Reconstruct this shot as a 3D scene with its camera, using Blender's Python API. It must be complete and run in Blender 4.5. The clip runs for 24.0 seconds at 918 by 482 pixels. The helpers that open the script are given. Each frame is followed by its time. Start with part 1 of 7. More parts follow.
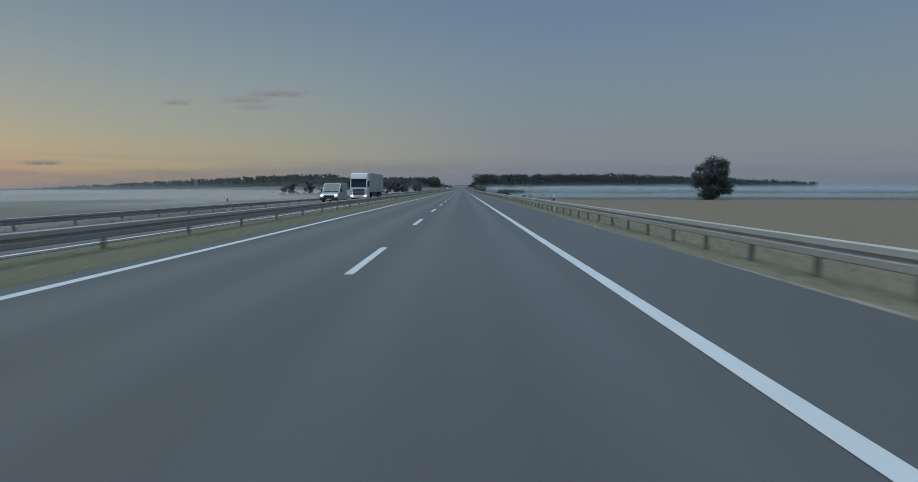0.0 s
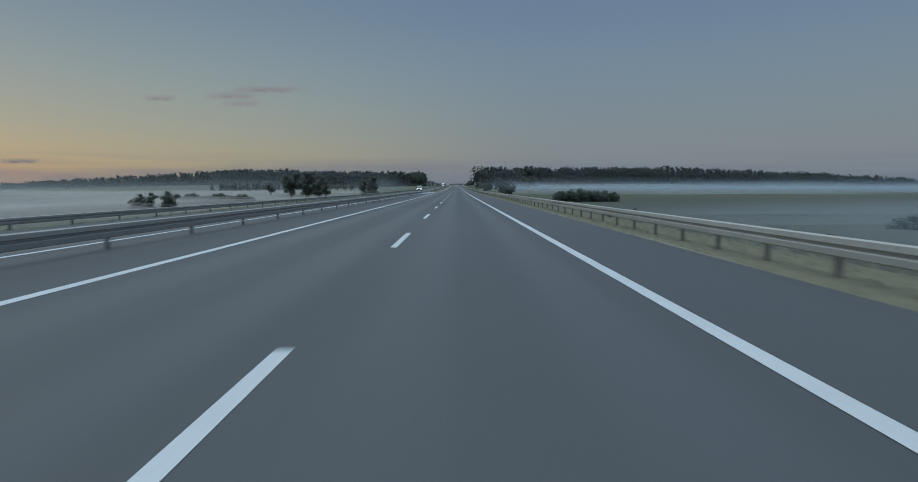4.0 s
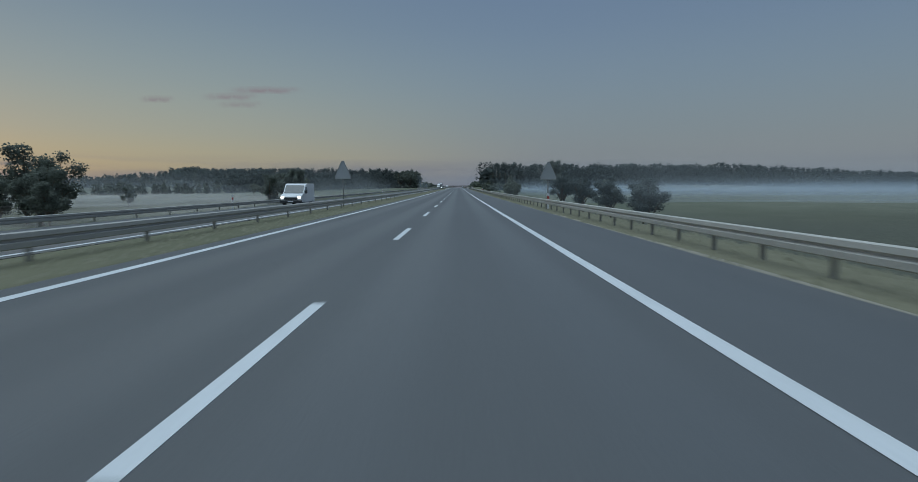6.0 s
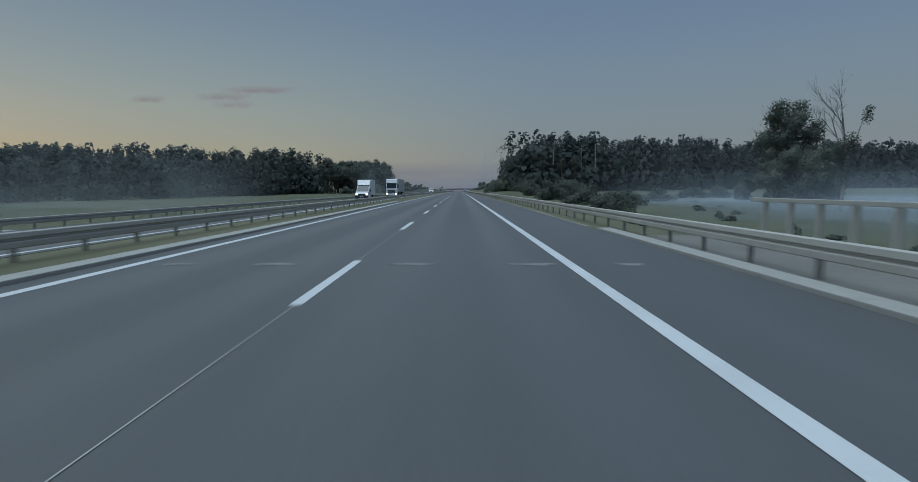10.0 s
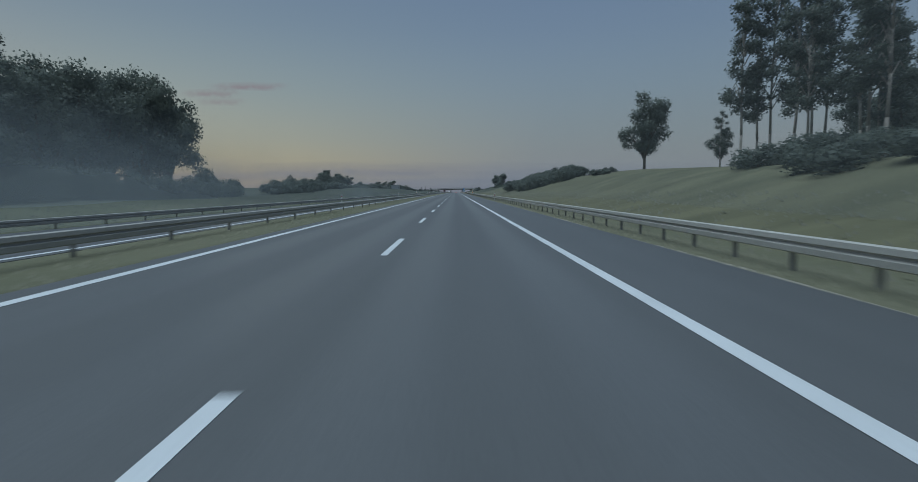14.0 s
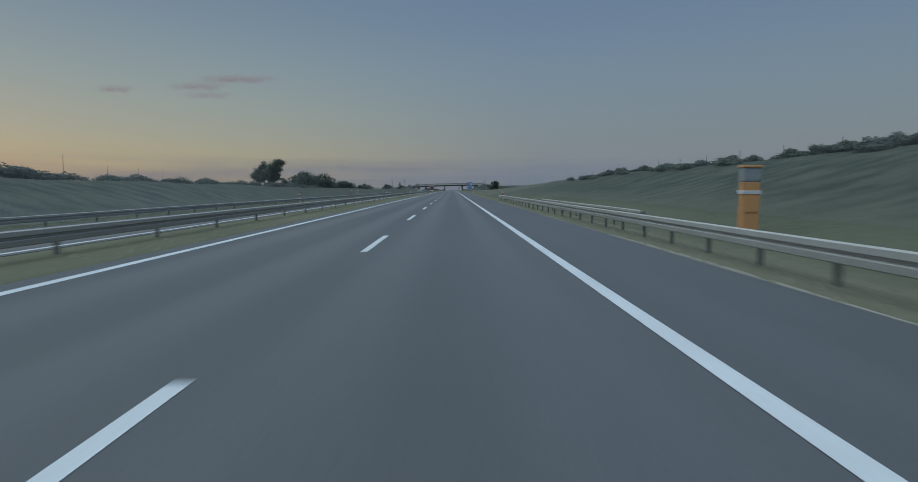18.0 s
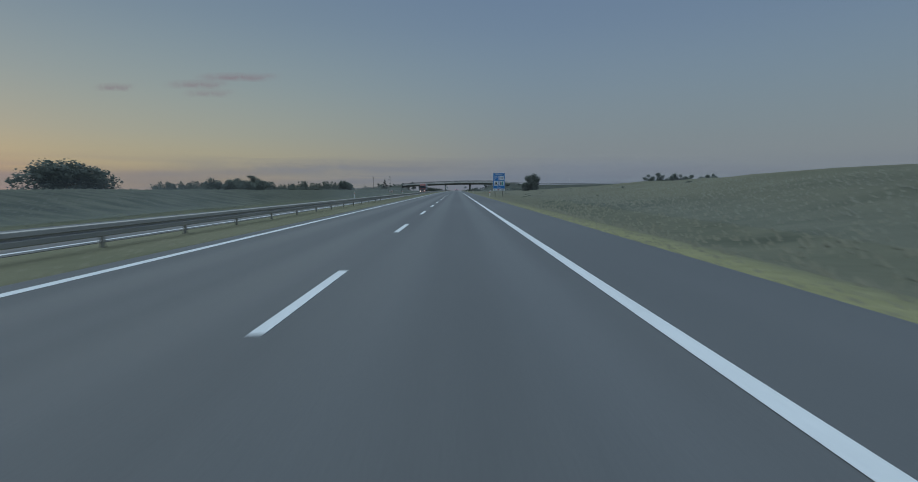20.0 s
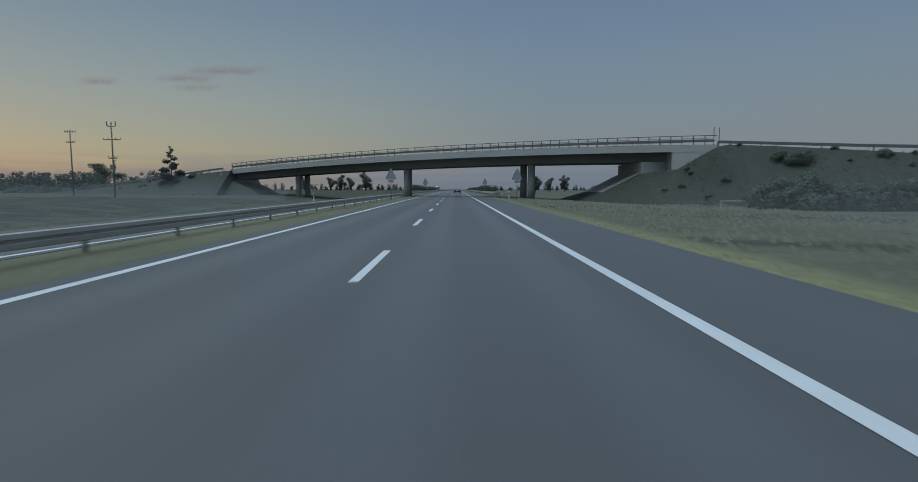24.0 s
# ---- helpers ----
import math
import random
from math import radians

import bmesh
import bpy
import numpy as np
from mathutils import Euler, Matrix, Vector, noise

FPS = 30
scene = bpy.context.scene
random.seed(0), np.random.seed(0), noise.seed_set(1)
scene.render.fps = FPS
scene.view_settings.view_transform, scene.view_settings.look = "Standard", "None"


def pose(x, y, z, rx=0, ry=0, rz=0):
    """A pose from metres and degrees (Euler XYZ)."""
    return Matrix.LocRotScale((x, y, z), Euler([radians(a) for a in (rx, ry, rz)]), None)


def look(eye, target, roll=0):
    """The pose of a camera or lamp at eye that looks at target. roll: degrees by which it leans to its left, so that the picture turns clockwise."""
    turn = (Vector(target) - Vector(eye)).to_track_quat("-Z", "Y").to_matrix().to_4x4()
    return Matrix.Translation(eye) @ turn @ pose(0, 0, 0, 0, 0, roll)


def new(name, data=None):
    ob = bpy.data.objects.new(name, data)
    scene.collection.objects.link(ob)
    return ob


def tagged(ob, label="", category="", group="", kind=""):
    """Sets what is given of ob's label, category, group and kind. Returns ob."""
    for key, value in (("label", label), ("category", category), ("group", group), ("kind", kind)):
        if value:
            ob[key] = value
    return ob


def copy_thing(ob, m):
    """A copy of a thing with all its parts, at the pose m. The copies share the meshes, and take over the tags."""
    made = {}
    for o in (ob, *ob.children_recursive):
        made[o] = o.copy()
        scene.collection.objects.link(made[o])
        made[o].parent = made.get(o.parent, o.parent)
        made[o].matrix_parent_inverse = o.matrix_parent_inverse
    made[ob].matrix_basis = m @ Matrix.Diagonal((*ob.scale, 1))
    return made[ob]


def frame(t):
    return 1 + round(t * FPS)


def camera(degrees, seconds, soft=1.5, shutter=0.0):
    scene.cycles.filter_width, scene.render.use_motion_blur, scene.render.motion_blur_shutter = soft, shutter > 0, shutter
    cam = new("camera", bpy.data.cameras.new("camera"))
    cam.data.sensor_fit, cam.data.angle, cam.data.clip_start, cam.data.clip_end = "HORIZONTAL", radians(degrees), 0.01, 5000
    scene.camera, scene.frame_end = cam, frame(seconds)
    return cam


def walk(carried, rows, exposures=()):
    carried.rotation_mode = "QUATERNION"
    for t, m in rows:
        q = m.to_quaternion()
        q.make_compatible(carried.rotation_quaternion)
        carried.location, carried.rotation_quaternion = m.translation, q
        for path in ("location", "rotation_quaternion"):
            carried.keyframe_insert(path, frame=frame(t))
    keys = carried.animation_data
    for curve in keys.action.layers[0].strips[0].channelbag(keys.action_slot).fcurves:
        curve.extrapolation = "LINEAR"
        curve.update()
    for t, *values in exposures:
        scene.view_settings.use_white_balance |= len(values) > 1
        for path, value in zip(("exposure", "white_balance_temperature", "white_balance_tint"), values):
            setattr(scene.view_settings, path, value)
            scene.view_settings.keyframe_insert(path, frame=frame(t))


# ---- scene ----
# Lengths below are true metres; U brings them to scene units.
U = 0.468
EYE = 1.344
cam = camera(79.0, 24.0, soft=0.5, shutter=0.08)
# seconds, metres to the right of the lane dashes, metres along the road, pitch, yaw
PATH = [
    (0.0, 1.79, -8.67, -5.37, 0.35),
    (1.0, 1.60, 74.08, -5.40, 0.34),
    (2.0, 1.39, 157.79, -5.43, 0.14),
    (2.5, 1.37, 199.70, -5.44, -0.09),
    (4.5, 1.47, 364.66, -5.45, -0.23),
    (5.0, 1.51, 406.10, -5.45, -0.27),
    (5.5, 1.59, 447.76, -5.44, -0.11),
    (6.0, 1.63, 489.60, -5.44, -0.05),
    (6.5, 1.62, 531.53, -5.44, -0.04),
    (7.0, 1.58, 573.49, -5.43, -0.11),
    (8.0, 1.36, 657.35, -5.42, -0.14),
    (9.0, 1.62, 740.44, -5.39, -0.06),
    (9.5, 1.77, 781.23, -5.38, -0.04),
    (10.0, 1.90, 821.64, -5.37, 0.04),
    (10.5, 1.96, 861.94, -5.34, -0.00),
    (12.5, 1.86, 1020.84, -5.25, 0.18),
    (13.0, 1.84, 1060.77, -5.24, 0.08),
    (14.0, 1.50, 1140.44, -5.16, -0.35),
    (15.0, 1.43, 1220.48, -5.24, -0.42),
    (16.0, 1.44, 1301.45, -5.33, -0.34),
    (17.0, 1.54, 1382.88, -5.33, -0.40),
    (17.5, 1.69, 1423.62, -5.37, -0.52),
    (18.0, 1.88, 1464.24, -5.41, -0.68),
    (18.5, 1.98, 1504.80, -5.40, -0.41),
    (20.5, 1.80, 1668.20, -5.39, -0.27),
    (21.0, 1.75, 1709.76, -5.38, -0.38),
    (21.5, 1.62, 1751.28, -5.39, -0.33),
    (22.0, 1.48, 1792.88, -5.39, -0.33),
    (22.5, 1.39, 1834.92, -5.41, -0.44),
    (23.0, 1.37, 1876.91, -5.43, -0.42),
    (23.5, 1.37, 1918.53, -5.45, -0.43),
    (24.0, 1.46, 1960.12, -5.47, -0.37),
]
# the road's gentle rise and fall: its slope at places along it
SLOPE_Y = (-500, 390, 600, 820, 960, 1500, 2000, 2350, 9500)
SLOPE = (0.0, 0.0, 0.0078, 0.0078, 0.0050, 0.0035, 0.0005, -0.0035, -0.0010)
_ys = np.arange(-500.0, 9501.0, 5.0)
_zs = np.concatenate([[0.0], np.cumsum((np.interp(_ys[1:], SLOPE_Y, SLOPE) + np.interp(_ys[:-1], SLOPE_Y, SLOPE)) * 2.5)])


def rise(y):
    return float(np.interp(y, _ys, _zs))


def grade(y):
    return float(np.interp(y, SLOPE_Y, SLOPE))


walk(cam, [(t, pose(x * U, y * U, (EYE + rise(y)) * U, 90 + p + math.degrees(math.atan(grade(y))), 0, r)) for t, x, y, p, r in PATH],
     [(0.0, 1.0, 6150, 6.0), (24.0, 1.0, 6150, 6.0)])
scene.cycles.transparent_max_bounces = 48


# ---- world and sun ----
def make_world():
    world = bpy.data.worlds.new("dawn_sky")
    scene.world = world
    world.use_nodes = True
    nt = world.node_tree
    nt.nodes.clear()
    out = nt.nodes.new("ShaderNodeOutputWorld")
    bg = nt.nodes.new("ShaderNodeBackground")
    tc = nt.nodes.new("ShaderNodeTexCoord")
    sep = nt.nodes.new("ShaderNodeSeparateXYZ")
    nt.links.new(tc.outputs["Generated"], sep.inputs[0])

    def ramp(stops):
        r = nt.nodes.new("ShaderNodeValToRGB")
        r.color_ramp.interpolation = "B_SPLINE"
        while len(r.color_ramp.elements) < len(stops):
            r.color_ramp.elements.new(0.5)
        for el, (p, c) in zip(r.color_ramp.elements, stops):
            el.position = p
            el.color = (*[((v / 255 + 0.055) / 1.055) ** 2.4 * 0.5 for v in c], 1)
        nt.links.new(sep.outputs["Z"], r.inputs[0])
        return r

    cool = ramp([(0.0, (112, 124, 138)), (0.02, (122, 132, 143)), (0.05, (132, 137, 142)), (0.10, (130, 139, 144)),
                 (0.18, (124, 140, 153)), (0.27, (114, 132, 154)), (0.40, (102, 121, 149)), (1.0, (84, 104, 134))])
    warm = ramp([(0.0, (146, 138, 126)), (0.018, (155, 143, 122)), (0.045, (168, 159, 131)), (0.09, (159, 159, 144)),
                 (0.17, (143, 155, 155)), (0.27, (122, 139, 153)), (0.40, (104, 122, 146)), (1.0, (84, 104, 134))])
    # how far a direction lies towards the dawn
    dot = nt.nodes.new("ShaderNodeVectorMath")
    dot.operation = "DOT_PRODUCT"
    dot.inputs[1].default_value = (-0.80, 0.60, 0.0)
    nt.links.new(tc.outputs["Generated"], dot.inputs[0])
    side = nt.nodes.new("ShaderNodeMapRange")
    side.interpolation_type = "SMOOTHSTEP"
    side.inputs["From Min"].default_value = 0.42
    side.inputs["From Max"].default_value = 1.0
    nt.links.new(dot.outputs["Value"], side.inputs["Value"])
    # thin layered cloud low over the horizon
    mp = nt.nodes.new("ShaderNodeMapping")
    mp.inputs["Scale"].default_value = (3.0, 3.0, 55.0)
    nt.links.new(tc.outputs["Generated"], mp.inputs[0])
    nz = nt.nodes.new("ShaderNodeTexNoise")
    nz.inputs["Scale"].default_value = 1.6
    nz.inputs["Detail"].default_value = 5
    nt.links.new(mp.outputs[0], nz.inputs["Vector"])
    mix = nt.nodes.new("ShaderNodeMix")
    mix.data_type = "RGBA"
    nt.links.new(side.outputs[0], mix.inputs[0])
    nt.links.new(cool.outputs[0], mix.inputs[6])
    nt.links.new(warm.outputs[0], mix.inputs[7])
    low = nt.nodes.new("ShaderNodeMapRange")
    low.inputs["From Min"].default_value = 0.06
    low.inputs["From Max"].default_value = 0.02
    nt.links.new(sep.outputs["Z"], low.inputs["Value"])
    cl = nt.nodes.new("ShaderNodeMapRange")
    cl.inputs["From Min"].default_value = 0.42
    cl.inputs["From Max"].default_value = 0.62
    cl.inputs["To Max"].default_value = 0.55
    nt.links.new(nz.outputs[0], cl.inputs["Value"])
    mul = nt.nodes.new("ShaderNodeMath")
    mul.operation = "MULTIPLY"
    nt.links.new(low.outputs[0], mul.inputs[0])
    nt.links.new(cl.outputs[0], mul.inputs[1])
    band = nt.nodes.new("ShaderNodeMix")
    band.data_type = "RGBA"
    band.inputs[7].default_value = (0.083, 0.092, 0.118, 1)
    nt.links.new(mul.outputs[0], band.inputs[0])
    nt.links.new(mix.outputs[2], band.inputs[6])
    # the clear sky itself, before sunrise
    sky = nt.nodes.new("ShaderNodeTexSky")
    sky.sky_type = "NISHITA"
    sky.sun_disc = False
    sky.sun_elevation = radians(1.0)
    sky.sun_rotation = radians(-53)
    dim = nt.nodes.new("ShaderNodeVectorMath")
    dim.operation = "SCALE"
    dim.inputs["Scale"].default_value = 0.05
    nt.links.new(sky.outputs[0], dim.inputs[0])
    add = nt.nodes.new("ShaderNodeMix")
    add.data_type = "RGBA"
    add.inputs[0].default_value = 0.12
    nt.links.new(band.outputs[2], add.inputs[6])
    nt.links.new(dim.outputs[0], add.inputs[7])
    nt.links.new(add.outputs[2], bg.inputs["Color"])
    bg.inputs["Strength"].default_value = SKY
    nt.links.new(bg.outputs[0], out.inputs[0])


SKY = 1.05
make_world()
sun = new("sun", bpy.data.lights.new("sun", "SUN"))
sun.data.energy = 1.22
sun.data.angle = radians(70)
sun.data.color = (0.80, 0.93, 1.0)
sun.matrix_world = look((-3.0, -1.4, 14), (0, 0, 0))


# ---- materials ----
def lin(*c):
    return tuple(((v / 255 + 0.055) / 1.055) ** 2.4 for v in c) + (1,)


def basic(name, color, rough=0.7, metal=0.0, spec=0.5, second=None, scale=3.0, fine=40.0, bump=0.0, amount=0.6, random=0.0, island=False, coords="Object"):
    """A surface with two scales of variation between two colours, and a fine relief."""
    m = bpy.data.materials.new(name)
    m.use_nodes = True
    nt = m.node_tree
    b = nt.nodes["Principled BSDF"]
    b.inputs["Roughness"].default_value = rough
    b.inputs["Metallic"].default_value = metal
    b.inputs["Specular IOR Level"].default_value = spec
    second = second or tuple(v * 0.72 for v in color[:3])
    tc = nt.nodes.new("ShaderNodeTexCoord")
    big, small = nt.nodes.new("ShaderNodeTexNoise"), nt.nodes.new("ShaderNodeTexNoise")
    big.inputs["Scale"].default_value, small.inputs["Scale"].default_value = scale / U, fine / U
    big.inputs["Detail"].default_value, small.inputs["Detail"].default_value = 4, 3
    for n in (big, small):
        nt.links.new(tc.outputs[coords], n.inputs["Vector"])
    avg = nt.nodes.new("ShaderNodeMath")
    avg.operation = "MULTIPLY_ADD"
    avg.inputs[1].default_value = 0.45
    nt.links.new(small.outputs[0], avg.inputs[0])
    half = nt.nodes.new("ShaderNodeMath")
    half.operation = "MULTIPLY"
    half.inputs[1].default_value = 0.55
    nt.links.new(big.outputs[0], half.inputs[0])
    nt.links.new(half.outputs[0], avg.inputs[2])
    last = avg.outputs[0]
    if random:
        src = nt.nodes.new("ShaderNodeNewGeometry").outputs["Random Per Island"] if island else nt.nodes.new("ShaderNodeObjectInfo").outputs["Random"]
        ra = nt.nodes.new("ShaderNodeMath")
        ra.operation = "MULTIPLY_ADD"
        ra.inputs[1].default_value = random
        nt.links.new(src, ra.inputs[0])
        sh = nt.nodes.new("ShaderNodeMath")
        sh.operation = "ADD"
        sh.inputs[1].default_value = -random / 2
        nt.links.new(last, sh.inputs[0])
        nt.links.new(sh.outputs[0], ra.inputs[2])
        last = ra.outputs[0]
    rg = nt.nodes.new("ShaderNodeMapRange")
    rg.inputs["From Min"].default_value = 0.5 - 0.22 / max(amount, 0.05)
    rg.inputs["From Max"].default_value = 0.5 + 0.22 / max(amount, 0.05)
    nt.links.new(last, rg.inputs["Value"])
    mx = nt.nodes.new("ShaderNodeMix")
    mx.data_type = "RGBA"
    mx.inputs[6].default_value = (*second[:3], 1)
    mx.inputs[7].default_value = (*color[:3], 1)
    nt.links.new(rg.outputs[0], mx.inputs[0])
    nt.links.new(mx.outputs[2], b.inputs["Base Color"])
    if bump:
        bp = nt.nodes.new("ShaderNodeBump")
        bp.inputs["Strength"].default_value = bump
        bp.inputs["Distance"].default_value = 0.01
        nt.links.new(small.outputs[0], bp.inputs["Height"])
        nt.links.new(bp.outputs[0], b.inputs["Normal"])
    return m


def link_math(nt, op, a, b, clamp=False):
    n = nt.nodes.new("ShaderNodeMath")
    n.operation = op
    n.use_clamp = clamp
    for i, v in enumerate((a, b)):
        if isinstance(v, (int, float)):
            n.inputs[i].default_value = v
        else:
            nt.links.new(v, n.inputs[i])
    return n.outputs[0]


def map_range(nt, v, a, b, c=0.0, d=1.0, smooth=False):
    n = nt.nodes.new("ShaderNodeMapRange")
    if smooth:
        n.interpolation_type = "SMOOTHSTEP"
    for k, x in zip(("From Min", "From Max", "To Min", "To Max"), (a, b, c, d)):
        n.inputs[k].default_value = x
    nt.links.new(v, n.inputs["Value"])
    return n.outputs[0]


def noise_of(nt, vec, scale, detail=4, stretch=None):
    if stretch:
        mp = nt.nodes.new("ShaderNodeMapping")
        mp.inputs["Scale"].default_value = stretch
        nt.links.new(vec, mp.inputs[0])
        vec = mp.outputs[0]
    n = nt.nodes.new("ShaderNodeTexNoise")
    n.inputs["Scale"].default_value = scale / U
    n.inputs["Detail"].default_value = detail
    nt.links.new(vec, n.inputs["Vector"])
    return n.outputs[0]


def blend(nt, f, a, b):
    n = nt.nodes.new("ShaderNodeMix")
    n.data_type = "RGBA"
    nt.links.new(f, n.inputs[0])
    for i, v in ((6, a), (7, b)):
        if isinstance(v, tuple):
            n.inputs[i].default_value = (*v[:3], 1)
        else:
            nt.links.new(v, n.inputs[i])
    return n.outputs[2]


def asphalt_material(name, base, worn, wheel_at):
    """Fine asphalt: speckle, long streaks, and lanes polished by wheels at the given places across."""
    m = bpy.data.materials.new(name)
    m.use_nodes = True
    nt = m.node_tree
    b = nt.nodes["Principled BSDF"]
    geo = nt.nodes.new("ShaderNodeNewGeometry")
    pos = geo.outputs["Position"]
    sep = nt.nodes.new("ShaderNodeSeparateXYZ")
    nt.links.new(pos, sep.inputs[0])
    speck = noise_of(nt, pos, 45, 2)
    streak = noise_of(nt, pos, 0.9, 4, (1, 0.03, 1))
    patch = noise_of(nt, pos, 0.12, 4, (1, 0.35, 1))
    col = blend(nt, map_range(nt, streak, 0.35, 0.65), base, worn)
    col = blend(nt, map_range(nt, patch, 0.4, 0.62, 0, 0.5), col, tuple(v * 0.75 for v in base[:3]))
    wear = None
    for w in wheel_at:
        d = link_math(nt, "ABSOLUTE", link_math(nt, "SUBTRACT", sep.outputs["X"], w * U), 0)
        k = map_range(nt, d, 0.75 * U, 0.1 * U, 0, 1, True)
        wear = k if wear is None else link_math(nt, "MAXIMUM", wear, k)
    col = blend(nt, link_math(nt, "MULTIPLY", wear, 0.26), col, tuple(v * 1.35 for v in worn[:3]))
    col = blend(nt, map_range(nt, speck, 0.35, 0.7, 0, 0.5), col, tuple(v * 0.6 for v in base[:3]))
    nt.links.new(col, b.inputs["Base Color"])
    nt.links.new(map_range(nt, link_math(nt, "MULTIPLY", wear, 1.0), 0, 1, 0.50, 0.40), b.inputs["Roughness"])
    b.inputs["Specular IOR Level"].default_value = 0.55
    bp = nt.nodes.new("ShaderNodeBump")
    bp.inputs["Strength"].default_value = 0.25
    bp.inputs["Distance"].default_value = 0.004
    nt.links.new(speck, bp.inputs["Height"])
    nt.links.new(bp.outputs[0], b.inputs["Normal"])
    return m


def ground_material():
    """Meadow, verge and fields: greens and straw mixed by patches, and a ripe field on one stretch."""
    m = bpy.data.materials.new("meadow")
    m.use_nodes = True
    nt = m.node_tree
    b = nt.nodes["Principled BSDF"]
    geo = nt.nodes.new("ShaderNodeNewGeometry")
    pos = geo.outputs["Position"]
    sep = nt.nodes.new("ShaderNodeSeparateXYZ")
    nt.links.new(pos, sep.inputs[0])
    tuft = noise_of(nt, pos, 2.2, 5)
    patch = noise_of(nt, pos, 0.10, 4)
    wide = noise_of(nt, pos, 0.012, 3)
    blade = noise_of(nt, pos, 14, 3)
    green = blend(nt, map_range(nt, tuft, 0.35, 0.65), (0.086, 0.092, 0.060), (0.120, 0.124, 0.080))
    green = blend(nt, map_range(nt, patch, 0.42, 0.62, 0, 0.75), green, (0.138, 0.140, 0.094))
    green = blend(nt, map_range(nt, wide, 0.45, 0.6, 0, 0.5), green, (0.076, 0.090, 0.060))
    straw = blend(nt, map_range(nt, tuft, 0.3, 0.7), (0.178, 0.144, 0.104), (0.224, 0.180, 0.130))
    # rank dark growth on the high banks
    left_bank = link_math(nt, "MULTIPLY", map_range(nt, sep.outputs["X"], -19.0 * U, -23.0 * U), map_range(nt, sep.outputs["Y"], 1190 * U, 1230 * U))
    right_bank = link_math(nt, "MULTIPLY", map_range(nt, sep.outputs["X"], 13.0 * U, 19.0 * U), link_math(nt, "MULTIPLY", map_range(nt, sep.outputs["Y"], 1370 * U, 1440 * U), map_range(nt, sep.outputs["Y"], 1760 * U, 1640 * U)))
    rank = link_math(nt, "MAXIMUM", left_bank, right_bank)
    streaks = noise_of(nt, pos, 0.42, 5, (0.7, 1.5, 0.7))
    green = blend(nt, link_math(nt, "MULTIPLY", rank, 0.97), green, blend(nt, map_range(nt, streaks, 0.38, 0.62), (0.034, 0.040, 0.030), (0.084, 0.088, 0.062)))
    olive = link_math(nt, "MULTIPLY", map_range(nt, sep.outputs["X"], 9.0 * U, 11.0 * U), link_math(nt, "MULTIPLY", map_range(nt, sep.outputs["Y"], 1040 * U, 1090 * U), map_range(nt, sep.outputs["Y"], 1440 * U, 1370 * U)))
    green = blend(nt, link_math(nt, "MULTIPLY", olive, 0.8), green, blend(nt, map_range(nt, noise_of(nt, pos, 0.22, 5, (0.7, 1.3, 1)), 0.35, 0.65), (0.104, 0.100, 0.062), (0.170, 0.159, 0.096)))
    # tall unmown meadow before the overpass, greyer than the other green
    tall = link_math(nt, "MULTIPLY", map_range(nt, sep.outputs["Y"], 1560 * U, 1620 * U), map_range(nt, sep.outputs["X"], 6.0 * U, 8.0 * U))
    green = blend(nt, link_math(nt, "MULTIPLY", tall, 0.6), green, blend(nt, map_range(nt, noise_of(nt, pos, 0.35, 5, (0.6, 1.4, 1)), 0.35, 0.65), (0.080, 0.084, 0.066), (0.136, 0.132, 0.100)))
    clump = map_range(nt, noise_of(nt, pos, 0.11, 5, (0.8, 1.5, 1)), 0.54, 0.62, 0, 0.75, True)
    green = blend(nt, link_math(nt, "MULTIPLY", tall, clump), green, (0.054, 0.060, 0.044))
    smooth_slope = link_math(nt, "MULTIPLY", map_range(nt, sep.outputs["X"], 14.0 * U, 20.0 * U), link_math(nt, "MULTIPLY", map_range(nt, sep.outputs["Y"], 1620 * U, 1680 * U), map_range(nt, sep.outputs["Y"], 1890 * U, 1850 * U)))
    green = blend(nt, link_math(nt, "MULTIPLY", smooth_slope, 0.7), green, blend(nt, map_range(nt, patch, 0.35, 0.65), (0.112, 0.106, 0.064), (0.148, 0.138, 0.084)))
    # wet rough meadow below the embankment
    wet = link_math(nt, "MULTIPLY", map_range(nt, sep.outputs["X"], 13.0 * U, 17.0 * U), link_math(nt, "MULTIPLY", map_range(nt, sep.outputs["Y"], 290 * U, 330 * U), map_range(nt, sep.outputs["Y"], 640 * U, 560 * U)))
    green = blend(nt, link_math(nt, "MULTIPLY", wet, 0.8), green, blend(nt, map_range(nt, tuft, 0.35, 0.65), (0.066, 0.068, 0.056), (0.096, 0.098, 0.080)))
    # the ripe field
    inx = map_range(nt, sep.outputs["X"], 19 * U, 21 * U)
    iny = map_range(nt, sep.outputs["Y"], 268 * U, 262 * U)
    far = map_range(nt, sep.outputs["X"], 420 * U, 400 * U)
    field = link_math(nt, "MULTIPLY", link_math(nt, "MULTIPLY", inx, iny), far)
    col = blend(nt, field, green, straw)
    # ploughed plot near the overpass
    p1 = map_range(nt, sep.outputs["X"], 52 * U, 55 * U)
    p2 = map_range(nt, sep.outputs["Y"], 1845 * U, 1852 * U)
    p3 = map_range(nt, sep.outputs["Y"], 2012 * U, 2004 * U)
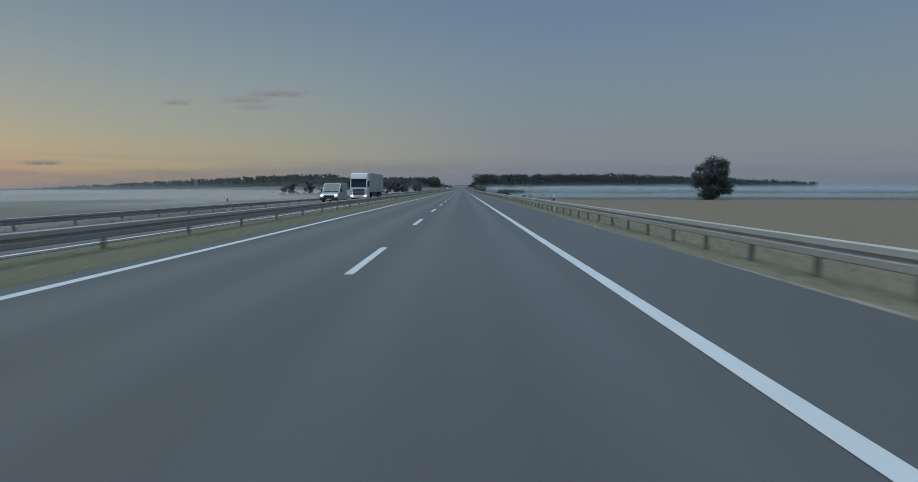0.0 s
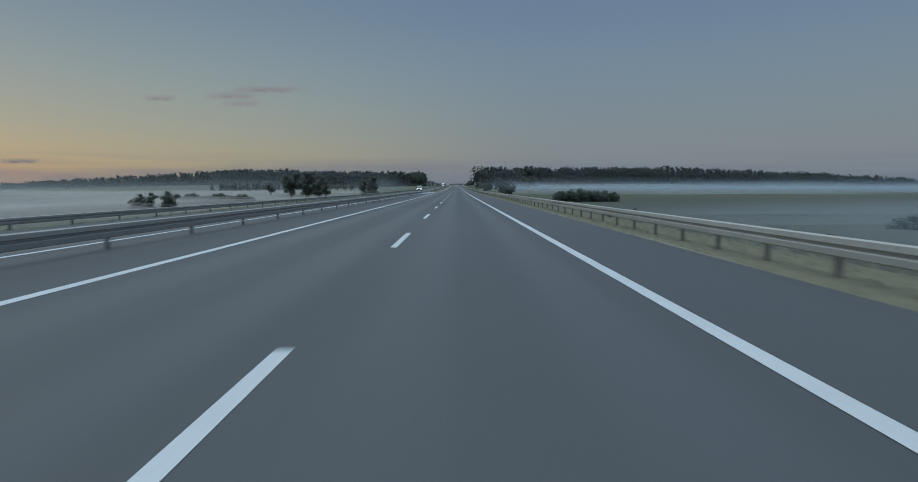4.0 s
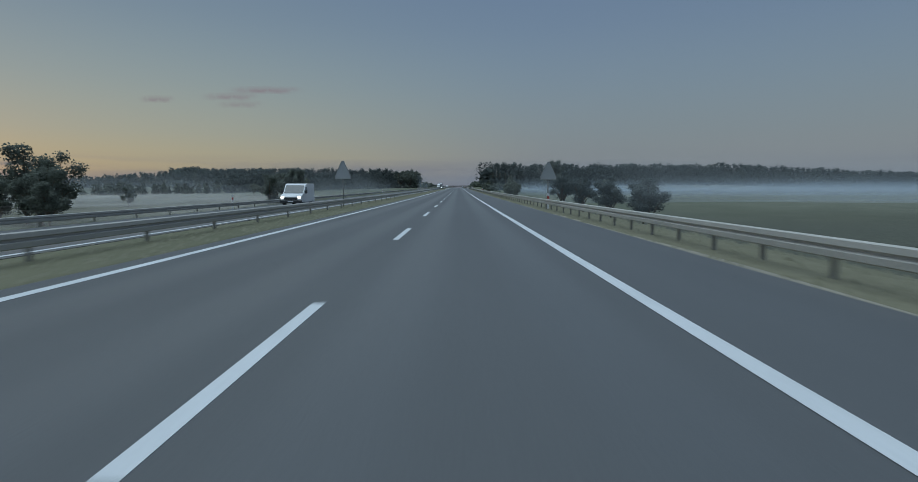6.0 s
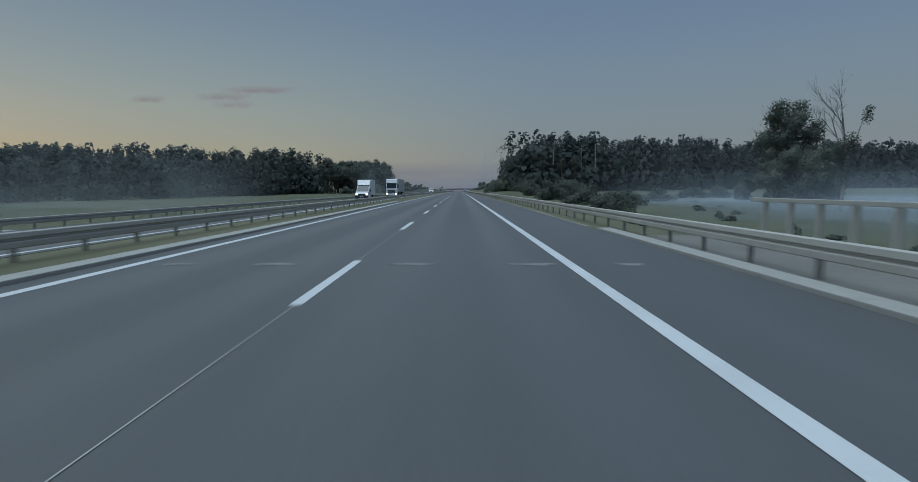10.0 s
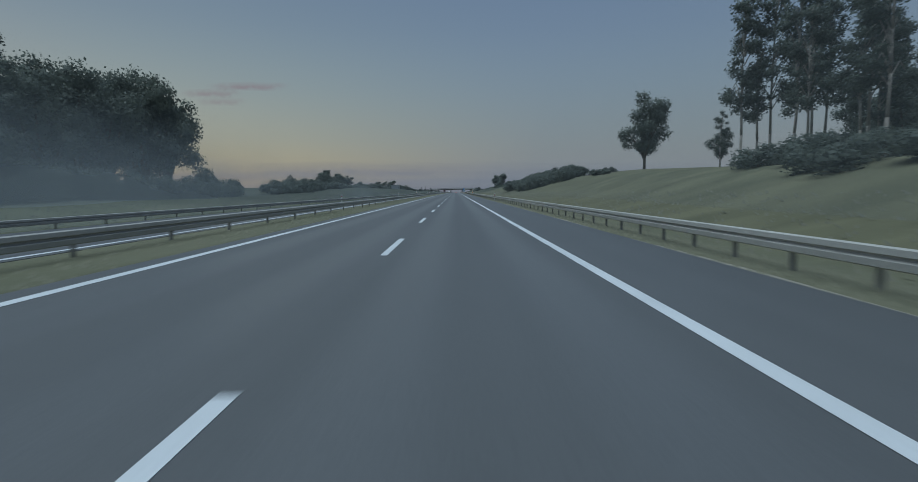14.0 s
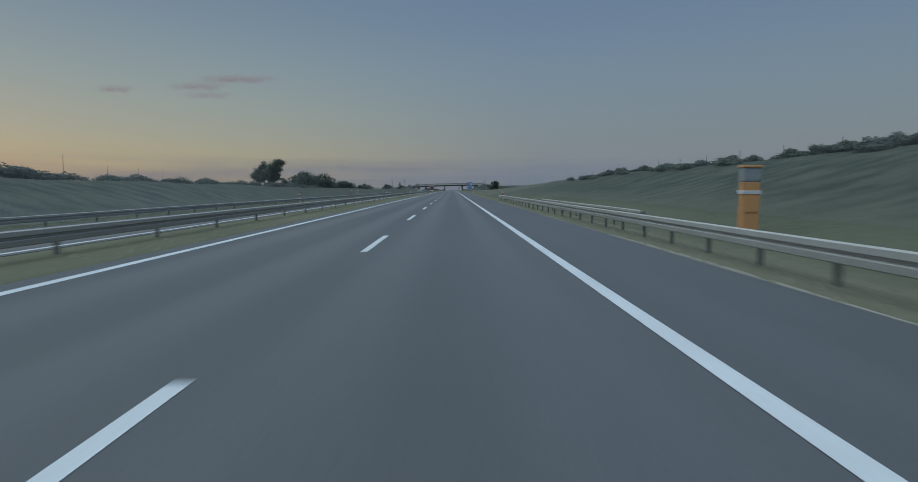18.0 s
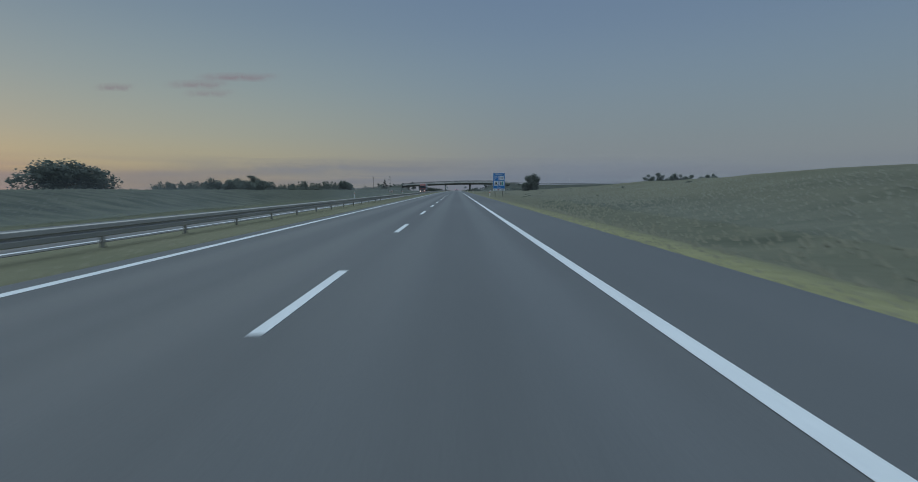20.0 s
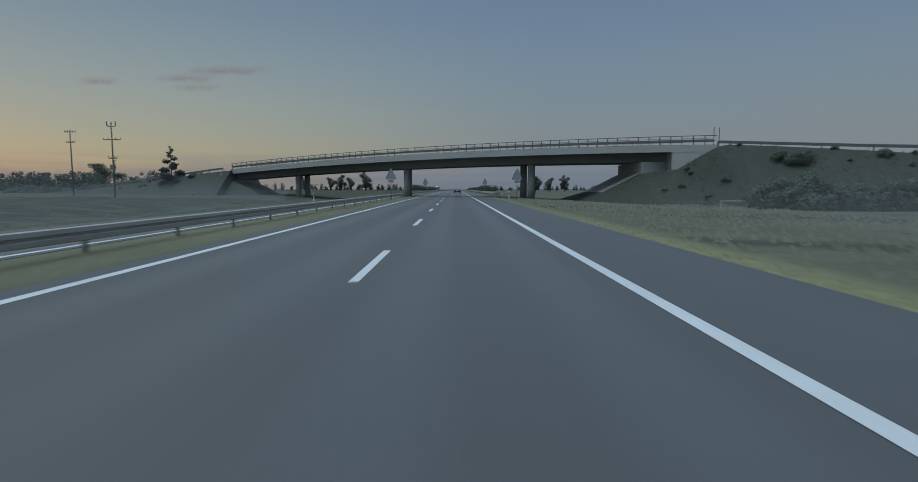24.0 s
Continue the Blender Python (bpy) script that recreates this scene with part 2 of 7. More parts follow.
    plot = link_math(nt, "MULTIPLY", link_math(nt, "MULTIPLY", p1, p2), p3)
    col = blend(nt, plot, col, (0.19, 0.15, 0.105))
    # mown median and the dry strip beside the asphalt
    mid = link_math(nt, "MULTIPLY", map_range(nt, sep.outputs["X"], -7.3 * U, -7.0 * U), map_range(nt, sep.outputs["X"], 0.0, -4.0 * U))
    col = blend(nt, link_math(nt, "MULTIPLY", mid, 0.8), col, blend(nt, map_range(nt, patch, 0.35, 0.65), (0.128, 0.129, 0.082), (0.162, 0.155, 0.102)))
    edge = link_math(nt, "MULTIPLY", map_range(nt, sep.outputs["X"], 6.0 * U, 6.4 * U), map_range(nt, sep.outputs["X"], 10.8 * U, 8.8 * U, 0, 1, True))
    dry = map_range(nt, sep.outputs["Y"], 680 * U, 420 * U, 0.45, 0.95)
    dry = link_math(nt, "MAXIMUM", dry, map_range(nt, sep.outputs["Y"], 1540 * U, 1580 * U, 0.0, 0.9))
    rim = map_range(nt, sep.outputs["Y"], 1540 * U, 1580 * U, 0.0, 1.0)
    edge = link_math(nt, "MULTIPLY", edge, map_range(nt, link_math(nt, "MULTIPLY", rim, map_range(nt, sep.outputs["X"], 7.0 * U, 8.2 * U)), 0, 1, 1, 0))
    col = blend(nt, link_math(nt, "MULTIPLY", edge, dry), col, blend(nt, map_range(nt, tuft, 0.3, 0.7), blend(nt, map_range(nt, sep.outputs["Y"], 1540 * U, 1580 * U), (0.172, 0.160, 0.110), (0.196, 0.192, 0.098)), blend(nt, map_range(nt, sep.outputs["Y"], 1540 * U, 1580 * U), (0.208, 0.194, 0.136), (0.244, 0.236, 0.126))))
    col = blend(nt, map_range(nt, blade, 0.35, 0.65, 0, 0.18), col, (0.060, 0.066, 0.042))
    nt.links.new(col, b.inputs["Base Color"])
    b.inputs["Roughness"].default_value = 0.9
    b.inputs["Specular IOR Level"].default_value = 0.15
    bp = nt.nodes.new("ShaderNodeBump")
    bp.inputs["Strength"].default_value = 0.3
    bp.inputs["Distance"].default_value = 0.03
    nt.links.new(tuft, bp.inputs["Height"])
    nt.links.new(bp.outputs[0], b.inputs["Normal"])
    return m


def leaf_material(name, color, second, trans=0.25):
    m = basic(name, color, 0.6, 0, 0.2, second, 0.35, 4.0, 0, 0.9, 0.16, island=True)
    nt = m.node_tree
    out = [n for n in nt.nodes if n.type == "OUTPUT_MATERIAL"][0]
    b = nt.nodes["Principled BSDF"]
    tr = nt.nodes.new("ShaderNodeBsdfTranslucent")
    tr.inputs[0].default_value = (*[v * 1.1 for v in color[:3]], 1)
    ms = nt.nodes.new("ShaderNodeMixShader")
    ms.inputs[0].default_value = trans
    nt.links.new(b.outputs[0], ms.inputs[1])
    nt.links.new(tr.outputs[0], ms.inputs[2])
    nt.links.new(ms.outputs[0], out.inputs[0])
    return m


def mist_material(name, top, thick, inner, outer, seed, base=0.0, rim=45.0, tone=(0.80, 0.83, 0.85), afloat=None):
    """Ground mist: a sheet of droplets, dense at the ground and thinning upward, with ragged swells."""
    m = bpy.data.materials.new(name)
    m.use_nodes = True
    nt = m.node_tree
    nt.nodes.clear()
    out = nt.nodes.new("ShaderNodeOutputMaterial")
    geo = nt.nodes.new("ShaderNodeNewGeometry")
    pos = geo.outputs["Position"]
    sep = nt.nodes.new("ShaderNodeSeparateXYZ")
    nt.links.new(pos, sep.inputs[0])
    mp = nt.nodes.new("ShaderNodeMapping")
    mp.inputs["Location"].default_value = (seed * 7.3, seed * 3.1, 0)
    mp.inputs["Scale"].default_value = (0.012 / U, 0.012 / U, 0.10 / U)
    nt.links.new(pos, mp.inputs[0])
    n = nt.nodes.new("ShaderNodeTexNoise")
    n.inputs["Scale"].default_value = 1.0
    n.inputs["Detail"].default_value = 4
    nt.links.new(mp.outputs[0], n.inputs["Vector"])
    lift = map_range(nt, n.outputs[0], 0.3, 0.7, -1.6 * U, 1.6 * U)
    z = link_math(nt, "SUBTRACT", link_math(nt, "ADD", sep.outputs["Z"], lift), base * U)
    up = map_range(nt, z, -3.6 * U, top * U, 1, 0, True)
    if afloat is not None:
        up = link_math(nt, "MULTIPLY", up, map_range(nt, z, (afloat - 1.5) * U, (afloat + 2.0) * U, 0, 1, True))
    ax = link_math(nt, "ABSOLUTE", sep.outputs["X"], 0)
    edge = map_range(nt, ax, inner * U, (inner + rim) * U, 0, 1, True)
    fade = map_range(nt, ax, outer * 0.6 * U, outer * U, 1, 0, True)
    a = link_math(nt, "MULTIPLY", link_math(nt, "MULTIPLY", up, edge), fade)
    a = link_math(nt, "MULTIPLY", a, thick)
    tr = nt.nodes.new("ShaderNodeBsdfTransparent")
    df = nt.nodes.new("ShaderNodeBsdfDiffuse")
    tl = nt.nodes.new("ShaderNodeBsdfTranslucent")
    for s in (df, tl):
        s.inputs[0].default_value = (*tone, 1)
    half = nt.nodes.new("ShaderNodeMixShader")
    half.inputs[0].default_value = 0.5
    nt.links.new(df.outputs[0], half.inputs[1])
    nt.links.new(tl.outputs[0], half.inputs[2])
    ms = nt.nodes.new("ShaderNodeMixShader")
    nt.links.new(a, ms.inputs[0])
    nt.links.new(tr.outputs[0], ms.inputs[1])
    nt.links.new(half.outputs[0], ms.inputs[2])
    nt.links.new(ms.outputs[0], out.inputs[0])
    return m


def cloud_material(name, color, dense):
    m = bpy.data.materials.new(name)
    m.use_nodes = True
    nt = m.node_tree
    nt.nodes.clear()
    out = nt.nodes.new("ShaderNodeOutputMaterial")
    tc = nt.nodes.new("ShaderNodeTexCoord")
    gen = tc.outputs["Generated"]
    sep = nt.nodes.new("ShaderNodeSeparateXYZ")
    nt.links.new(gen, sep.inputs[0])
    dx = map_range(nt, link_math(nt, "ABSOLUTE", link_math(nt, "SUBTRACT", sep.outputs["X"], 0.5), 0), 0.0, 0.5, 1, 0, True)
    dz = map_range(nt, link_math(nt, "ABSOLUTE", link_math(nt, "SUBTRACT", sep.outputs["Z"], 0.5), 0), 0.0, 0.5, 1, 0, True)
    mp = nt.nodes.new("ShaderNodeMapping")
    mp.inputs["Scale"].default_value = (1.7, 1, 1.0)
    mp.inputs["Rotation"].default_value = (0, radians(8), 0)
    nt.links.new(gen, mp.inputs[0])
    n = nt.nodes.new("ShaderNodeTexNoise")
    n.inputs["Scale"].default_value = 1.6
    n.inputs["Detail"].default_value = 5
    nt.links.new(mp.outputs[0], n.inputs["Vector"])
    a = link_math(nt, "MULTIPLY", link_math(nt, "MULTIPLY", dx, dz), map_range(nt, n.outputs[0], 0.38, 0.62, 0.35, 0.9))
    a = link_math(nt, "MULTIPLY", a, dense, True)
    tr = nt.nodes.new("ShaderNodeBsdfTransparent")
    em = nt.nodes.new("ShaderNodeEmission")
    em.inputs[0].default_value = (*[v * 0.5 for v in color[:3]], 1)
    ms = nt.nodes.new("ShaderNodeMixShader")
    nt.links.new(a, ms.inputs[0])
    nt.links.new(tr.outputs[0], ms.inputs[1])
    nt.links.new(em.outputs[0], ms.inputs[2])
    nt.links.new(ms.outputs[0], out.inputs[0])
    return m


def glow_material(name, color, strength):
    m = bpy.data.materials.new(name)
    m.use_nodes = True
    b = m.node_tree.nodes["Principled BSDF"]
    b.inputs["Base Color"].default_value = (*color, 1)
    b.inputs["Emission Color"].default_value = (*color, 1)
    b.inputs["Emission Strength"].default_value = strength
    return m


ASPHALT = asphalt_material("asphalt_near", (0.090, 0.093, 0.093), (0.108, 0.110, 0.110), (0.9, 2.9, -0.95, -2.9))
ASPHALT_OLD = asphalt_material("asphalt_far", (0.078, 0.080, 0.081), (0.098, 0.099, 0.100), (-8.5, -10.3, -12.2, -14.2))
PAINT = basic("road_paint", (0.66, 0.68, 0.69), 0.6, 0, 0.4, (0.46, 0.475, 0.48), 0.8, 22, 0.1, 0.7, coords="Object")
PAINT_WORN = basic("worn_road_paint", (0.30, 0.30, 0.295), 0.7, 0, 0.3, (0.16, 0.162, 0.16), 0.5, 14, 0.1, 0.9)
MEADOW = ground_material()
STEEL = basic("galvanised_steel", (0.47, 0.455, 0.415), 0.6, 0.0, 0.4, (0.35, 0.335, 0.30), 0.8, 14, 0.05, 0.7, 0.2)
STEEL_DULL = basic("weathered_steel", (0.26, 0.26, 0.245), 0.6, 0.2, 0.4, (0.18, 0.175, 0.16), 1.5, 14, 0.05, 0.7, 0.2)
# same galvanised steel, darkened in its colour for beams facing the dim side
STEEL_SHADED = basic("shaded_steel", (0.42, 0.408, 0.385), 0.75, 0.0, 0.25, (0.34, 0.332, 0.31), 0.8, 14, 0.05, 0.7, 0.2)
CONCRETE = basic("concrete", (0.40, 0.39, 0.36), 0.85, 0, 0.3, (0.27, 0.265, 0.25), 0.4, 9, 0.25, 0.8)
# darker concrete tone for bridge slabs and girders
CONCRETE_DARK = basic("dark_concrete", (0.215, 0.208, 0.188), 0.85, 0, 0.3, (0.14, 0.136, 0.122), 0.4, 9, 0.25, 0.8)
BIRCH_BARK = basic("pale_bark", (0.42, 0.38, 0.33), 0.85, 0, 0.2, (0.24, 0.21, 0.18), 2, 12, 0.4, 0.9)
BARK = basic("bark", (0.16, 0.12, 0.085), 0.9, 0, 0.2, (0.07, 0.055, 0.045), 2, 16, 0.6, 0.9)
PINE_BARK = basic("pine_bark", (0.38, 0.30, 0.235), 0.9, 0, 0.2, (0.22, 0.165, 0.125), 1, 12, 0.6, 0.9)
DEAD_WOOD = basic("dead_wood", (0.33, 0.31, 0.28), 0.85, 0, 0.2, (0.2, 0.185, 0.17), 2, 16, 0.4, 0.9)
BANK = basic("rank_grass", (0.066, 0.071, 0.056), 0.9, 0, 0.15, (0.046, 0.050, 0.041), 0.35, 5, 0.6, 0.8)
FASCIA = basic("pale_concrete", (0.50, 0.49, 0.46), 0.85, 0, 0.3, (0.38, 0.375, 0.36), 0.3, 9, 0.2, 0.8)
JOINT = basic("joint_filler", (0.25, 0.25, 0.24), 0.8, 0, 0.3, (0.13, 0.131, 0.13), 1.2, 14, 0.2, 0.8)
LEAF = leaf_material("broad_leaves", (0.150, 0.172, 0.128), (0.114, 0.134, 0.102), 0.45)
LEAF_DARK = leaf_material("dark_leaves", (0.132, 0.150, 0.124), (0.098, 0.114, 0.096), 0.45)
NEEDLES = leaf_material("pine_needles", (0.092, 0.110, 0.104), (0.068, 0.084, 0.080), 0.4)
LEAF_PALE = leaf_material("willow_leaves", (0.170, 0.185, 0.150), (0.128, 0.142, 0.116), 0.45)
GRASS = leaf_material("grass_blades", (0.185, 0.178, 0.122), (0.145, 0.142, 0.098), 0.12)
GRASS_GREEN = leaf_material("meadow_grass", (0.168, 0.162, 0.116), (0.124, 0.122, 0.088), 0.12)
GRASS_RANK = leaf_material("rank_grass_blades", (0.080, 0.085, 0.064), (0.056, 0.061, 0.047), 0.12)
WHITE = basic("white_lacquer", (0.78, 0.79, 0.80), 0.35, 0, 0.5, (0.66, 0.67, 0.68), 1, 10, 0, 0.5)
RED = basic("red_lacquer", (0.42, 0.045, 0.035), 0.4, 0, 0.5, (0.28, 0.03, 0.025), 1, 10, 0, 0.5)
ORANGE = basic("orange_lacquer", (0.68, 0.36, 0.17), 0.5, 0, 0.5, (0.62, 0.30, 0.11), 1, 10, 0, 0.5)
BLUE = basic("sign_blue", (0.025, 0.19, 0.52), 0.5, 0, 0.4, (0.02, 0.16, 0.46), 1, 10, 0, 0.5)
CAR_BLUE = basic("car_blue", (0.05, 0.13, 0.22), 0.25, 0.3, 0.5, (0.04, 0.11, 0.19), 1, 10, 0, 0.5)
SILVER = basic("silver_lacquer", (0.42, 0.44, 0.46), 0.3, 0.4, 0.5, (0.36, 0.38, 0.40), 1, 10, 0, 0.5)
BLACK = basic("black_rubber", (0.025, 0.025, 0.027), 0.8, 0, 0.3, (0.016, 0.016, 0.017), 4, 30, 0.1, 0.6)
DARK = basic("dark_plastic", (0.045, 0.048, 0.052), 0.5, 0, 0.4, (0.03, 0.032, 0.035), 4, 30, 0, 0.6)
GLASS = basic("tinted_glass", (0.02, 0.026, 0.03), 0.06, 0, 0.8, (0.016, 0.02, 0.024), 1, 5, 0, 0.4)
TARP = basic("trailer_tarpaulin", (0.55, 0.56, 0.57), 0.6, 0, 0.4, (0.42, 0.43, 0.44), 0.6, 8, 0.1, 0.6)
MAROON = basic("maroon_lacquer", (0.30, 0.13, 0.12), 0.4, 0, 0.4, (0.24, 0.10, 0.095), 0.6, 8, 0.1, 0.6)
SIGN_BACK = basic("sign_back_aluminium", (0.46, 0.48, 0.49), 0.5, 0.3, 0.5, (0.26, 0.275, 0.285), 1, 12, 0, 0.6)
SIGN_WHITE = basic("sign_white", (0.72, 0.74, 0.76), 0.5, 0, 0.4, (0.62, 0.64, 0.66), 1, 12, 0, 0.6)
RAIL_DARK = basic("dark_railing_steel", (0.19, 0.19, 0.188), 0.6, 0.1, 0.4, (0.13, 0.131, 0.13), 1, 12, 0, 0.6)
WOOD = basic("weathered_wood", (0.20, 0.18, 0.155), 0.85, 0, 0.2, (0.12, 0.105, 0.09), 1.5, 14, 0.4, 0.8)
TEAL = basic("teal_paint", (0.03, 0.30, 0.26), 0.5, 0, 0.4)
LAMP = glow_material("headlamp_glow", (1.0, 0.93, 0.80), 2.2)
TAIL = glow_material("tail_lamp_glow", (0.8, 0.05, 0.04), 0.5)


# ---- mesh tools ----
class Geo:
    """Gathers vertices and faces in true metres."""

    def __init__(self):
        self.v, self.f = [], []

    def put(self, v, f):
        o = len(self.v)
        self.v += [tuple(p) for p in v]
        self.f += [tuple(i + o for i in q) for q in f]
        return self

    def box(self, x0, x1, y0, y1, z0, z1):
        return self.put([(x0, y0, z0), (x1, y0, z0), (x1, y1, z0), (x0, y1, z0), (x0, y0, z1), (x1, y0, z1), (x1, y1, z1), (x0, y1, z1)],
                        [(3, 2, 1, 0), (4, 5, 6, 7), (0, 1, 5, 4), (1, 2, 6, 5), (2, 3, 7, 6), (3, 0, 4, 7)])

    def tube(self, a, b, r0, r1, n=6, caps=True):
        a, b = Vector(a), Vector(b)
        d = (b - a).normalized()
        s = d.orthogonal().normalized()
        t = d.cross(s)
        ring = [(math.cos(2 * math.pi * i / n), math.sin(2 * math.pi * i / n)) for i in range(n)]
        v = [a + (s * c + t * q) * r0 for c, q in ring] + [b + (s * c + t * q) * r1 for c, q in ring]
        f = [(i, (i + 1) % n, n + (i + 1) % n, n + i) for i in range(n)]
        if caps:
            f += [tuple(range(n - 1, -1, -1)), tuple(range(n, 2 * n))]
        return self.put(v, f)

    def along_y(self, profile, y0, y1, steps=1):
        """A closed outline (x, z), drawn out along the road."""
        n = len(profile)
        ys = [y0 + (y1 - y0) * i / steps for i in range(steps + 1)]
        v = [(x, y, z) for y in ys for x, z in profile]
        f = [(k * n + i, k * n + (i + 1) % n, (k + 1) * n + (i + 1) % n, (k + 1) * n + i) for k in range(steps) for i in range(n)]
        f += [tuple(range(n - 1, -1, -1)), tuple(steps * n + i for i in range(n))]
        return self.put(v, f)

    def prism(self, outline, axis, a, b):
        """A closed outline in the two other axes, from a to b along axis."""
        def p(u, w, k):
            return {"x": (k, u, w), "y": (u, k, w), "z": (u, w, k)}[axis]
        n = len(outline)
        v = [p(u, w, a) for u, w in outline] + [p(u, w, b) for u, w in outline]
        f = [(i, (i + 1) % n, n + (i + 1) % n, n + i) for i in range(n)] + [tuple(range(n - 1, -1, -1)), tuple(range(n, 2 * n))]
        return self.put(v, f)

    def mesh(self, name, mat, bevel=0.0, smooth=False, segments=2):
        me = bpy.data.meshes.new(name)
        me.from_pydata([(x * U, y * U, z * U) for x, y, z in self.v], [], self.f)
        bm = bmesh.new()
        bm.from_mesh(me)
        if len(bm.faces) < 4000:
            bmesh.ops.recalc_face_normals(bm, faces=bm.faces)
        if bevel:
            bmesh.ops.bevel(bm, geom=list(bm.edges), offset=bevel * U, segments=segments, affect="EDGES", clamp_overlap=True, profile=0.6)
        bm.to_mesh(me)
        bm.free()
        if smooth:
            me.polygons.foreach_set("use_smooth", [True] * len(me.polygons))
        me.materials.append(mat)
        me.update()
        return me


def thing(name, label, category, x=0, y=0, z=0, rz=0, group="", kind=""):
    ob = new(name)
    ob.empty_display_size = 0.2
    ob.matrix_world = pose(x * U, y * U, z * U, 0, 0, rz)
    return tagged(ob, label, category, group, kind)


def part(name, geo, mat, parent, label="", bevel=0.0, smooth=False, at=None, kind=""):
    me = geo.mesh(name, mat, bevel, smooth) if isinstance(geo, Geo) else geo
    ob = new(name, me)
    ob.parent = parent
    if at:
        ob.location = (at[0] * U, at[1] * U, at[2] * U)
    return tagged(ob, label, "", "", kind)


def solid(name, geo, mat, label, category, kind="", bevel=0.0, group=""):
    return tagged(new(name, geo.mesh(name, mat, bevel)), label, category, group, kind)


def at(x, y, z=0, rz=0, s=1.0, sz=None):
    return pose(x * U, y * U, z * U, 0, 0, rz) @ Matrix.Diagonal((s, s, sz or s, 1))


def smooth01(t):
    t = min(max(t, 0.0), 1.0)
    return t * t * (3 - 2 * t)


# ---- the lie of the land ----
RY = (-400, 700, 850, 960, 1060, 1110, 1190, 1237, 1360, 1480, 1560, 1650, 1750, 1850, 1900, 1950, 2100, 9500)
RH = (-4.0, -4.0, -3.2, -1.6, 0.8, 2.4, 3.6, 5.0, 5.2, 4.2, 3.8, 3.3, 3.0, 2.4, 1.2, -0.5, -0.6, -0.6)
RX = (18, 18, 18, 18, 26, 26, 28, 34, 33, 32, 32, 36, 50, 66, 60, 30, 20, 20)
LY = (-400, 650, 850, 1000, 1080, 1265, 1330, 1500, 1600, 1750, 1900, 2000, 9500)
LH = (-4.5, -4.5, -3.5, -1.6, -0.6, 0.2, 2.3, 2.3, 1.4, 0.9, 0.8, 0.0, -0.5)


def ground(x, y):
    """Height of the land beside the road."""
    if x > 7.4:
        h, far = float(np.interp(y, RY, RH)), float(np.interp(y, RY, RX))
        x0 = 8.4 if h < 0 else 10.5
        z = -0.08 + (h + 0.08) * smooth01((x - x0) / (far - x0))
        z -= 0.25 * smooth01((x - 7.8) / 1.2) * (1 - smooth01((x - 10) / 4)) * (h > 0)
        z -= 0.034 * max(0.0, x - 300) * smooth01((y - 700) / 300) * (1 - smooth01((y - 2000) / 300))
    elif x < -18.2:
        h = float(np.interp(y, LY, LH))
        z = -0.62 + (h + 0.62) * smooth01((-x - 19.2) / 13)
        z -= 0.038 * max(0, -x - 500) * (y < 3500)
    elif x < -7.05:
        z = -0.045 * (-x - 7) - 0.14
    elif x < -6.9:
        z = -0.012
    elif x < -4.45:
        z = -0.03
    elif x < 6.4:
        z = -0.14
    else:
        z = -0.035
    if x > 9 or x < -20:
        k = min(1.0, (abs(x) - 9) / 20)
        z += k * 0.35 * noise.noise((x * 0.07, y * 0.05, 0)) + k * 0.12 * noise.noise((x * 0.4, y * 0.3, 5))
    return z


GX = (-6000, -3000, -1500, -900, -600, -400, -250, -160, -110, -80, -62, -52, -44, -38, -34, -31, -28.5, -26, -24, -22, -20.5, -19.2, -18.3, -17.75,
      -17.65, -12, -7.15, -7.04, -6.6, -5.6, -4.9, -4.5, -4.4, 0, 6.35, 6.5, 6.9, 7.4, 7.9, 8.4, 9.2, 10, 11, 12, 13.5, 15, 17, 19, 21, 23, 25, 28, 31, 34, 38,
      44, 52, 65, 90, 130, 200, 300, 450, 600, 900, 1500, 3000, 6000)
GY = tuple(range(-400, 2200, 8)) + (2240, 2300, 2400, 2600, 3000, 3800, 5000, 7000, 9500)


def make_ground():
    v = [(x * U, y * U, ground(x, y) * U) for y in GY for x in GX]
    n = len(GX)
    f = [(j * n + i, j * n + i + 1, (j + 1) * n + i + 1, (j + 1) * n + i) for j in range(len(GY) - 1) for i in range(n - 1)]
    me = bpy.data.meshes.new("ground")
    me.from_pydata(v, [], f)
    me.polygons.foreach_set("use_smooth", [True] * len(f))
    me.materials.append(MEADOW)
    tagged(new("ground", me), "green and straw-coloured meadow with low banks and fields", "ground", "", "structure")


make_ground()


# ---- carriageways and markings ----
def strip(g, x0, x1, y0, y1, z, steps=1, tilt=None):
    for k in range(steps):
        a, b = y0 + (y1 - y0) * k / steps, y0 + (y1 - y0) * (k + 1) / steps
        za, zb = (z + tilt(x0), z + tilt(x1)) if tilt else (z, z)
        g.put([(x0, a, za), (x1, a, zb), (x1, b, zb), (x0, b, za)], [(0, 1, 2, 3)])
    return g


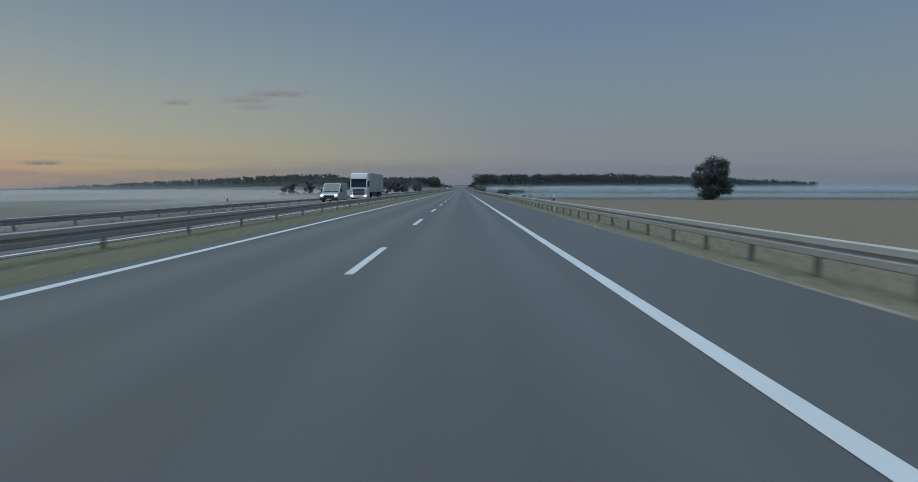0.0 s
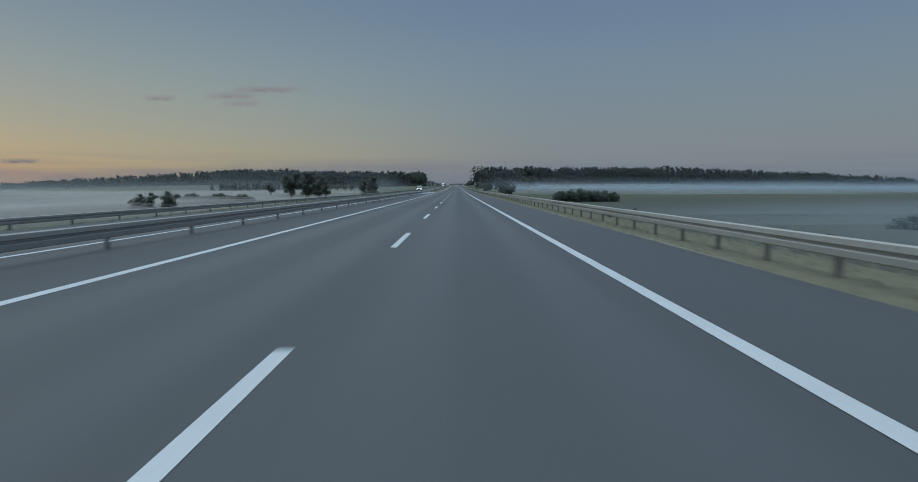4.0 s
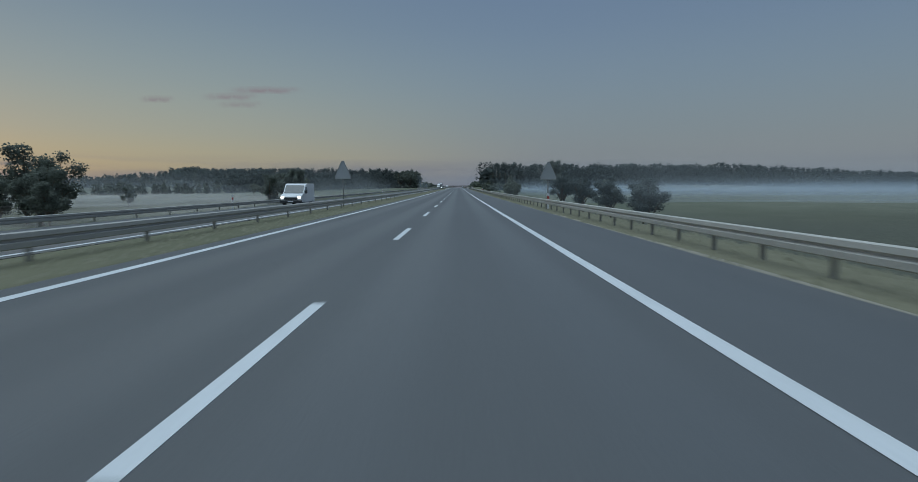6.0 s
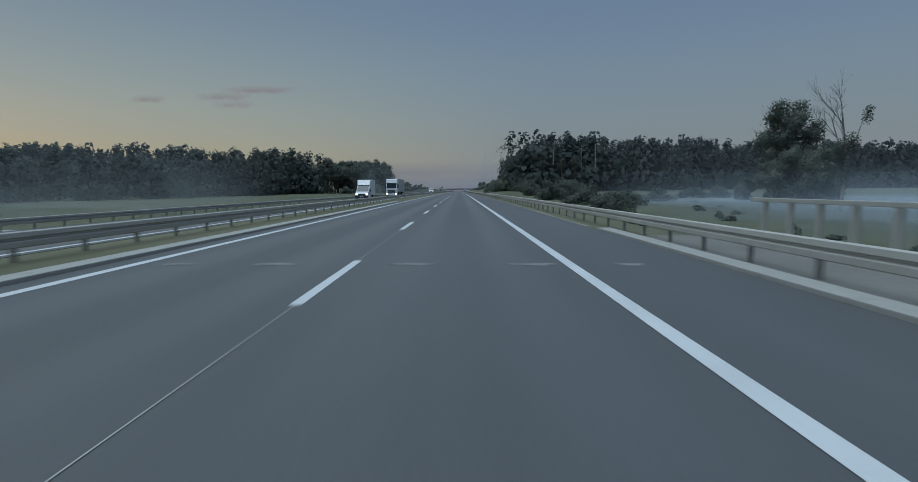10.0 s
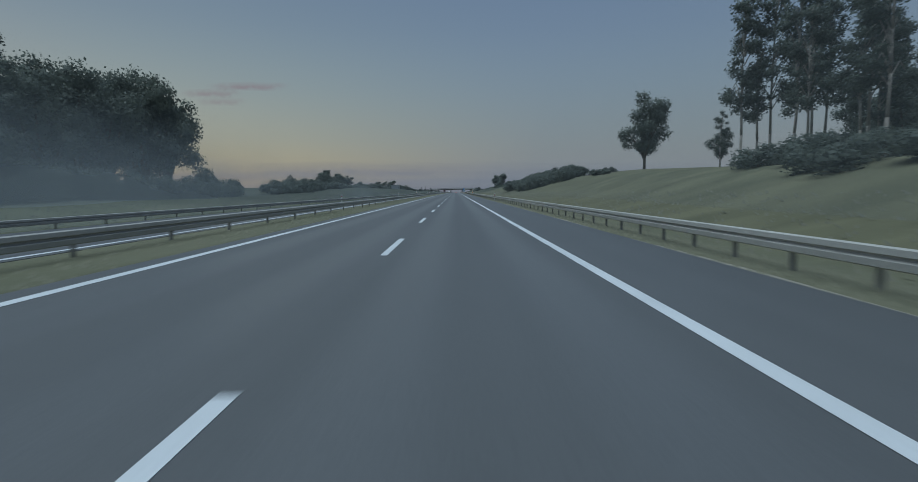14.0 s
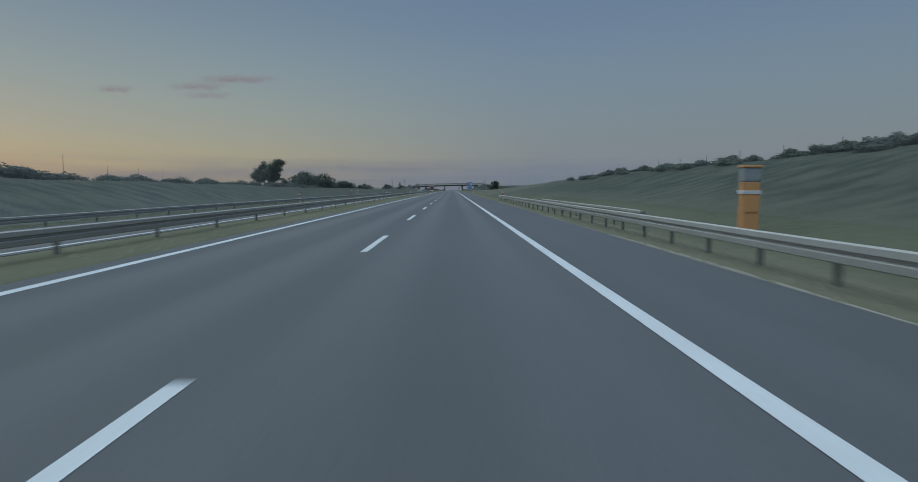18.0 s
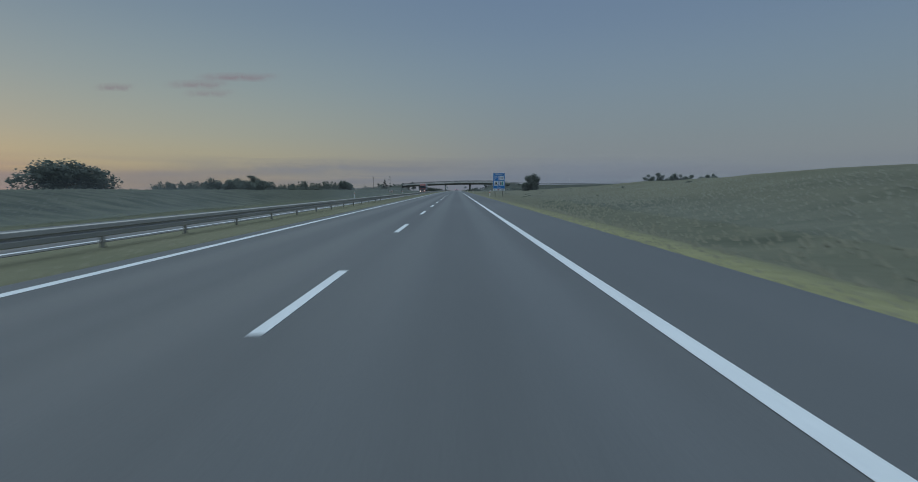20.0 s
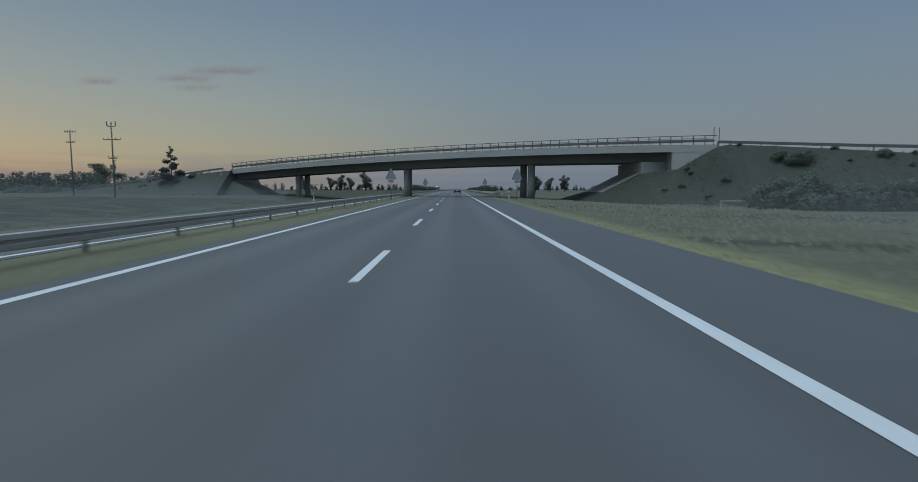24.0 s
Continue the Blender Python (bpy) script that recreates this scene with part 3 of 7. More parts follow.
def slab(g, x0, x1, y0, y1, z0, z1, deep):
    ys = [v for v in list(range(-400, 2600, 20)) + list(range(2600, 9001, 160)) if y0 < v < y1]
    ys = [y0] + ys + [y1]
    for y in ys:
        g.v += [(x0, y, z0), (x1, y, z1), (x1, y, z1 - deep), (x0, y, z0 - deep)]
    for k in range(len(ys) - 1):
        for i in range(4):
            j = (i + 1) % 4
            g.f.append((4 * k + i, 4 * k + 4 + i, 4 * k + 4 + j, 4 * k + j))
    n = 4 * len(ys)
    g.f += [(0, 1, 2, 3), (n - 1, n - 2, n - 3, n - 4)]
    return g


def opp(x):
    return -0.045 * (-x - 7.0)


road = solid("road", slab(Geo(), -4.42, 6.45, -400, 9000, 0, 0, 0.3), ASPHALT, "grey asphalt motorway carriageway with worn wheel tracks", "road", "structure")
road_opposite = solid("road_opposite", slab(Geo(), -17.7, -7.05, -400, 9000, opp(-17.7), opp(-7.05), 0.3), ASPHALT_OLD,
                      "grey asphalt carriageway for oncoming traffic beyond the median", "road", "structure")
crossover = solid("pavement", slab(Geo(), -7.06, -4.41, 296, 486, -0.004, -0.004, 0.25), ASPHALT_OLD, "paved asphalt crossover in the median", "pavement", "structure")
part("edge_line", strip(Geo(), 3.77, 3.97, -400, 6000, 0.005, 320), PAINT, road, "white painted edge line")
part("edge_line", strip(Geo(), -3.97, -3.77, -400, 6000, 0.005, 320), PAINT, road, "white painted edge line")
dash = Geo().box(-0.075, 0.075, 0, 4, -0.002, 0.006).mesh("lane_dash", PAINT)
for k in range(-2, 240):
    part("lane_dash", dash, PAINT, road, "", at=(0, 12 * k, 0))
far_dashes = Geo()
for k in range(240, 480):
    far_dashes.box(-0.075, 0.075, 12 * k, 12 * k + 4, -0.002, 0.006)
part("lane_dash", far_dashes, PAINT, road, "white dashes far down the road", kind="stuff")
part("edge_line", strip(Geo(), -7.62, -7.38, -400, 6000, 0.006, 320, opp), PAINT, road_opposite, "white painted edge line")
part("edge_line", strip(Geo(), -15.27, -15.09, -400, 6000, 0.006, 320, opp), PAINT_WORN, road_opposite, "worn greyish edge line")
dash2 = Geo()
strip(dash2, -0.075, 0.075, 0, 4, 0.006)
dash2 = dash2.mesh("lane_dash", PAINT)
for k in range(0, 200):
    part("lane_dash", dash2, PAINT, road_opposite, "", at=(-11.3, 12 * k + 5, opp(-11.3)))
# expansion joints of the stream bridge, patched pale, and a thin setting-out line
for y in (786.0, 831.5):
    joint = Geo()
    for k, (x, w) in enumerate(((-3.5, 0.75), (-1.9, 1.0), (0.5, 1.1), (2.6, 1.2), (4.6, 0.7))):
        n = 10
        ring = [(x + w / 2 + w / 2 * math.cos(0.628 * i) * (0.85 + 0.2 * math.sin(3 * i + k)), y + 0.2 * math.sin(0.628 * i) * (0.8 + 0.3 * math.cos(2 * i + k)), 0.0045) for i in range(n)]
        joint.put(ring, [tuple(range(n))])
    part("expansion_joint", joint, JOINT, road, "pale worn patches on the expansion joint", kind="stuff")
for a, b in ((786, 846), (1195, 1232), (1268, 1318)):
    part("setting_out_line", strip(Geo(), -0.007, 0.007, a, b, 0.0042, 8), CONCRETE, road, "thin white setting-out line")
# gravel margin where the asphalt meets the verge
GRAVEL = basic("pale_gravel", (0.30, 0.275, 0.225), 0.9, 0, 0.2, (0.19, 0.178, 0.145), 0.7, 16, 0.4, 0.9, coords="Object")
margin = Geo()
for k in range(395):
    y = -50 + 4 * k
    if not 758 < y < 842:
        w0, w1 = 0.20 + 0.09 * math.sin(k * 1.7) + 0.05 * math.sin(k * 0.37), 0.20 + 0.09 * math.sin((k + 1) * 1.7) + 0.05 * math.sin((k + 1) * 0.37)
        margin.put([(6.43, y, -0.026), (6.46 + w0, y, -0.030), (6.46 + w1, y + 4, -0.030), (6.43, y + 4, -0.026)], [(0, 1, 2, 3)])
part("gravel_margin", margin, GRAVEL, road, "pale gravel margin along the asphalt edge", kind="stuff")
# hatched taper at the end of the crossover
for k in range(5):
    g = Geo()
    g.put([(-7.0, 446 + 8 * k, 0.003), (-6.4, 443 + 8 * k, 0.003), (-4.5, 457 + 8 * k, 0.003), (-4.5, 461 + 8 * k, 0.003)], [(0, 1, 2, 3)])
    part("hatch_stripe", g, PAINT, crossover, "white painted hatch stripe")


# ---- guardrails ----
W_OUT = ((0.0, 0.64), (0.03, 0.645), (0.078, 0.622), (0.085, 0.535), (0.035, 0.507), (0.035, 0.478), (0.085, 0.450), (0.078, 0.353), (0.03, 0.330), (0.0, 0.335))
W_BACK = ((0.005, 0.347), (0.028, 0.344), (0.066, 0.362), (0.072, 0.444), (0.022, 0.472), (0.022, 0.513), (0.072, 0.541), (0.066, 0.613), (0.028, 0.631), (0.005, 0.628))


def rail_beam(side, length=12.0):
    """One length of W-shaped beam whose ridges face the side (+1: to the right)."""
    return Geo().along_y([(side * x, z) for x, z in W_OUT + W_BACK], 0.0, length - 0.015, 1)


def rail_post(g, side, x=0.0, y=0.0, z=0.0, foot=-0.55):
    g.box(x - 0.03 - side * 0.10, x + 0.03 - side * 0.10, y - 0.05, y + 0.05, z + foot, z + 0.60)
    g.box(min(x - side * 0.07, x - side * 0.002), max(x - side * 0.07, x - side * 0.002), y - 0.035, y + 0.035, z + 0.40, z + 0.58)
    return g


def guardrail(label, x, side, y0, y1, z, near, dense=(), mat=None, far_joined=False):
    mat = mat or STEEL
    rail = thing("guardrail", label, "guardrail", x, 0, z)
    beam = rail_beam(side).mesh("beam", mat)
    y = y0
    while y < y1 - 1:
        part("beam", beam, mat, rail, at=(0, y, 0))
        y += 12.0
    post = rail_post(Geo(), side).mesh("post", STEEL_DULL)
    rest = Geo()
    ys = [y0 + 4.0 * k for k in range(int((y1 - y0) / 4))]
    for a, b in dense:
        ys += [v + 2.0 for v in ys if a < v < b]
    made = 0
    for v in sorted(ys):
        if near[0] < v < near[1] and made < 300 and not far_joined:
            part("post", post, STEEL_DULL, rail, at=(0, v, 0))
            made += 1
        else:
            rail_post(rest, side, 0, v)
    if rest.v:
        part("post", rest, STEEL_DULL, rail, "galvanised posts along the rail", kind="stuff")
    return rail


RIGHT_X, MEDIAN_X, LEFT_X = 7.25, -6.35, -18.15
guardrail("galvanised steel guardrail along the grass verge", RIGHT_X, -1, -80, 1524, -0.03, (-40, 1100), ((-90, 1530),))
guardrail("galvanised steel guardrail standing in the grassy median", MEDIAN_X, 1, -80, 2600, -0.09, (0, 1100), ((770, 900),), STEEL_SHADED)
guardrail("galvanised steel guardrail on the far edge of the oncoming lanes", LEFT_X, 1, -80, 1640, -0.60, (0, 10), ((770, 900),), STEEL_SHADED, True)
guardrail("galvanised steel guardrail in front of the overpass pier", 8.0, -1, 2036, 2240, -0.05, (2036, 2240))
# bent-down end of the rail
g = Geo()
pts = [(0, 1524, 0.0), (0.15, 1528, -0.03), (0.5, 1532, -0.14), (1.0, 1536, -0.32), (1.7, 1540, -0.56)]
for (ax, ay, az), (bx, by, bz) in zip(pts, pts[1:]):
    for (p, q), (p2, q2) in zip(W_OUT, W_OUT[1:]):
        g.put([(ax - p, ay, az + q), (bx - p, by, bz + q), (bx - p2, by, bz + q2), (ax - p2, ay, az + q2)], [(0, 1, 2, 3)])
        g.put([(ax - p + 0.012, ay, az + q), (bx - p + 0.012, by, bz + q), (bx - p2 + 0.012, by, bz + q2), (ax - p2 + 0.012, ay, az + q2)], [(3, 2, 1, 0)])
end = thing("guardrail_end", "galvanised guardrail end bent down into the grass", "guardrail", RIGHT_X, 0, -0.03)
part("beam", g, STEEL, end)
part("post", rail_post(Geo(), -1, 0.15, 1528, -0.03), STEEL_DULL, end)


# ---- the small bridge over the stream ----
def kerb(name, x0, x1, y0, y1, z, label):
    k = thing(name, label, "kerb", 0, 0, 0, kind="structure")
    stone = Geo().box(x0, x1, 0.01, 1.99, z - 0.25, z + 0.07).mesh("kerbstone", CONCRETE, 0.015)
    y = y0
    while y < y1:
        part("kerbstone", stone, CONCRETE, k, at=(0, y, 0))
        y += 2.0


kerb("kerb_1", 6.46, 6.90, 762, 840, 0.0, "pale concrete kerb along the bridge edge")
kerb("kerb_2", -4.86, -4.43, 762, 880, 0.0, "pale concrete kerb along the median of the bridge")


def bridge_railing(x, z, y0, y1, label):
    r = thing("bridge_railing", label, "railing", x, 0, z)
    part("handrail", Geo().box(-0.06, 0.06, y0, y1, 1.02, 1.12), STEEL, r, bevel=0.015)
    part("lower_rail", Geo().box(-0.03, 0.03, y0, y1, 0.16, 0.22), STEEL, r)
    post = Geo().box(-0.05, 0.05, -0.06, 0.06, -0.3, 1.02).mesh("post", STEEL, 0.008)
    y = y0 + 0.06
    while y < y1:
        part("post", post, STEEL, r, at=(0, y, 0))
        y += 1.05


bridge_railing(9.45, 0.0, 786, 836, "grey steel bridge railing with close upright posts")
bridge_railing(-20.4, -0.62, 788, 846, "grey steel bridge railing beyond the oncoming lanes")
deck = thing("bridge_edge", "concrete edge slab of the stream bridge", "bridge", 0, 0, 0, kind="structure")
part("edge_slab", Geo().box(6.91, 9.75, 784, 838, -0.75, -0.02), CONCRETE_DARK, deck, bevel=0.02)
part("edge_slab", Geo().box(-20.75, -17.72, 786, 848, -1.35, -0.60), CONCRETE, deck, bevel=0.02)


# ---- trees ----
def quick_mesh(name, verts, quads, mat, normals=None):
    me = bpy.data.meshes.new(name)
    n, m = len(verts), len(quads)
    me.vertices.add(n)
    me.vertices.foreach_set("co", (verts * U).astype(np.float32).ravel())
    me.loops.add(4 * m)
    me.loops.foreach_set("vertex_index", quads.astype(np.int32).ravel())
    me.polygons.add(m)
    me.polygons.foreach_set("loop_start", np.arange(0, 4 * m, 4, dtype=np.int32))
    me.materials.append(mat)
    me.update(calc_edges=True)
    if normals is not None:
        me.polygons.foreach_set("use_smooth", np.ones(m, bool))
        me.normals_split_custom_set_from_vertices(np.repeat(normals, 4, 0).tolist())
    return me


LEAF_NORMALS = []


def take_normals():
    out = np.concatenate(LEAF_NORMALS)
    LEAF_NORMALS.clear()
    return out


def leaf_cloud(rng, blobs, count, size, flat=0.0, shell=0.45):
    """Leaf clumps, each one a small bent quad, scattered through lumps (x, y, z, rx, ry, rz)."""
    b = np.array(blobs, float)
    w = b[:, 3] * b[:, 4] * b[:, 5]
    pick = rng.choice(len(b), count, p=w / w.sum())
    d = rng.normal(size=(count, 3))
    d /= np.linalg.norm(d, axis=1)[:, None]
    r = rng.random(count) ** shell * (0.80 + 0.25 * rng.random(count))
    c = b[pick, :3] + d * r[:, None] * b[pick, 3:]
    u = rng.normal(size=(count, 3))
    u[:, 2] *= 1 - flat
    u /= np.linalg.norm(u, axis=1)[:, None]
    t = np.cross(u, rng.normal(size=(count, 3)))
    t /= np.linalg.norm(t, axis=1)[:, None]
    s = size * (0.55 + 0.9 * rng.random(count))[:, None]
    n = np.cross(u, t)
    # each clump faces out of its lump, and is shaded partly as the lump's surface
    away = d + np.array([0, 0, 0.25])
    away /= np.linalg.norm(away, axis=1)[:, None]
    flip = np.where((n * away).sum(1) > 0, -1.0, 1.0)[:, None]
    t, n = t * flip, n * flip
    soft = 0.9 * away - 0.2 * n
    LEAF_NORMALS.append(soft / np.linalg.norm(soft, axis=1)[:, None])
    v = np.stack([c - u * s * 0.5, c + t * s * 0.36 + n * s * 0.1, c + u * s * 0.5, c - t * s * 0.36 + n * s * 0.1], 1).reshape(-1, 3)
    return v


def cores(rng, blobs, scale, around=11, high=7):
    """The dense inside of each lump: loose overlapping leaf plates round its middle."""
    out = []
    for x, y, z, rx, ry, rz in blobs:
        n = around * high
        d = rng.normal(size=(n, 3))
        d /= np.linalg.norm(d, axis=1)[:, None]
        r = np.array([rx, ry, rz]) * scale
        c = np.array([x, y, z]) + d * r * (0.75 + 0.4 * rng.random(n))[:, None]
        face = d + rng.normal(size=(n, 3)) * 0.35
        face /= np.linalg.norm(face, axis=1)[:, None]
        u = np.cross(face, rng.normal(size=(n, 3)))
        u /= np.linalg.norm(u, axis=1)[:, None]
        w = np.cross(face, u)
        k = (1.55 / math.sqrt(n)) * (0.6 + 0.8 * rng.random((n, 1))) * r.mean()
        q = np.stack([c - u * k * 1.15, c - w * k * 0.8 - face * k * 0.2, c + u * k, c + w * k * 0.9 - face * k * 0.15], 1)
        m = d + 0.4 * face
        LEAF_NORMALS.append(m / np.linalg.norm(m, axis=1)[:, None])
        out.append(q.reshape(-1, 3))
    return np.concatenate(out)


def quads_for(v):
    return np.arange(len(v)).reshape(-1, 4)


def trunk_geo(rng, h, r, lean=0.02, limbs=(), bend=0.04, n=7):
    g = Geo()
    p, steps = Vector((0, 0, -0.4)), 5
    for k in range(steps):
        q = Vector((rng.normal() * bend * h * 0.3 * (k + 1) / steps, rng.normal() * bend * h * 0.3 * (k + 1) / steps, h * (k + 1) / steps))
        g.tube(p, q, r * (1 - 0.75 * k / steps), r * (1 - 0.75 * (k + 1) / steps), n)
        p = q
    for (x, y, z), start, rr in limbs:
        a = Vector((0, 0, start))
        m = a.lerp(Vector((x, y, z)), 0.5) + Vector((0, 0, 0.08 * h))
        g.tube(a, m, rr, rr * 0.6, 5, False)
        g.tube(m, (x, y, z), rr * 0.6, rr * 0.2, 5, False)
    return g


def tree_model(kind, seed, h, w, leaves, size, mat, base=0.22, label="", name="tree", lumps=13):
    """One tree: a tapered trunk with limbs and a crown of leaf clumps with an uneven outline."""
    rng = np.random.default_rng(seed)
    t = thing(name, label, "tree" if kind != "bush" else "bush", 0, -3000, -60)
    blobs, limbs = [], []
    if kind == "pine":
        for k in range(lumps):
            a, z = rng.random() * 6.283, h * (base + (0.97 - base) * (k + rng.random()) / lumps)
            spread = w * 0.5 * (1.05 - 0.6 * (z / h - base) / (1 - base)) * (0.35 + 0.5 * rng.random())
            s = w * (0.11 + 0.10 * rng.random())
            blobs.append((math.cos(a) * spread, math.sin(a) * spread, z, s * 1.2, s * 1.2, s * 0.85))
            limbs.append((blobs[-1][:3], z * 0.93, 0.012 * h * 0.3))
        blobs.append((0, 0, h * 0.95, w * 0.13, w * 0.13, h * 0.06))
    elif kind == "spruce":
        for k in range(lumps):
            f = (k + 0.5) / lumps
            a, z = k * 2.4, h * (base + (1 - base) * f)
            spread = w * 0.36 * (1 - f)
            s = w * (0.20 * (1 - f) + 0.06)
            blobs.append((math.cos(a) * spread, math.sin(a) * spread, z, s, s, s * 0.55))
    elif kind == "bush":
        for k in range(lumps):
            a, rr = rng.random() * 6.283, w * 0.5 * rng.random() ** 0.6
            s = h * (0.20 + 0.16 * rng.random())
            top = h * (0.95 - 0.45 * (rr / (w * 0.5)) ** 2)
            blobs.append((math.cos(a) * rr * 0.85, math.sin(a) * rr * 0.85, max(0.12 * h, top - s - 0.35 * h * rng.random()), s * 1.2, s * 1.2, s))
        blobs.append((0, 0, h * 0.35, w * 0.36, w * 0.36, h * 0.35))
        limbs = [(b[:3], 0.1 * h, 0.02 * h) for b in blobs[:6]]
    else:
        cz, rz = h * (base + 1) / 2, h * (1 - base) / 2
        for k in range(lumps):
            d = Vector(rng.normal(size=3)).normalized()
            f = 0.52 + 0.30 * rng.random()
            s = min(w * 0.5, rz) * (0.25 + 0.16 * rng.random())
            blobs.append((d.x * w * 0.5 * f, d.y * w * 0.5 * f, cz + d.z * rz * f, s, s, s * 0.9))
            if k < 8:
                limbs.append((blobs[-1][:3], h * base * (0.8 + 0.5 * rng.random()), 0.014 * h))
        blobs.append((0, 0, cz, w * 0.27, w * 0.27, rz * 0.62))
    v = leaf_cloud(rng, blobs, leaves, size, 0.3 if kind == "pine" else 0.0)
    v = np.concatenate([v, cores(rng, blobs, {"pine": 0.5, "spruce": 0.7, "bush": 0.72}.get(kind, 0.62), *((5, 5) if h < 2 else (8, 7) if leaves < 1600 else (10, 9)))])
    if kind != "bush" or limbs:
        bark = BIRCH_BARK if name == "birch_tree" else PINE_BARK if kind == "pine" else BARK
        top = h * (0.93 if kind in ("pine", "spruce") else 0.72 if kind != "bush" else 0.5)
        part("trunk", trunk_geo(rng, top, (0.0095 if kind == "pine" else 0.020) * h if kind != "bush" else 0.03 * h, limbs=limbs), bark, t, smooth=True)
    part("crown", quick_mesh("crown", v, quads_for(v), mat, take_normals()), mat, t)
    return t


def drop(model):
    for o in list(model.children_recursive):
        bpy.data.objects.remove(o)
    bpy.data.objects.remove(model)


PLANTED = random.Random(5)
KIND_OF = {"scrub on the right slope": "scrub_bush", "bushes at the overpass": "bush", "young growth": "sapling", "undergrowth": "shrub", "hedge on the left bank": "hedge_shrub", "hedge before the overpass": "hedge_shrub", "thicket on the cutting slope": "thicket_bush",
           "scrub on the crest": "scrub_bush", "weeds on the slope": "weed_clump", "weeds on the bank": "weed_clump", "weeds in the meadow": "weed_clump"}


def plant(model, x, y, s=1.0, sz=None, z=None, rz=None, label="", group=""):
    zz = ground(x, y) if z is None else z
    o = copy_thing(model, at(x, y, zz - 0.05, PLANTED.uniform(0, 360) if rz is None else rz, s, sz))
    if label or group:
        tagged(o, label, "", group)
    if group in KIND_OF:
        o.name = KIND_OF[group]
    return o


OAKS = [tree_model("broad", 10 + k, 14, 11, 4600, 0.38, LEAF_DARK, 0.10, "dark green broadleaf tree in full leaf") for k in range(3)]
OPEN_TREES = [tree_model("broad", 20 + k, 13, 9.0, 4400, 0.27, LEAF_DARK, 0.14, "dark broadleaf tree with sky showing through its crown", lumps=16) for k in range(2)]
PINES = [tree_model("pine", 30 + k, 15.5, 5.2, 2400, 0.22, LEAF_DARK, 0.62, "tall pine with a bare trunk and a high crown", name="pine_tree", lumps=15) for k in range(4)]
BUSHES = [tree_model("bush", 40 + k, 4.0, 5.6, 2300, 0.20, LEAF_DARK, 0, "dense dark green bush on the grass bank", name="bush", lumps=14) for k in range(3)]
FINE = [tree_model("broad", 100 + k, 15, 12, 7600, 0.28, LEAF_DARK, 0.06, "large dark broadleaf tree with a ragged crown", lumps=24) for k in range(3)]
POLES = [tree_model("pine", 110 + k, 16.5, 5.6, 3400, 0.23, LEAF_DARK, 0.34, "tall slender tree with a pale bare trunk", name="birch_tree", lumps=24) for k in range(3)]
WILLOWS = [tree_model("broad", 50 + k, 8, 6.2, 4200, 0.20, LEAF_PALE, 0.22, "grey-green broadleaf tree on the embankment foot", lumps=20) for k in range(2)]
YOUNG = [tree_model("bush", 46 + k, 4.0, 5.6, 3600, 0.19, LEAF, 0, "dense grey-green young tree at the wood's edge", name="sapling", lumps=18) for k in range(2)]
SCRUB = [tree_model("bush", 130 + k, 4.0, 5.6, 800, 0.40, LEAF_DARK, 0, "low dark scrub", name="bush", lumps=10) for k in range(3)]
HEDGE = [tree_model("bush", 140 + k, 4.0, 5.6, 1500, 0.26, LEAF_DARK, 0, "dense dark green hedge shrub", name="bush", lumps=12) for k in range(3)]
SMALL = [tree_model("bush", 70 + k, 1.0, 1.5, 160, 0.22, LEAF, 0, "small tuft of weeds on the grass slope", name="bush", lumps=6) for k in range(2)]

# the lone field tree in the mist
FIELD = tree_model("broad", 80, 24.5, 23, 9500, 0.66, NEEDLES, 0.02, "large dark field tree standing in mist", lumps=20)
for x, y, s, sz in ((-59, 441, 0.5, 0.40), (-66, 446, 0.45, 0.37), (-72, 452, 0.42, 0.34)):
    plant(OAKS[0], x, y, s, sz, label="low dark broadleaf tree at the foot of the embankment")
plant(FIELD, 121, 261, 0.97, z=-5.0, rz=20)
# low growth in the fields
for x, y, s, sz in ((38, 322, 0.8, 0.6), (44, 338, 0.7, 0.6), (34, 372, 0.6, 0.5), (60, 395, 0.9, 0.6), (420, 420, 1.8, 2.2)):
    plant(BUSHES[int(y) % 3], x, y, s, sz, label="low bush in a misty field")
for x, y in ((19.5, 262), (24, 273)):
    plant(BUSHES[x > 20], x, y, 0.62, 1.4, label="airy upright shrub at the foot of the embankment")
for k in range(7):
    plant(BUSHES[k % 3], 38 + 3.6 * k, 520 + 1.6 * k, 1.15, 1.5 - 0.06 * abs(k - 2), label="dark hedge bush in the misty meadow", group="hedge in the meadow")
for k in range(26):
    plant(SMALL[k % 2], PLANTED.uniform(13, 40), PLANTED.uniform(425, 540), PLANTED.uniform(1.0, 2.2), PLANTED.uniform(0.7, 1.4), label="tall weeds in the wet meadow", group="weeds in the meadow")
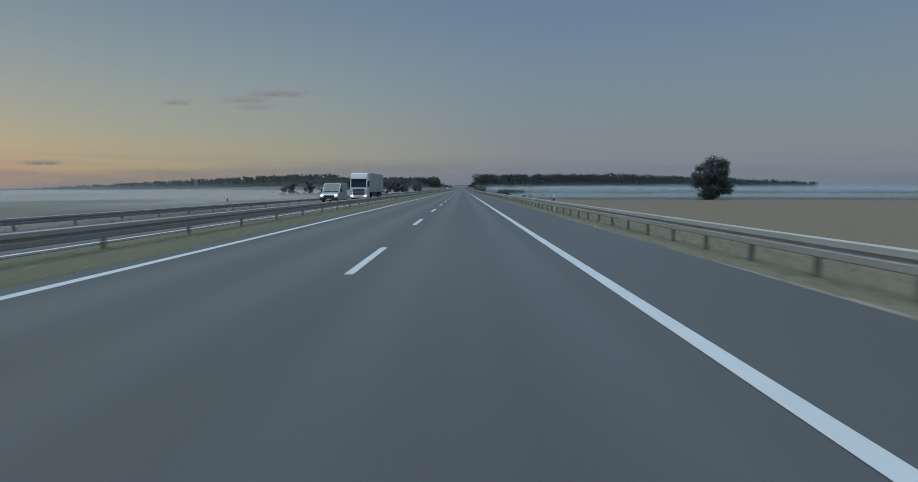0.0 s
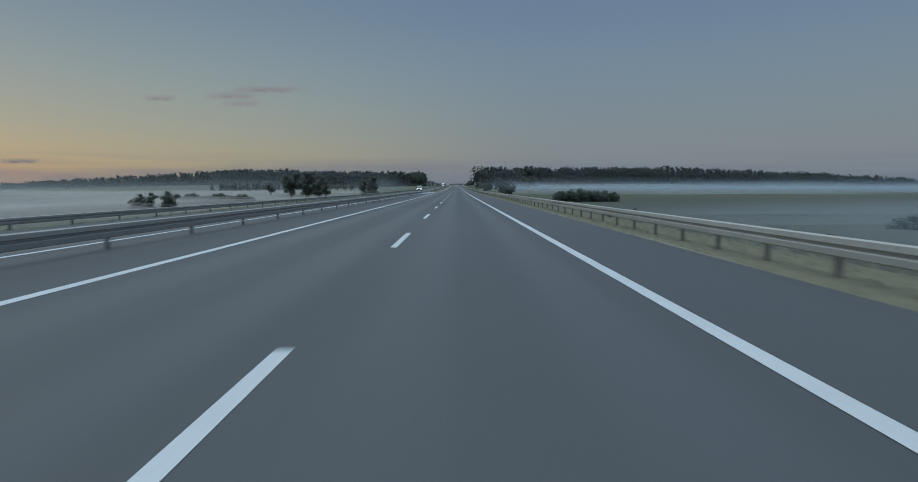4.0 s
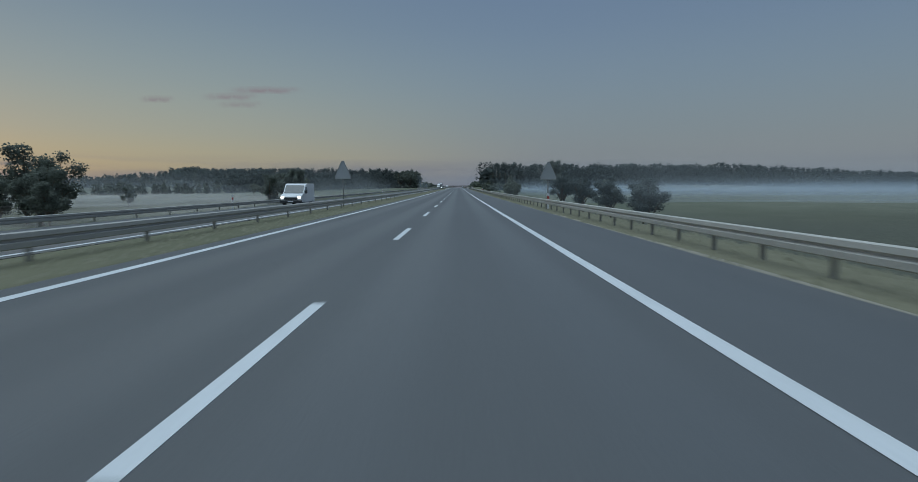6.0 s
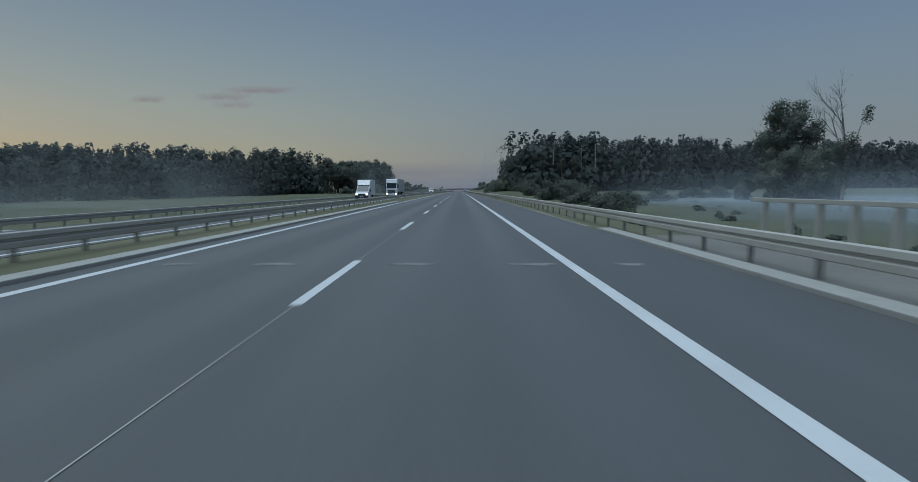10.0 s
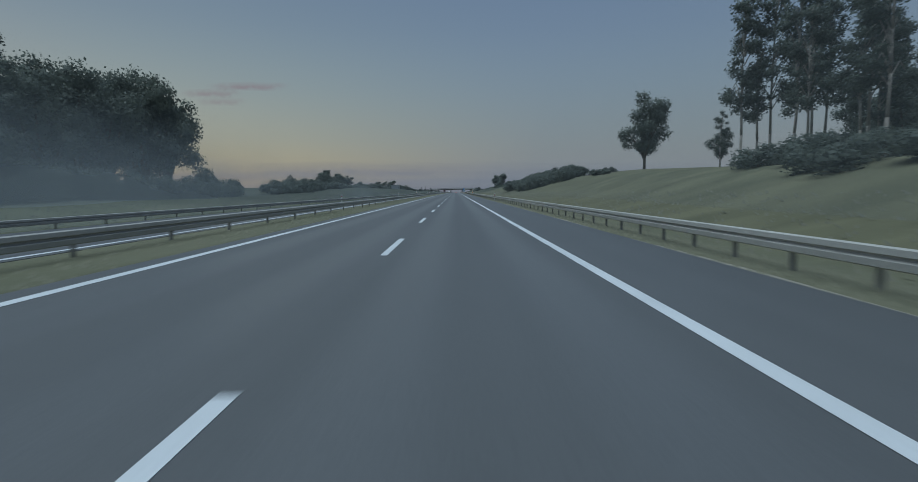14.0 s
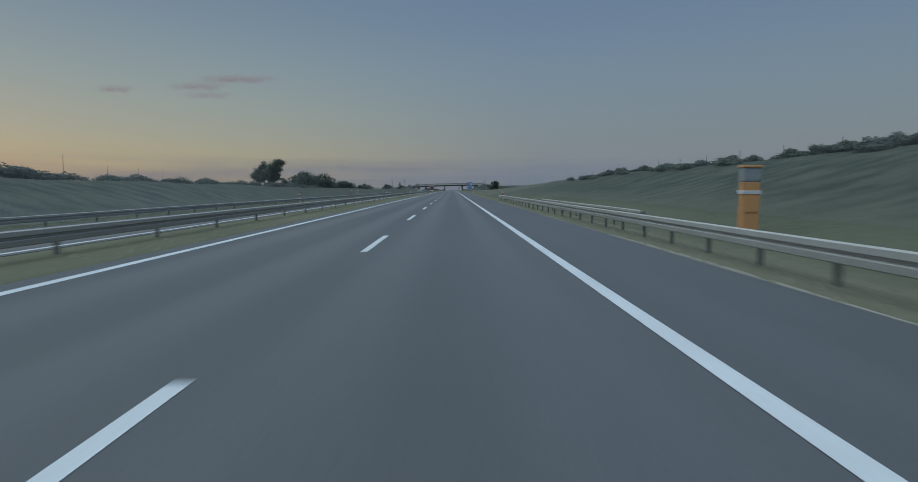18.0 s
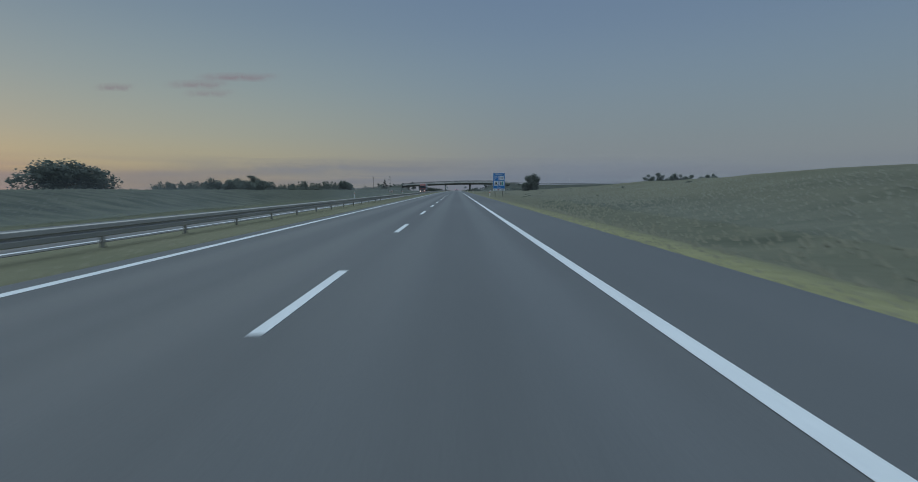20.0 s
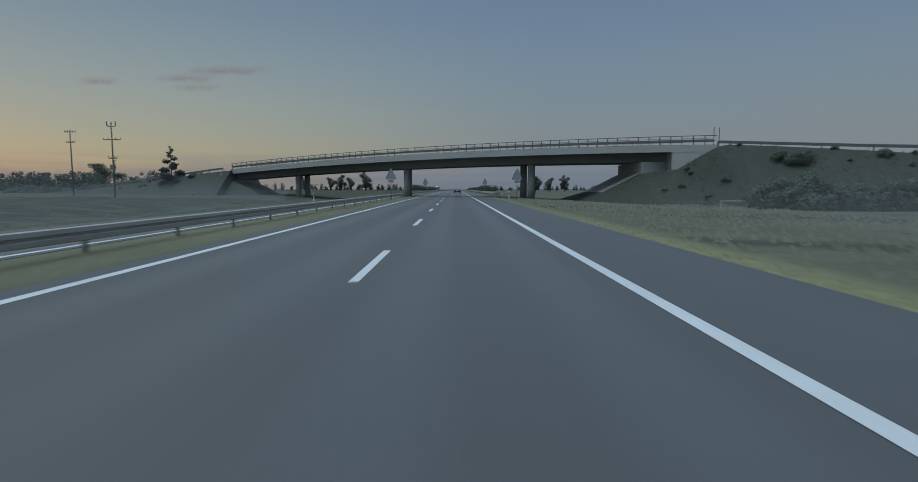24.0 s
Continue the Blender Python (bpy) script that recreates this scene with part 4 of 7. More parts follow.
# growth by the far side of the oncoming lanes
for x, y, s, m in ((-132, 430, 0.88, 0), (-119, 432, 0.92, 1), (-143, 445, 0.6, 2), (-104, 640, 0.5, 2), (-96, 655, 0.45, 1)):
    plant(OAKS[m], x, y, s, s * 1.05, label="dark broadleaf tree in a misty field")
for k in range(9):
    plant(BUSHES[k % 3], -72 - 4.4 * k, 516 + 2.4 * k, 1.25, 1.15 - 0.25 * (k % 3 == 1), label="dark hedge bush in a misty field", group="hedge beyond the oncoming lanes")
for k in range(6):
    plant(BUSHES[k % 3], -136 + 5.2 * k, 420 + 1.5 * k, 1.1, PLANTED.uniform(0.75, 1.0), label="dark hedge bush in a misty field", group="hedge beyond the oncoming lanes")
for x, y, s, m in ((-60, 572, 0.78, 0), (-66, 577, 1.0, 1), (-73, 575, 0.95, 2), (-70, 588, 0.95, 0), (-76, 584, 0.55, 1), (-56, 568, 0.5, 2)):
    plant(OAKS[m], x, y, s, s, label="broad dark tree of a dense clump in mist", group="clump in mist")
for k, (x, y, s, sz) in enumerate(((-54, 654, 0.62, 0.80), (-51, 662, 0.72, 0.90), (-56, 667, 0.76, 0.86), (-50.5, 672, 0.68, 0.88), (-55, 681, 0.7, 0.78))):
    plant((OAKS if k % 2 else OPEN_TREES)[k % 2], x, y, s, sz, label="dark broadleaf tree in the mist beside the lanes")
for k, (x, y, s, sz) in enumerate(((-60, 716, 0.75, 1.3), (-84, 776, 0.9, 0.75), (-90, 780, 1.0, 0.8), (-97, 784, 1.0, 0.75), (-104, 790, 1.0, 0.8), (-112, 800, 0.9, 0.8), (-122, 828, 1.0, 0.9))):
    plant(WILLOWS[k % 2], x, y, s, sz)
for k in range(8):
    plant(BUSHES[k % 3], -50 - 3 * (k % 2), 652 + 4.4 * k, 0.95, PLANTED.uniform(0.8, 1.2), label="dark hedge bush in a misty field", group="hedge beyond the oncoming lanes")
plant(OPEN_TREES[1], -276, 1083, 1.25, 1.65, z=-4.0, label="tall dark field tree standing above the far wood")
plant(OPEN_TREES[0], -128, 868, 0.9, 1.15)
# row of trees at the foot of the right embankment
STEMMED = [tree_model("broad", 150 + k, 13, 8.6, 3800, 0.27, NEEDLES, 0.30, "dark broadleaf tree with a bare stem below the embankment", lumps=12) for k in range(3)]
for k, (x, y, s) in enumerate(((22, 549, 0.55), (24, 557, 0.62), (22.5, 566, 0.58), (24.5, 575, 0.62), (22.5, 585, 0.66), (25, 594, 0.66), (22.5, 603, 0.74), (24.5, 611, 0.74))):
    plant(STEMMED[k % 3], x, y, s * 1.05, s * 0.92, group="trees along the embankment")
for model in STEMMED:
    drop(model)
for k, (x, y, s, sz) in enumerate(((23, 729, 0.85, 0.85), (20.5, 694, 0.80, 0.80), (23, 701, 0.90, 0.98), (21.5, 706, 0.85, 1.18), (24, 715, 0.95, 1.02), (22.5, 711, 0.75, 0.85), (21, 699, 0.55, 0.5), (20.5, 713, 0.6, 0.5))):
    plant(WILLOWS[k % 2], x, y, s, sz, label="grey-green wispy tree at the foot of the embankment", group="trees along the embankment")
for x, y, s, sz in ((24, 906, 1.0, 0.9), (27, 915, 1.2, 1.1), (31, 921, 1.0, 0.8), (36, 935, 1.3, 1.0), (30, 944, 1.4, 1.3), (41, 950, 1.2, 0.8), (52, 962, 1.5, 1.0), (66, 975, 1.4, 1.0), (78, 985, 1.5, 1.2), (26, 968, 1.5, 1.6), (33, 985, 1.6, 1.7), (25, 1003, 1.4, 1.5), (40, 1008, 1.6, 1.8)):
    plant(BUSHES[int(y) % 3], x, y, s, sz)
for k in range(26):
    plant(SMALL[k % 2], PLANTED.uniform(15, 60), PLANTED.uniform(850, 965), PLANTED.uniform(0.8, 1.8), PLANTED.uniform(0.7, 1.3), label="tall weeds in the misty meadow", group="weeds in the meadow")
for x, y, s, sz in ((-150, 1006, 1.6, 1.5), (-164, 1012, 1.5, 1.35), (-139, 1014, 1.2, 1.3)):
    plant(OPEN_TREES[x % 2], x, y, s, sz)
# tall broadleaf tree with a dead top
BIG = tree_model("broad", 90, 29, 18, 9500, 0.50, LEAF_DARK, 0.26, "big dark tree overgrown with ivy before the wood", lumps=26)
plant(BIG, 83, 961, 0.96, z=-2.6, rz=0)
TANGLE = [tree_model("broad", 92 + k, 17, 13, 5200, 0.48, LEAF_PALE, 0.0, "grey-green overgrown tree with leaves down to the ground", lumps=22) for k in range(2)]
for k, (x, y, s, sz) in enumerate(((72.5, 947, 0.62, 0.72), (77, 945, 0.75, 0.9), (82, 948, 0.8, 0.95), (87, 953, 0.75, 0.85), (92, 959, 0.6, 0.6), (69, 953, 0.45, 0.45), (79, 956, 0.8, 1.0))):
    plant(TANGLE[k % 2], x, y, s, sz, z=-2.7)
for x, y, s in ((108, 895, 1.25), (115, 899, 1.1), (101, 902, 0.8)):
    plant(WILLOWS[x % 2], x, y, s)
for m in TANGLE:
    drop(m)


def dead_tree(x, y, z, h, seed, ivy=None):
    rng = random.Random(seed)
    g = Geo()

    def grow(p, d, length, r, depth):
        q = p + d * length
        g.tube(p, q, r, r * 0.6, 5, False)
        if depth:
            for _ in range(3 if depth > 1 else 4):
                n = (d + Vector((rng.uniform(-1, 1), rng.uniform(-1, 1), rng.uniform(-0.1, 0.7))) * 0.75).normalized()
                grow(p.lerp(q, rng.uniform(0.55, 1.0)), n, length * rng.uniform(0.5, 0.75), r * 0.5, depth - 1)

    grow(Vector((0, 0, -0.5)), Vector((0.03, 0, 1)), h * 0.42, 0.011 * h, 4)
    t = thing("dead_tree", "bare dead tree with pale forked branches", "tree", x, y, z)
    part("trunk", g, DEAD_WOOD, t)
    if ivy:
        v = leaf_cloud(np.random.default_rng(seed), [(ivy[0], 0, ivy[1], 0.9, 0.9, 1.6), (ivy[0] + 0.3, 0, ivy[1] + 1.0, 0.9, 0.9, 0.8), (-0.6, 0, 10.5, 1.5, 1.5, 2.6), (1.2, 0, 12.0, 1.4, 1.4, 2.0), (0.3, 0, 7.0, 1.2, 1.2, 3.0)], 2000, 0.30)
        part("ivy", quick_mesh("ivy", v, quads_for(v), LEAF_DARK, take_normals()), LEAF_DARK, t, "dark clump of ivy in the branches")
        part("ivy_branch", Geo().tube((0.3, 0, 9), (ivy[0] * 0.55, 0, ivy[1] - 3.5), 0.14, 0.11, 5).tube((ivy[0] * 0.55, 0, ivy[1] - 3.5), (ivy[0], 0, ivy[1] + 1.5), 0.11, 0.05, 5), DEAD_WOOD, t)


dead_tree(66.4, 916, -2.9, 26, 3, (3.6, 16.5))
dead_tree(84, 963, -2.6, 33, 8)
drop(FIELD)
drop(BIG)

# wood on the right: tall pines over dense young growth, near enough to see each tree
for k in range(84):
    y = 1046 + (k % 28) * 6.0 + PLANTED.uniform(-1.5, 1.5)
    x = 29 + 6.5 * (k // 28) + PLANTED.uniform(-1.6, 1.6) + max(0, (1075 - y) * 0.25) + 5.5 * smooth01((y - 1125) / 45)
    s = PLANTED.uniform(0.82, 1.05)
    if 1138 < y < 1199:
        plant(POLES[k % 3], x - 2, y, s, s * 1.0, group="edge of the wood")
    elif y <= 1138 and (k < 28 or k % 3):
        plant(PINES[k % 4], x, y, s, s * 1.02, group="pines of the wood")
for k in range(20):
    plant(PINES[k % 4], PLANTED.uniform(30, 50), PLANTED.uniform(1052, 1145), PLANTED.uniform(0.85, 1.0), PLANTED.uniform(0.9, 1.15), group="pines of the wood")
for k in range(34):
    y = 1040 + k * 4.5 + PLANTED.uniform(-1, 1)
    x = 21.5 + PLANTED.uniform(-1.2, 2.2) + max(0, (1075 - y) * 0.25)
    if y < 1146:
        plant(YOUNG[k % 2], x, y, PLANTED.uniform(1.0, 1.35), PLANTED.uniform(1.15, 1.6), group="young growth")
    elif y < 1188:
        plant(BUSHES[k % 3], x + (2.0 if y < 1172 else 4.5), y, PLANTED.uniform(0.8, 1.1), PLANTED.uniform(0.45, 0.75), group="undergrowth")
    if k % 4 == 1 and y < 1120:
        plant(WILLOWS[k % 2], x + 4, y + 2, PLANTED.uniform(0.9, 1.15), group="young growth")
for k, (x, y, s, sz) in enumerate(((30.2, 1197, 0.95, 1.04), (33.2, 1197, 1.0, 1.12), (32, 1191, 0.95, 1.0), (36, 1195, 1.0, 1.08), (35, 1186, 1.0, 1.05))):
    plant(POLES[k % 3], x, y, s, sz, group="edge of the wood")
plant(POLES[1], 32.0, 1205, 0.45, 0.40, label="young slender tree before the wood's edge")
plant(OPEN_TREES[1], 33.4, 1208, 0.42, 0.42)
for k in range(4):
    plant(OPEN_TREES[k % 2], 41 + 3 * (k % 3), 1168 + 7 * k, 0.8, 0.62, group="edge of the wood")
LONE = tree_model("broad", 97, 12.6, 9.6, 6200, 0.31, LEAF_DARK, 0.13, "single oval broadleaf tree on the grass bank", lumps=24)
plant(LONE, 34.0, 1237, 1.02, 1.06, z=5.1, rz=40)
drop(LONE)
for k in range(12):
    plant(OAKS[k % 3], PLANTED.uniform(42, 60), PLANTED.uniform(1168, 1212), PLANTED.uniform(0.7, 0.9), PLANTED.uniform(0.6, 0.85), group="edge of the wood")
for k in range(8):
    plant(OAKS[k % 3], 38 + 2.5 * (k % 3), 1150 + 6 * k, 0.55, 0.42, group="edge of the wood")
for k, (x, y) in enumerate(((15.6, 1071), (16.2, 1077), (17.2, 1083), (18.0, 1090), (19.0, 1097), (16.8, 1066))):
    plant(YOUNG[k % 2], x, y, PLANTED.uniform(0.85, 1.05), PLANTED.uniform(1.3, 1.6), group="young growth")
# wood on the left
for k in range(66):
    row = k // 22
    y = 1086 + (k % 22) * 8.2 + PLANTED.uniform(-2, 2)
    x = -54 - 8 * row + PLANTED.uniform(-2, 2) - max(0, (1120 - y) * 0.9)
    s = PLANTED.uniform(1.25, 1.55)
    if (k * 7) % 5 < 2 and y < 1215:
        plant(PINES[k % 4], x, y, 1.15, 1.12 + 0.2 * smooth01((y - 1140) / 60), group="trees of the wood")
    else:
        if y < 1252:
            tall = 0.94 + 0.30 * smooth01((y - 1212) / 36)
            plant((FINE if row == 0 or y > 1225 else OAKS)[k % 3], x, y, s, s * tall * (0.95 if row == 0 else 1.0), group="trees of the wood")
for k in range(26):
    y = 1080 + k * 7.2
    plant(BUSHES[k % 3], -46 + PLANTED.uniform(-2, 1.5) - max(0, (1120 - y) * 0.9), y, 1.3, PLANTED.uniform(1.2, 1.8), label="dense bush at the foot of the wood", group="undergrowth")
# hedge and trees on the left bank
for k in range(46):
    y = 1272 + 4.7 * k + PLANTED.uniform(-1, 1)
    x = -40 + PLANTED.uniform(-3, 2.5)
    grown = float(np.interp(y, (1270, 1300, 1330, 1350, 1396, 1414, 1438, 1490), (0.95, 1.05, 0.72, 0.42, 0.42, 0.90, 0.62, 0.58)))
    plant(HEDGE[k % 3], x, y, PLANTED.uniform(0.85, 1.25), grown * PLANTED.uniform(0.85, 1.2), group="hedge on the left bank")
    if k % 2:
        plant(HEDGE[(k + 1) % 3], x - 4, y + 2, PLANTED.uniform(0.9, 1.2), grown * PLANTED.uniform(1.0, 1.35), group="hedge on the left bank")
for k, (x, y, s) in enumerate(((-46.5, 1346, 0.52), (-48, 1354, 0.56), (-50.5, 1373, 0.42), (-49, 1378, 0.40), (-51, 1390, 0.50), (-52, 1394, 0.46), (-53, 1410, 0.60), (-56, 1418, 0.62), (-51, 1416, 0.52), (-48, 1428, 0.36), (-44, 1468, 0.36), (-45, 1477, 0.38))):
    plant((OAKS if k % 3 else OPEN_TREES)[k % 2], x, y, s * (1.25 if k % 3 else 1.55), s * 1.0)
for k in range(40):
    y = 1488 + 4.2 * k + PLANTED.uniform(-1, 1)
    plant(HEDGE[k % 3], -46 + PLANTED.uniform(-3, 3), y, PLANTED.uniform(0.7, 1.1), PLANTED.uniform(0.35, 0.62), group="hedge on the left bank")
# clump by the mound further on
for k, (x, y, s) in enumerate(((-56, 1646, 0.85), (-60, 1655, 0.82), (-66, 1662, 0.75))):
    plant(OPEN_TREES[k % 2], x, y, s * 1.3, s)
for k, (x, y, s, sz) in enumerate(((-50, 1662, 2.1, 2.0), (-46, 1670, 2.0, 1.8), (-53, 1676, 2.2, 1.9), (-42, 1690, 1.6, 1.1), (-48, 1700, 1.6, 1.1))):
    plant(BUSHES[k % 3], x, y, s, sz, label="rounded dense shrub on a mound")
plant(BUSHES[0], -43.5, 1853, 0.95, 1.35)
for k in range(6):
    plant(HEDGE[k % 3], -40 + PLANTED.uniform(-1.5, 1), 1726 + 4 * k, 0.75, PLANTED.uniform(0.65, 0.85), group="hedge on the left bank")
for k in range(9):
    plant(HEDGE[k % 3], -66 - 8 * k, 1900 + 14 * k, PLANTED.uniform(0.7, 1.1), PLANTED.uniform(0.3, 0.55), group="hedge before the overpass")
RAGGED = tree_model("spruce", 63, 8, 6.4, 1500, 0.42, NEEDLES, 0.05, "ragged broad conifer on the approach bank", name="conifer_tree", lumps=13)
plant(RAGGED, -55, 2072, 0.9, 0.98, z=1.9)
drop(RAGGED)
for k in range(16):
    plant(HEDGE[k % 3], -66 - 3.6 * k + PLANTED.uniform(-1, 1), 2084 + 2 * k, 1.1, PLANTED.uniform(0.75, 1.15), z=-1.2, label="dark hedge bush at the edge of the field", group="hedge before the overpass")
# slope on the right past the lone tree
for k in range(56):
    y = PLANTED.uniform(1263, 1318)
    low = float(np.interp(y, (1257, 1266, 1275, 1326), (29, 23.5, 18.0, 19.5)))
    x = low + (31 - low) * ((k * 0.618) % 1.0)
    plant(BUSHES[k % 3], x, y, PLANTED.uniform(0.8, 1.15), PLANTED.uniform(0.7, 1.0), group="thicket on the cutting slope")
for k in range(7):
    plant(SCRUB[k % 3], 26.5 + PLANTED.uniform(0, 5), 1242 + 2.2 * k, PLANTED.uniform(0.3, 0.5), PLANTED.uniform(0.2, 0.4), label="low dark scrub on the grass slope")
for k, (x, y, s, sz) in enumerate(((31.5, 1359, 0.62, 0.8), (32.8, 1362, 0.55, 0.72), (31.2, 1349, 0.40, 0.52), (31.0, 1342, 0.42, 0.52))):
    plant(BUSHES[k % 3], x, y, s, sz, label="small dense tree on the crest of the bank")
for k in range(80):
    y = 1396 + 2.3 * k + PLANTED.uniform(-1.5, 1.5)
    plant(SMALL[k % 2] if k % 2 else SCRUB[k % 3], 32 - 7 * PLANTED.random() ** 1.5, y, *((PLANTED.uniform(1.2, 2.2), PLANTED.uniform(0.6, 1.2)) if k % 2 else (PLANTED.uniform(0.3, 0.6), PLANTED.uniform(0.16, 0.34))), label="dark scrub below the crest of the bank", group="scrub on the right slope")
BALL = tree_model("broad", 95, 9.0, 10.0, 7500, 0.33, LEAF_DARK, 0.03, "round dense tree standing on the cutting slope", lumps=28)
plant(BALL, 29.3, 1484, 1.22, 1.2, z=1.5)
ROUND = tree_model("broad", 96, 8, 8.6, 7000, 0.27, LEAF_DARK, 0.03, "round dense tree in the roadside meadow", lumps=26)
plant(ROUND, 29.2, 1834, 0.88, 1.09, z=-0.9, rz=30)
drop(ROUND)
drop(BALL)
TUFTS = [tree_model("bush", 74 + k, 1.0, 1.7, 120, 0.20, LEAF_PALE, 0, "grey-green tuft of rough growth in the meadow", name="bush", lumps=5) for k in range(2)]
for k in range(64):
    y = 1690 + k * 4.6 + PLANTED.uniform(-4, 4)
    x = PLANTED.uniform(12, 30) if y < 1850 else PLANTED.uniform(17, 46)
    plant(TUFTS[k % 2], x, y, PLANTED.uniform(0.35, 0.7), PLANTED.uniform(0.25, 0.45), group="weeds on the slope")
for model in TUFTS:
    drop(model)
for k in range(72):
    plant(SCRUB[k % 3], 33 + PLANTED.uniform(-1.5, 2), 1372 + k * 2.9, PLANTED.uniform(0.45, 0.75), PLANTED.uniform(0.12, 0.28), label="low scrub along the crest of the bank", group="scrub on the crest")
for k, (x, y, top) in enumerate(((230, 2283, 20.5), (242, 2287, 23.5), (254, 2284, 21.5), (268, 2285, 20.5), (277, 2288, 21), (292, 2284, 20), (304, 2288, 21.5), (395, 2290, 21), (411, 2294, 22), (426, 2291, 20))):
    foot = ground(x, y)
    plant(OAKS[k % 3], x, y, 1.65, (top + 0.5 - foot) / 14)
for k, (x, y, s) in enumerate(((-180, 2330, 0.5), (-60, 2260, 0.7), (-52, 2245, 0.62), (-47, 2262, 0.8), (-70, 2280, 0.7), (-90, 2300, 0.7), (30, 2160, 0.62), (42, 2250, 0.6), (52, 2260, 0.7), (62, 2270, 0.72))):
    plant(OAKS[k % 3] if k % 2 else OPEN_TREES[0], x, y, s, s)
for k, (x, y, s, sz) in enumerate(((30.6, 2011, 0.85, 0.95), (32.6, 2010, 0.95, 1.05), (35, 2009.5, 0.9, 0.85), (37.4, 2009, 0.85, 0.8), (39.8, 2008, 0.9, 0.9), (42.2, 2007, 0.9, 0.85), (44.6, 2006, 0.95, 0.95), (47.5, 2005, 1.0, 0.9), (50.5, 2004, 1.0, 0.85), (54, 2003, 1.0, 0.9), (58, 2001, 1.0, 0.8))):
    plant(YOUNG[k % 2], x, y, s, sz, label="dense bush at the foot of the approach bank", group="bushes at the overpass")


plant(OAKS[1], -279, 2408, 2.9, 1.75, label="wide dark field tree on the skyline")


# distant woods, each one body of many trees
def woods(name, label, line, rows, gap, low, high, leaves, size, mat, seed, sink=0.0, slant=6.0, broad=1.0):
    rng = np.random.default_rng(seed)
    out, stems = [], Geo()
    for (x0, y0), (x1, y1) in zip(line, line[1:]):
        length = math.hypot(x1 - x0, y1 - y0)
        nx, ny = -(y1 - y0) / length, (x1 - x0) / length
        if ny < 0:
            nx, ny = -nx, -ny
        for r in range(rows):
            for k in range(int(length / gap)):
                f = (k + rng.random()) * gap / length
                x, y = x0 + (x1 - x0) * f + nx * r * slant + rng.normal() * 1.5, y0 + (y1 - y0) * f + ny * r * slant + rng.normal() * 1.5
                z = ground(x, y) - sink
                h = low + (high - low) * rng.random()
                w = h * (0.22 + 0.1 * rng.random()) * broad
                core = [(x, y, z + h * 0.55, w * 0.8, w * 0.8, h * 0.28), (x, y, z + h * 0.22, w * 1.2, w * 1.2, h * 0.26)]
                out.append(leaf_cloud(rng, core, int(leaves * 0.35), size * 1.2, 0.2))
                out.append(cores(rng, core, 0.92, 9, 7))
                skin = [(x + rng.normal() * w * 0.45, y + rng.normal() * w * 0.3, z + h * (0.80 + 0.1 * rng.random()), w * 0.30, w * 0.30, h * 0.12) for _ in range(3)]
                for j in range(6):
                    skin.append((x + rng.normal() * w * 0.8, y + rng.normal() * w * 0.6, z + h * (0.15 + 0.65 * rng.random()), w * (0.35 + 0.35 * rng.random()), w * 0.6, h * (0.08 + 0.08 * rng.random())))
                out.append(leaf_cloud(rng, skin, int(leaves * 1.3), size * 0.5, 0.2, 0.7))
                out.append(cores(rng, skin[:3], 0.8, 4, 4))
                if r == 0 and seed == 1 and x < 110 and rng.random() < 0.16:
                    sx, sy = x - nx * w * 1.25, y - ny * w * 1.25
                    stems.tube((sx, sy, z + h * 0.40), (sx + rng.normal() * 0.8, sy, z + h * 0.80), 0.17, 0.1, 5, False)
    v = np.concatenate(out)
    edge = 0.4 * take_normals() + 0.6 * np.array([0.0, -0.75, 0.5])
    edge /= np.linalg.norm(edge, axis=1)[:, None]
    wood = tagged(new(name), label, "woodland", "", "stuff")
    part("foliage", quick_mesh("foliage", v, quads_for(v), mat, edge), mat, wood, kind="stuff")
    if stems.v:
        part("stems", stems, BIRCH_BARK, wood, kind="stuff")


woods("wood", "dark pine wood edge behind a misty meadow", [(33, 1050), (75, 1062), (140, 1092), (300, 1130)], 4, 5.0, 19, 26, 250, 1.35, NEEDLES, 1)
woods("wood", "long dark pine wood edge in the distance", [(300, 1130), (560, 1205), (824, 1296)], 3, 6.0, 20, 28, 110, 2.2, NEEDLES, 2)
woods("wood", "dark mixed wood edge beyond the oncoming lanes", [(-66, 1084), (-153, 1026), (-300, 1110)], 4, 6.0, 17.5, 22, 210, 1.5, NEEDLES, 3)
woods("wood", "low misty thicket before the wood", [(-195, 790), (-150, 862)], 3, 5.0, 5, 8, 170, 0.8, LEAF_DARK, 21)
woods("wood", "dense mixed wood edge behind a misty field", [(-150, 862), (-104, 990), (-70, 1078)], 3, 5.0, 9, 15, 190, 0.95, NEEDLES, 22)
woods("wood", "low trees along the skyline of the fields", [(-380, 2330), (-120, 2290)], 3, 6.5, 5, 13, 120, 1.0, LEAF_DARK, 23, broad=1.6)
woods("wood", "dark wood receding from the road", [(-300, 1110), (-430, 1330)], 3, 7.0, 20, 26, 85, 2.8, NEEDLES, 4)
woods("wood", "distant tree line on falling ground", [(-330, 1500), (-800, 1650), (-1700, 2000)], 3, 13.0, 28, 37, 55, 5.5, NEEDLES, 5)
woods("wood", "distant low tree line across the fields", [(900, 1700), (1700, 2100), (2600, 2400)], 2, 15.0, 18, 26, 50, 5.5, NEEDLES, 6)
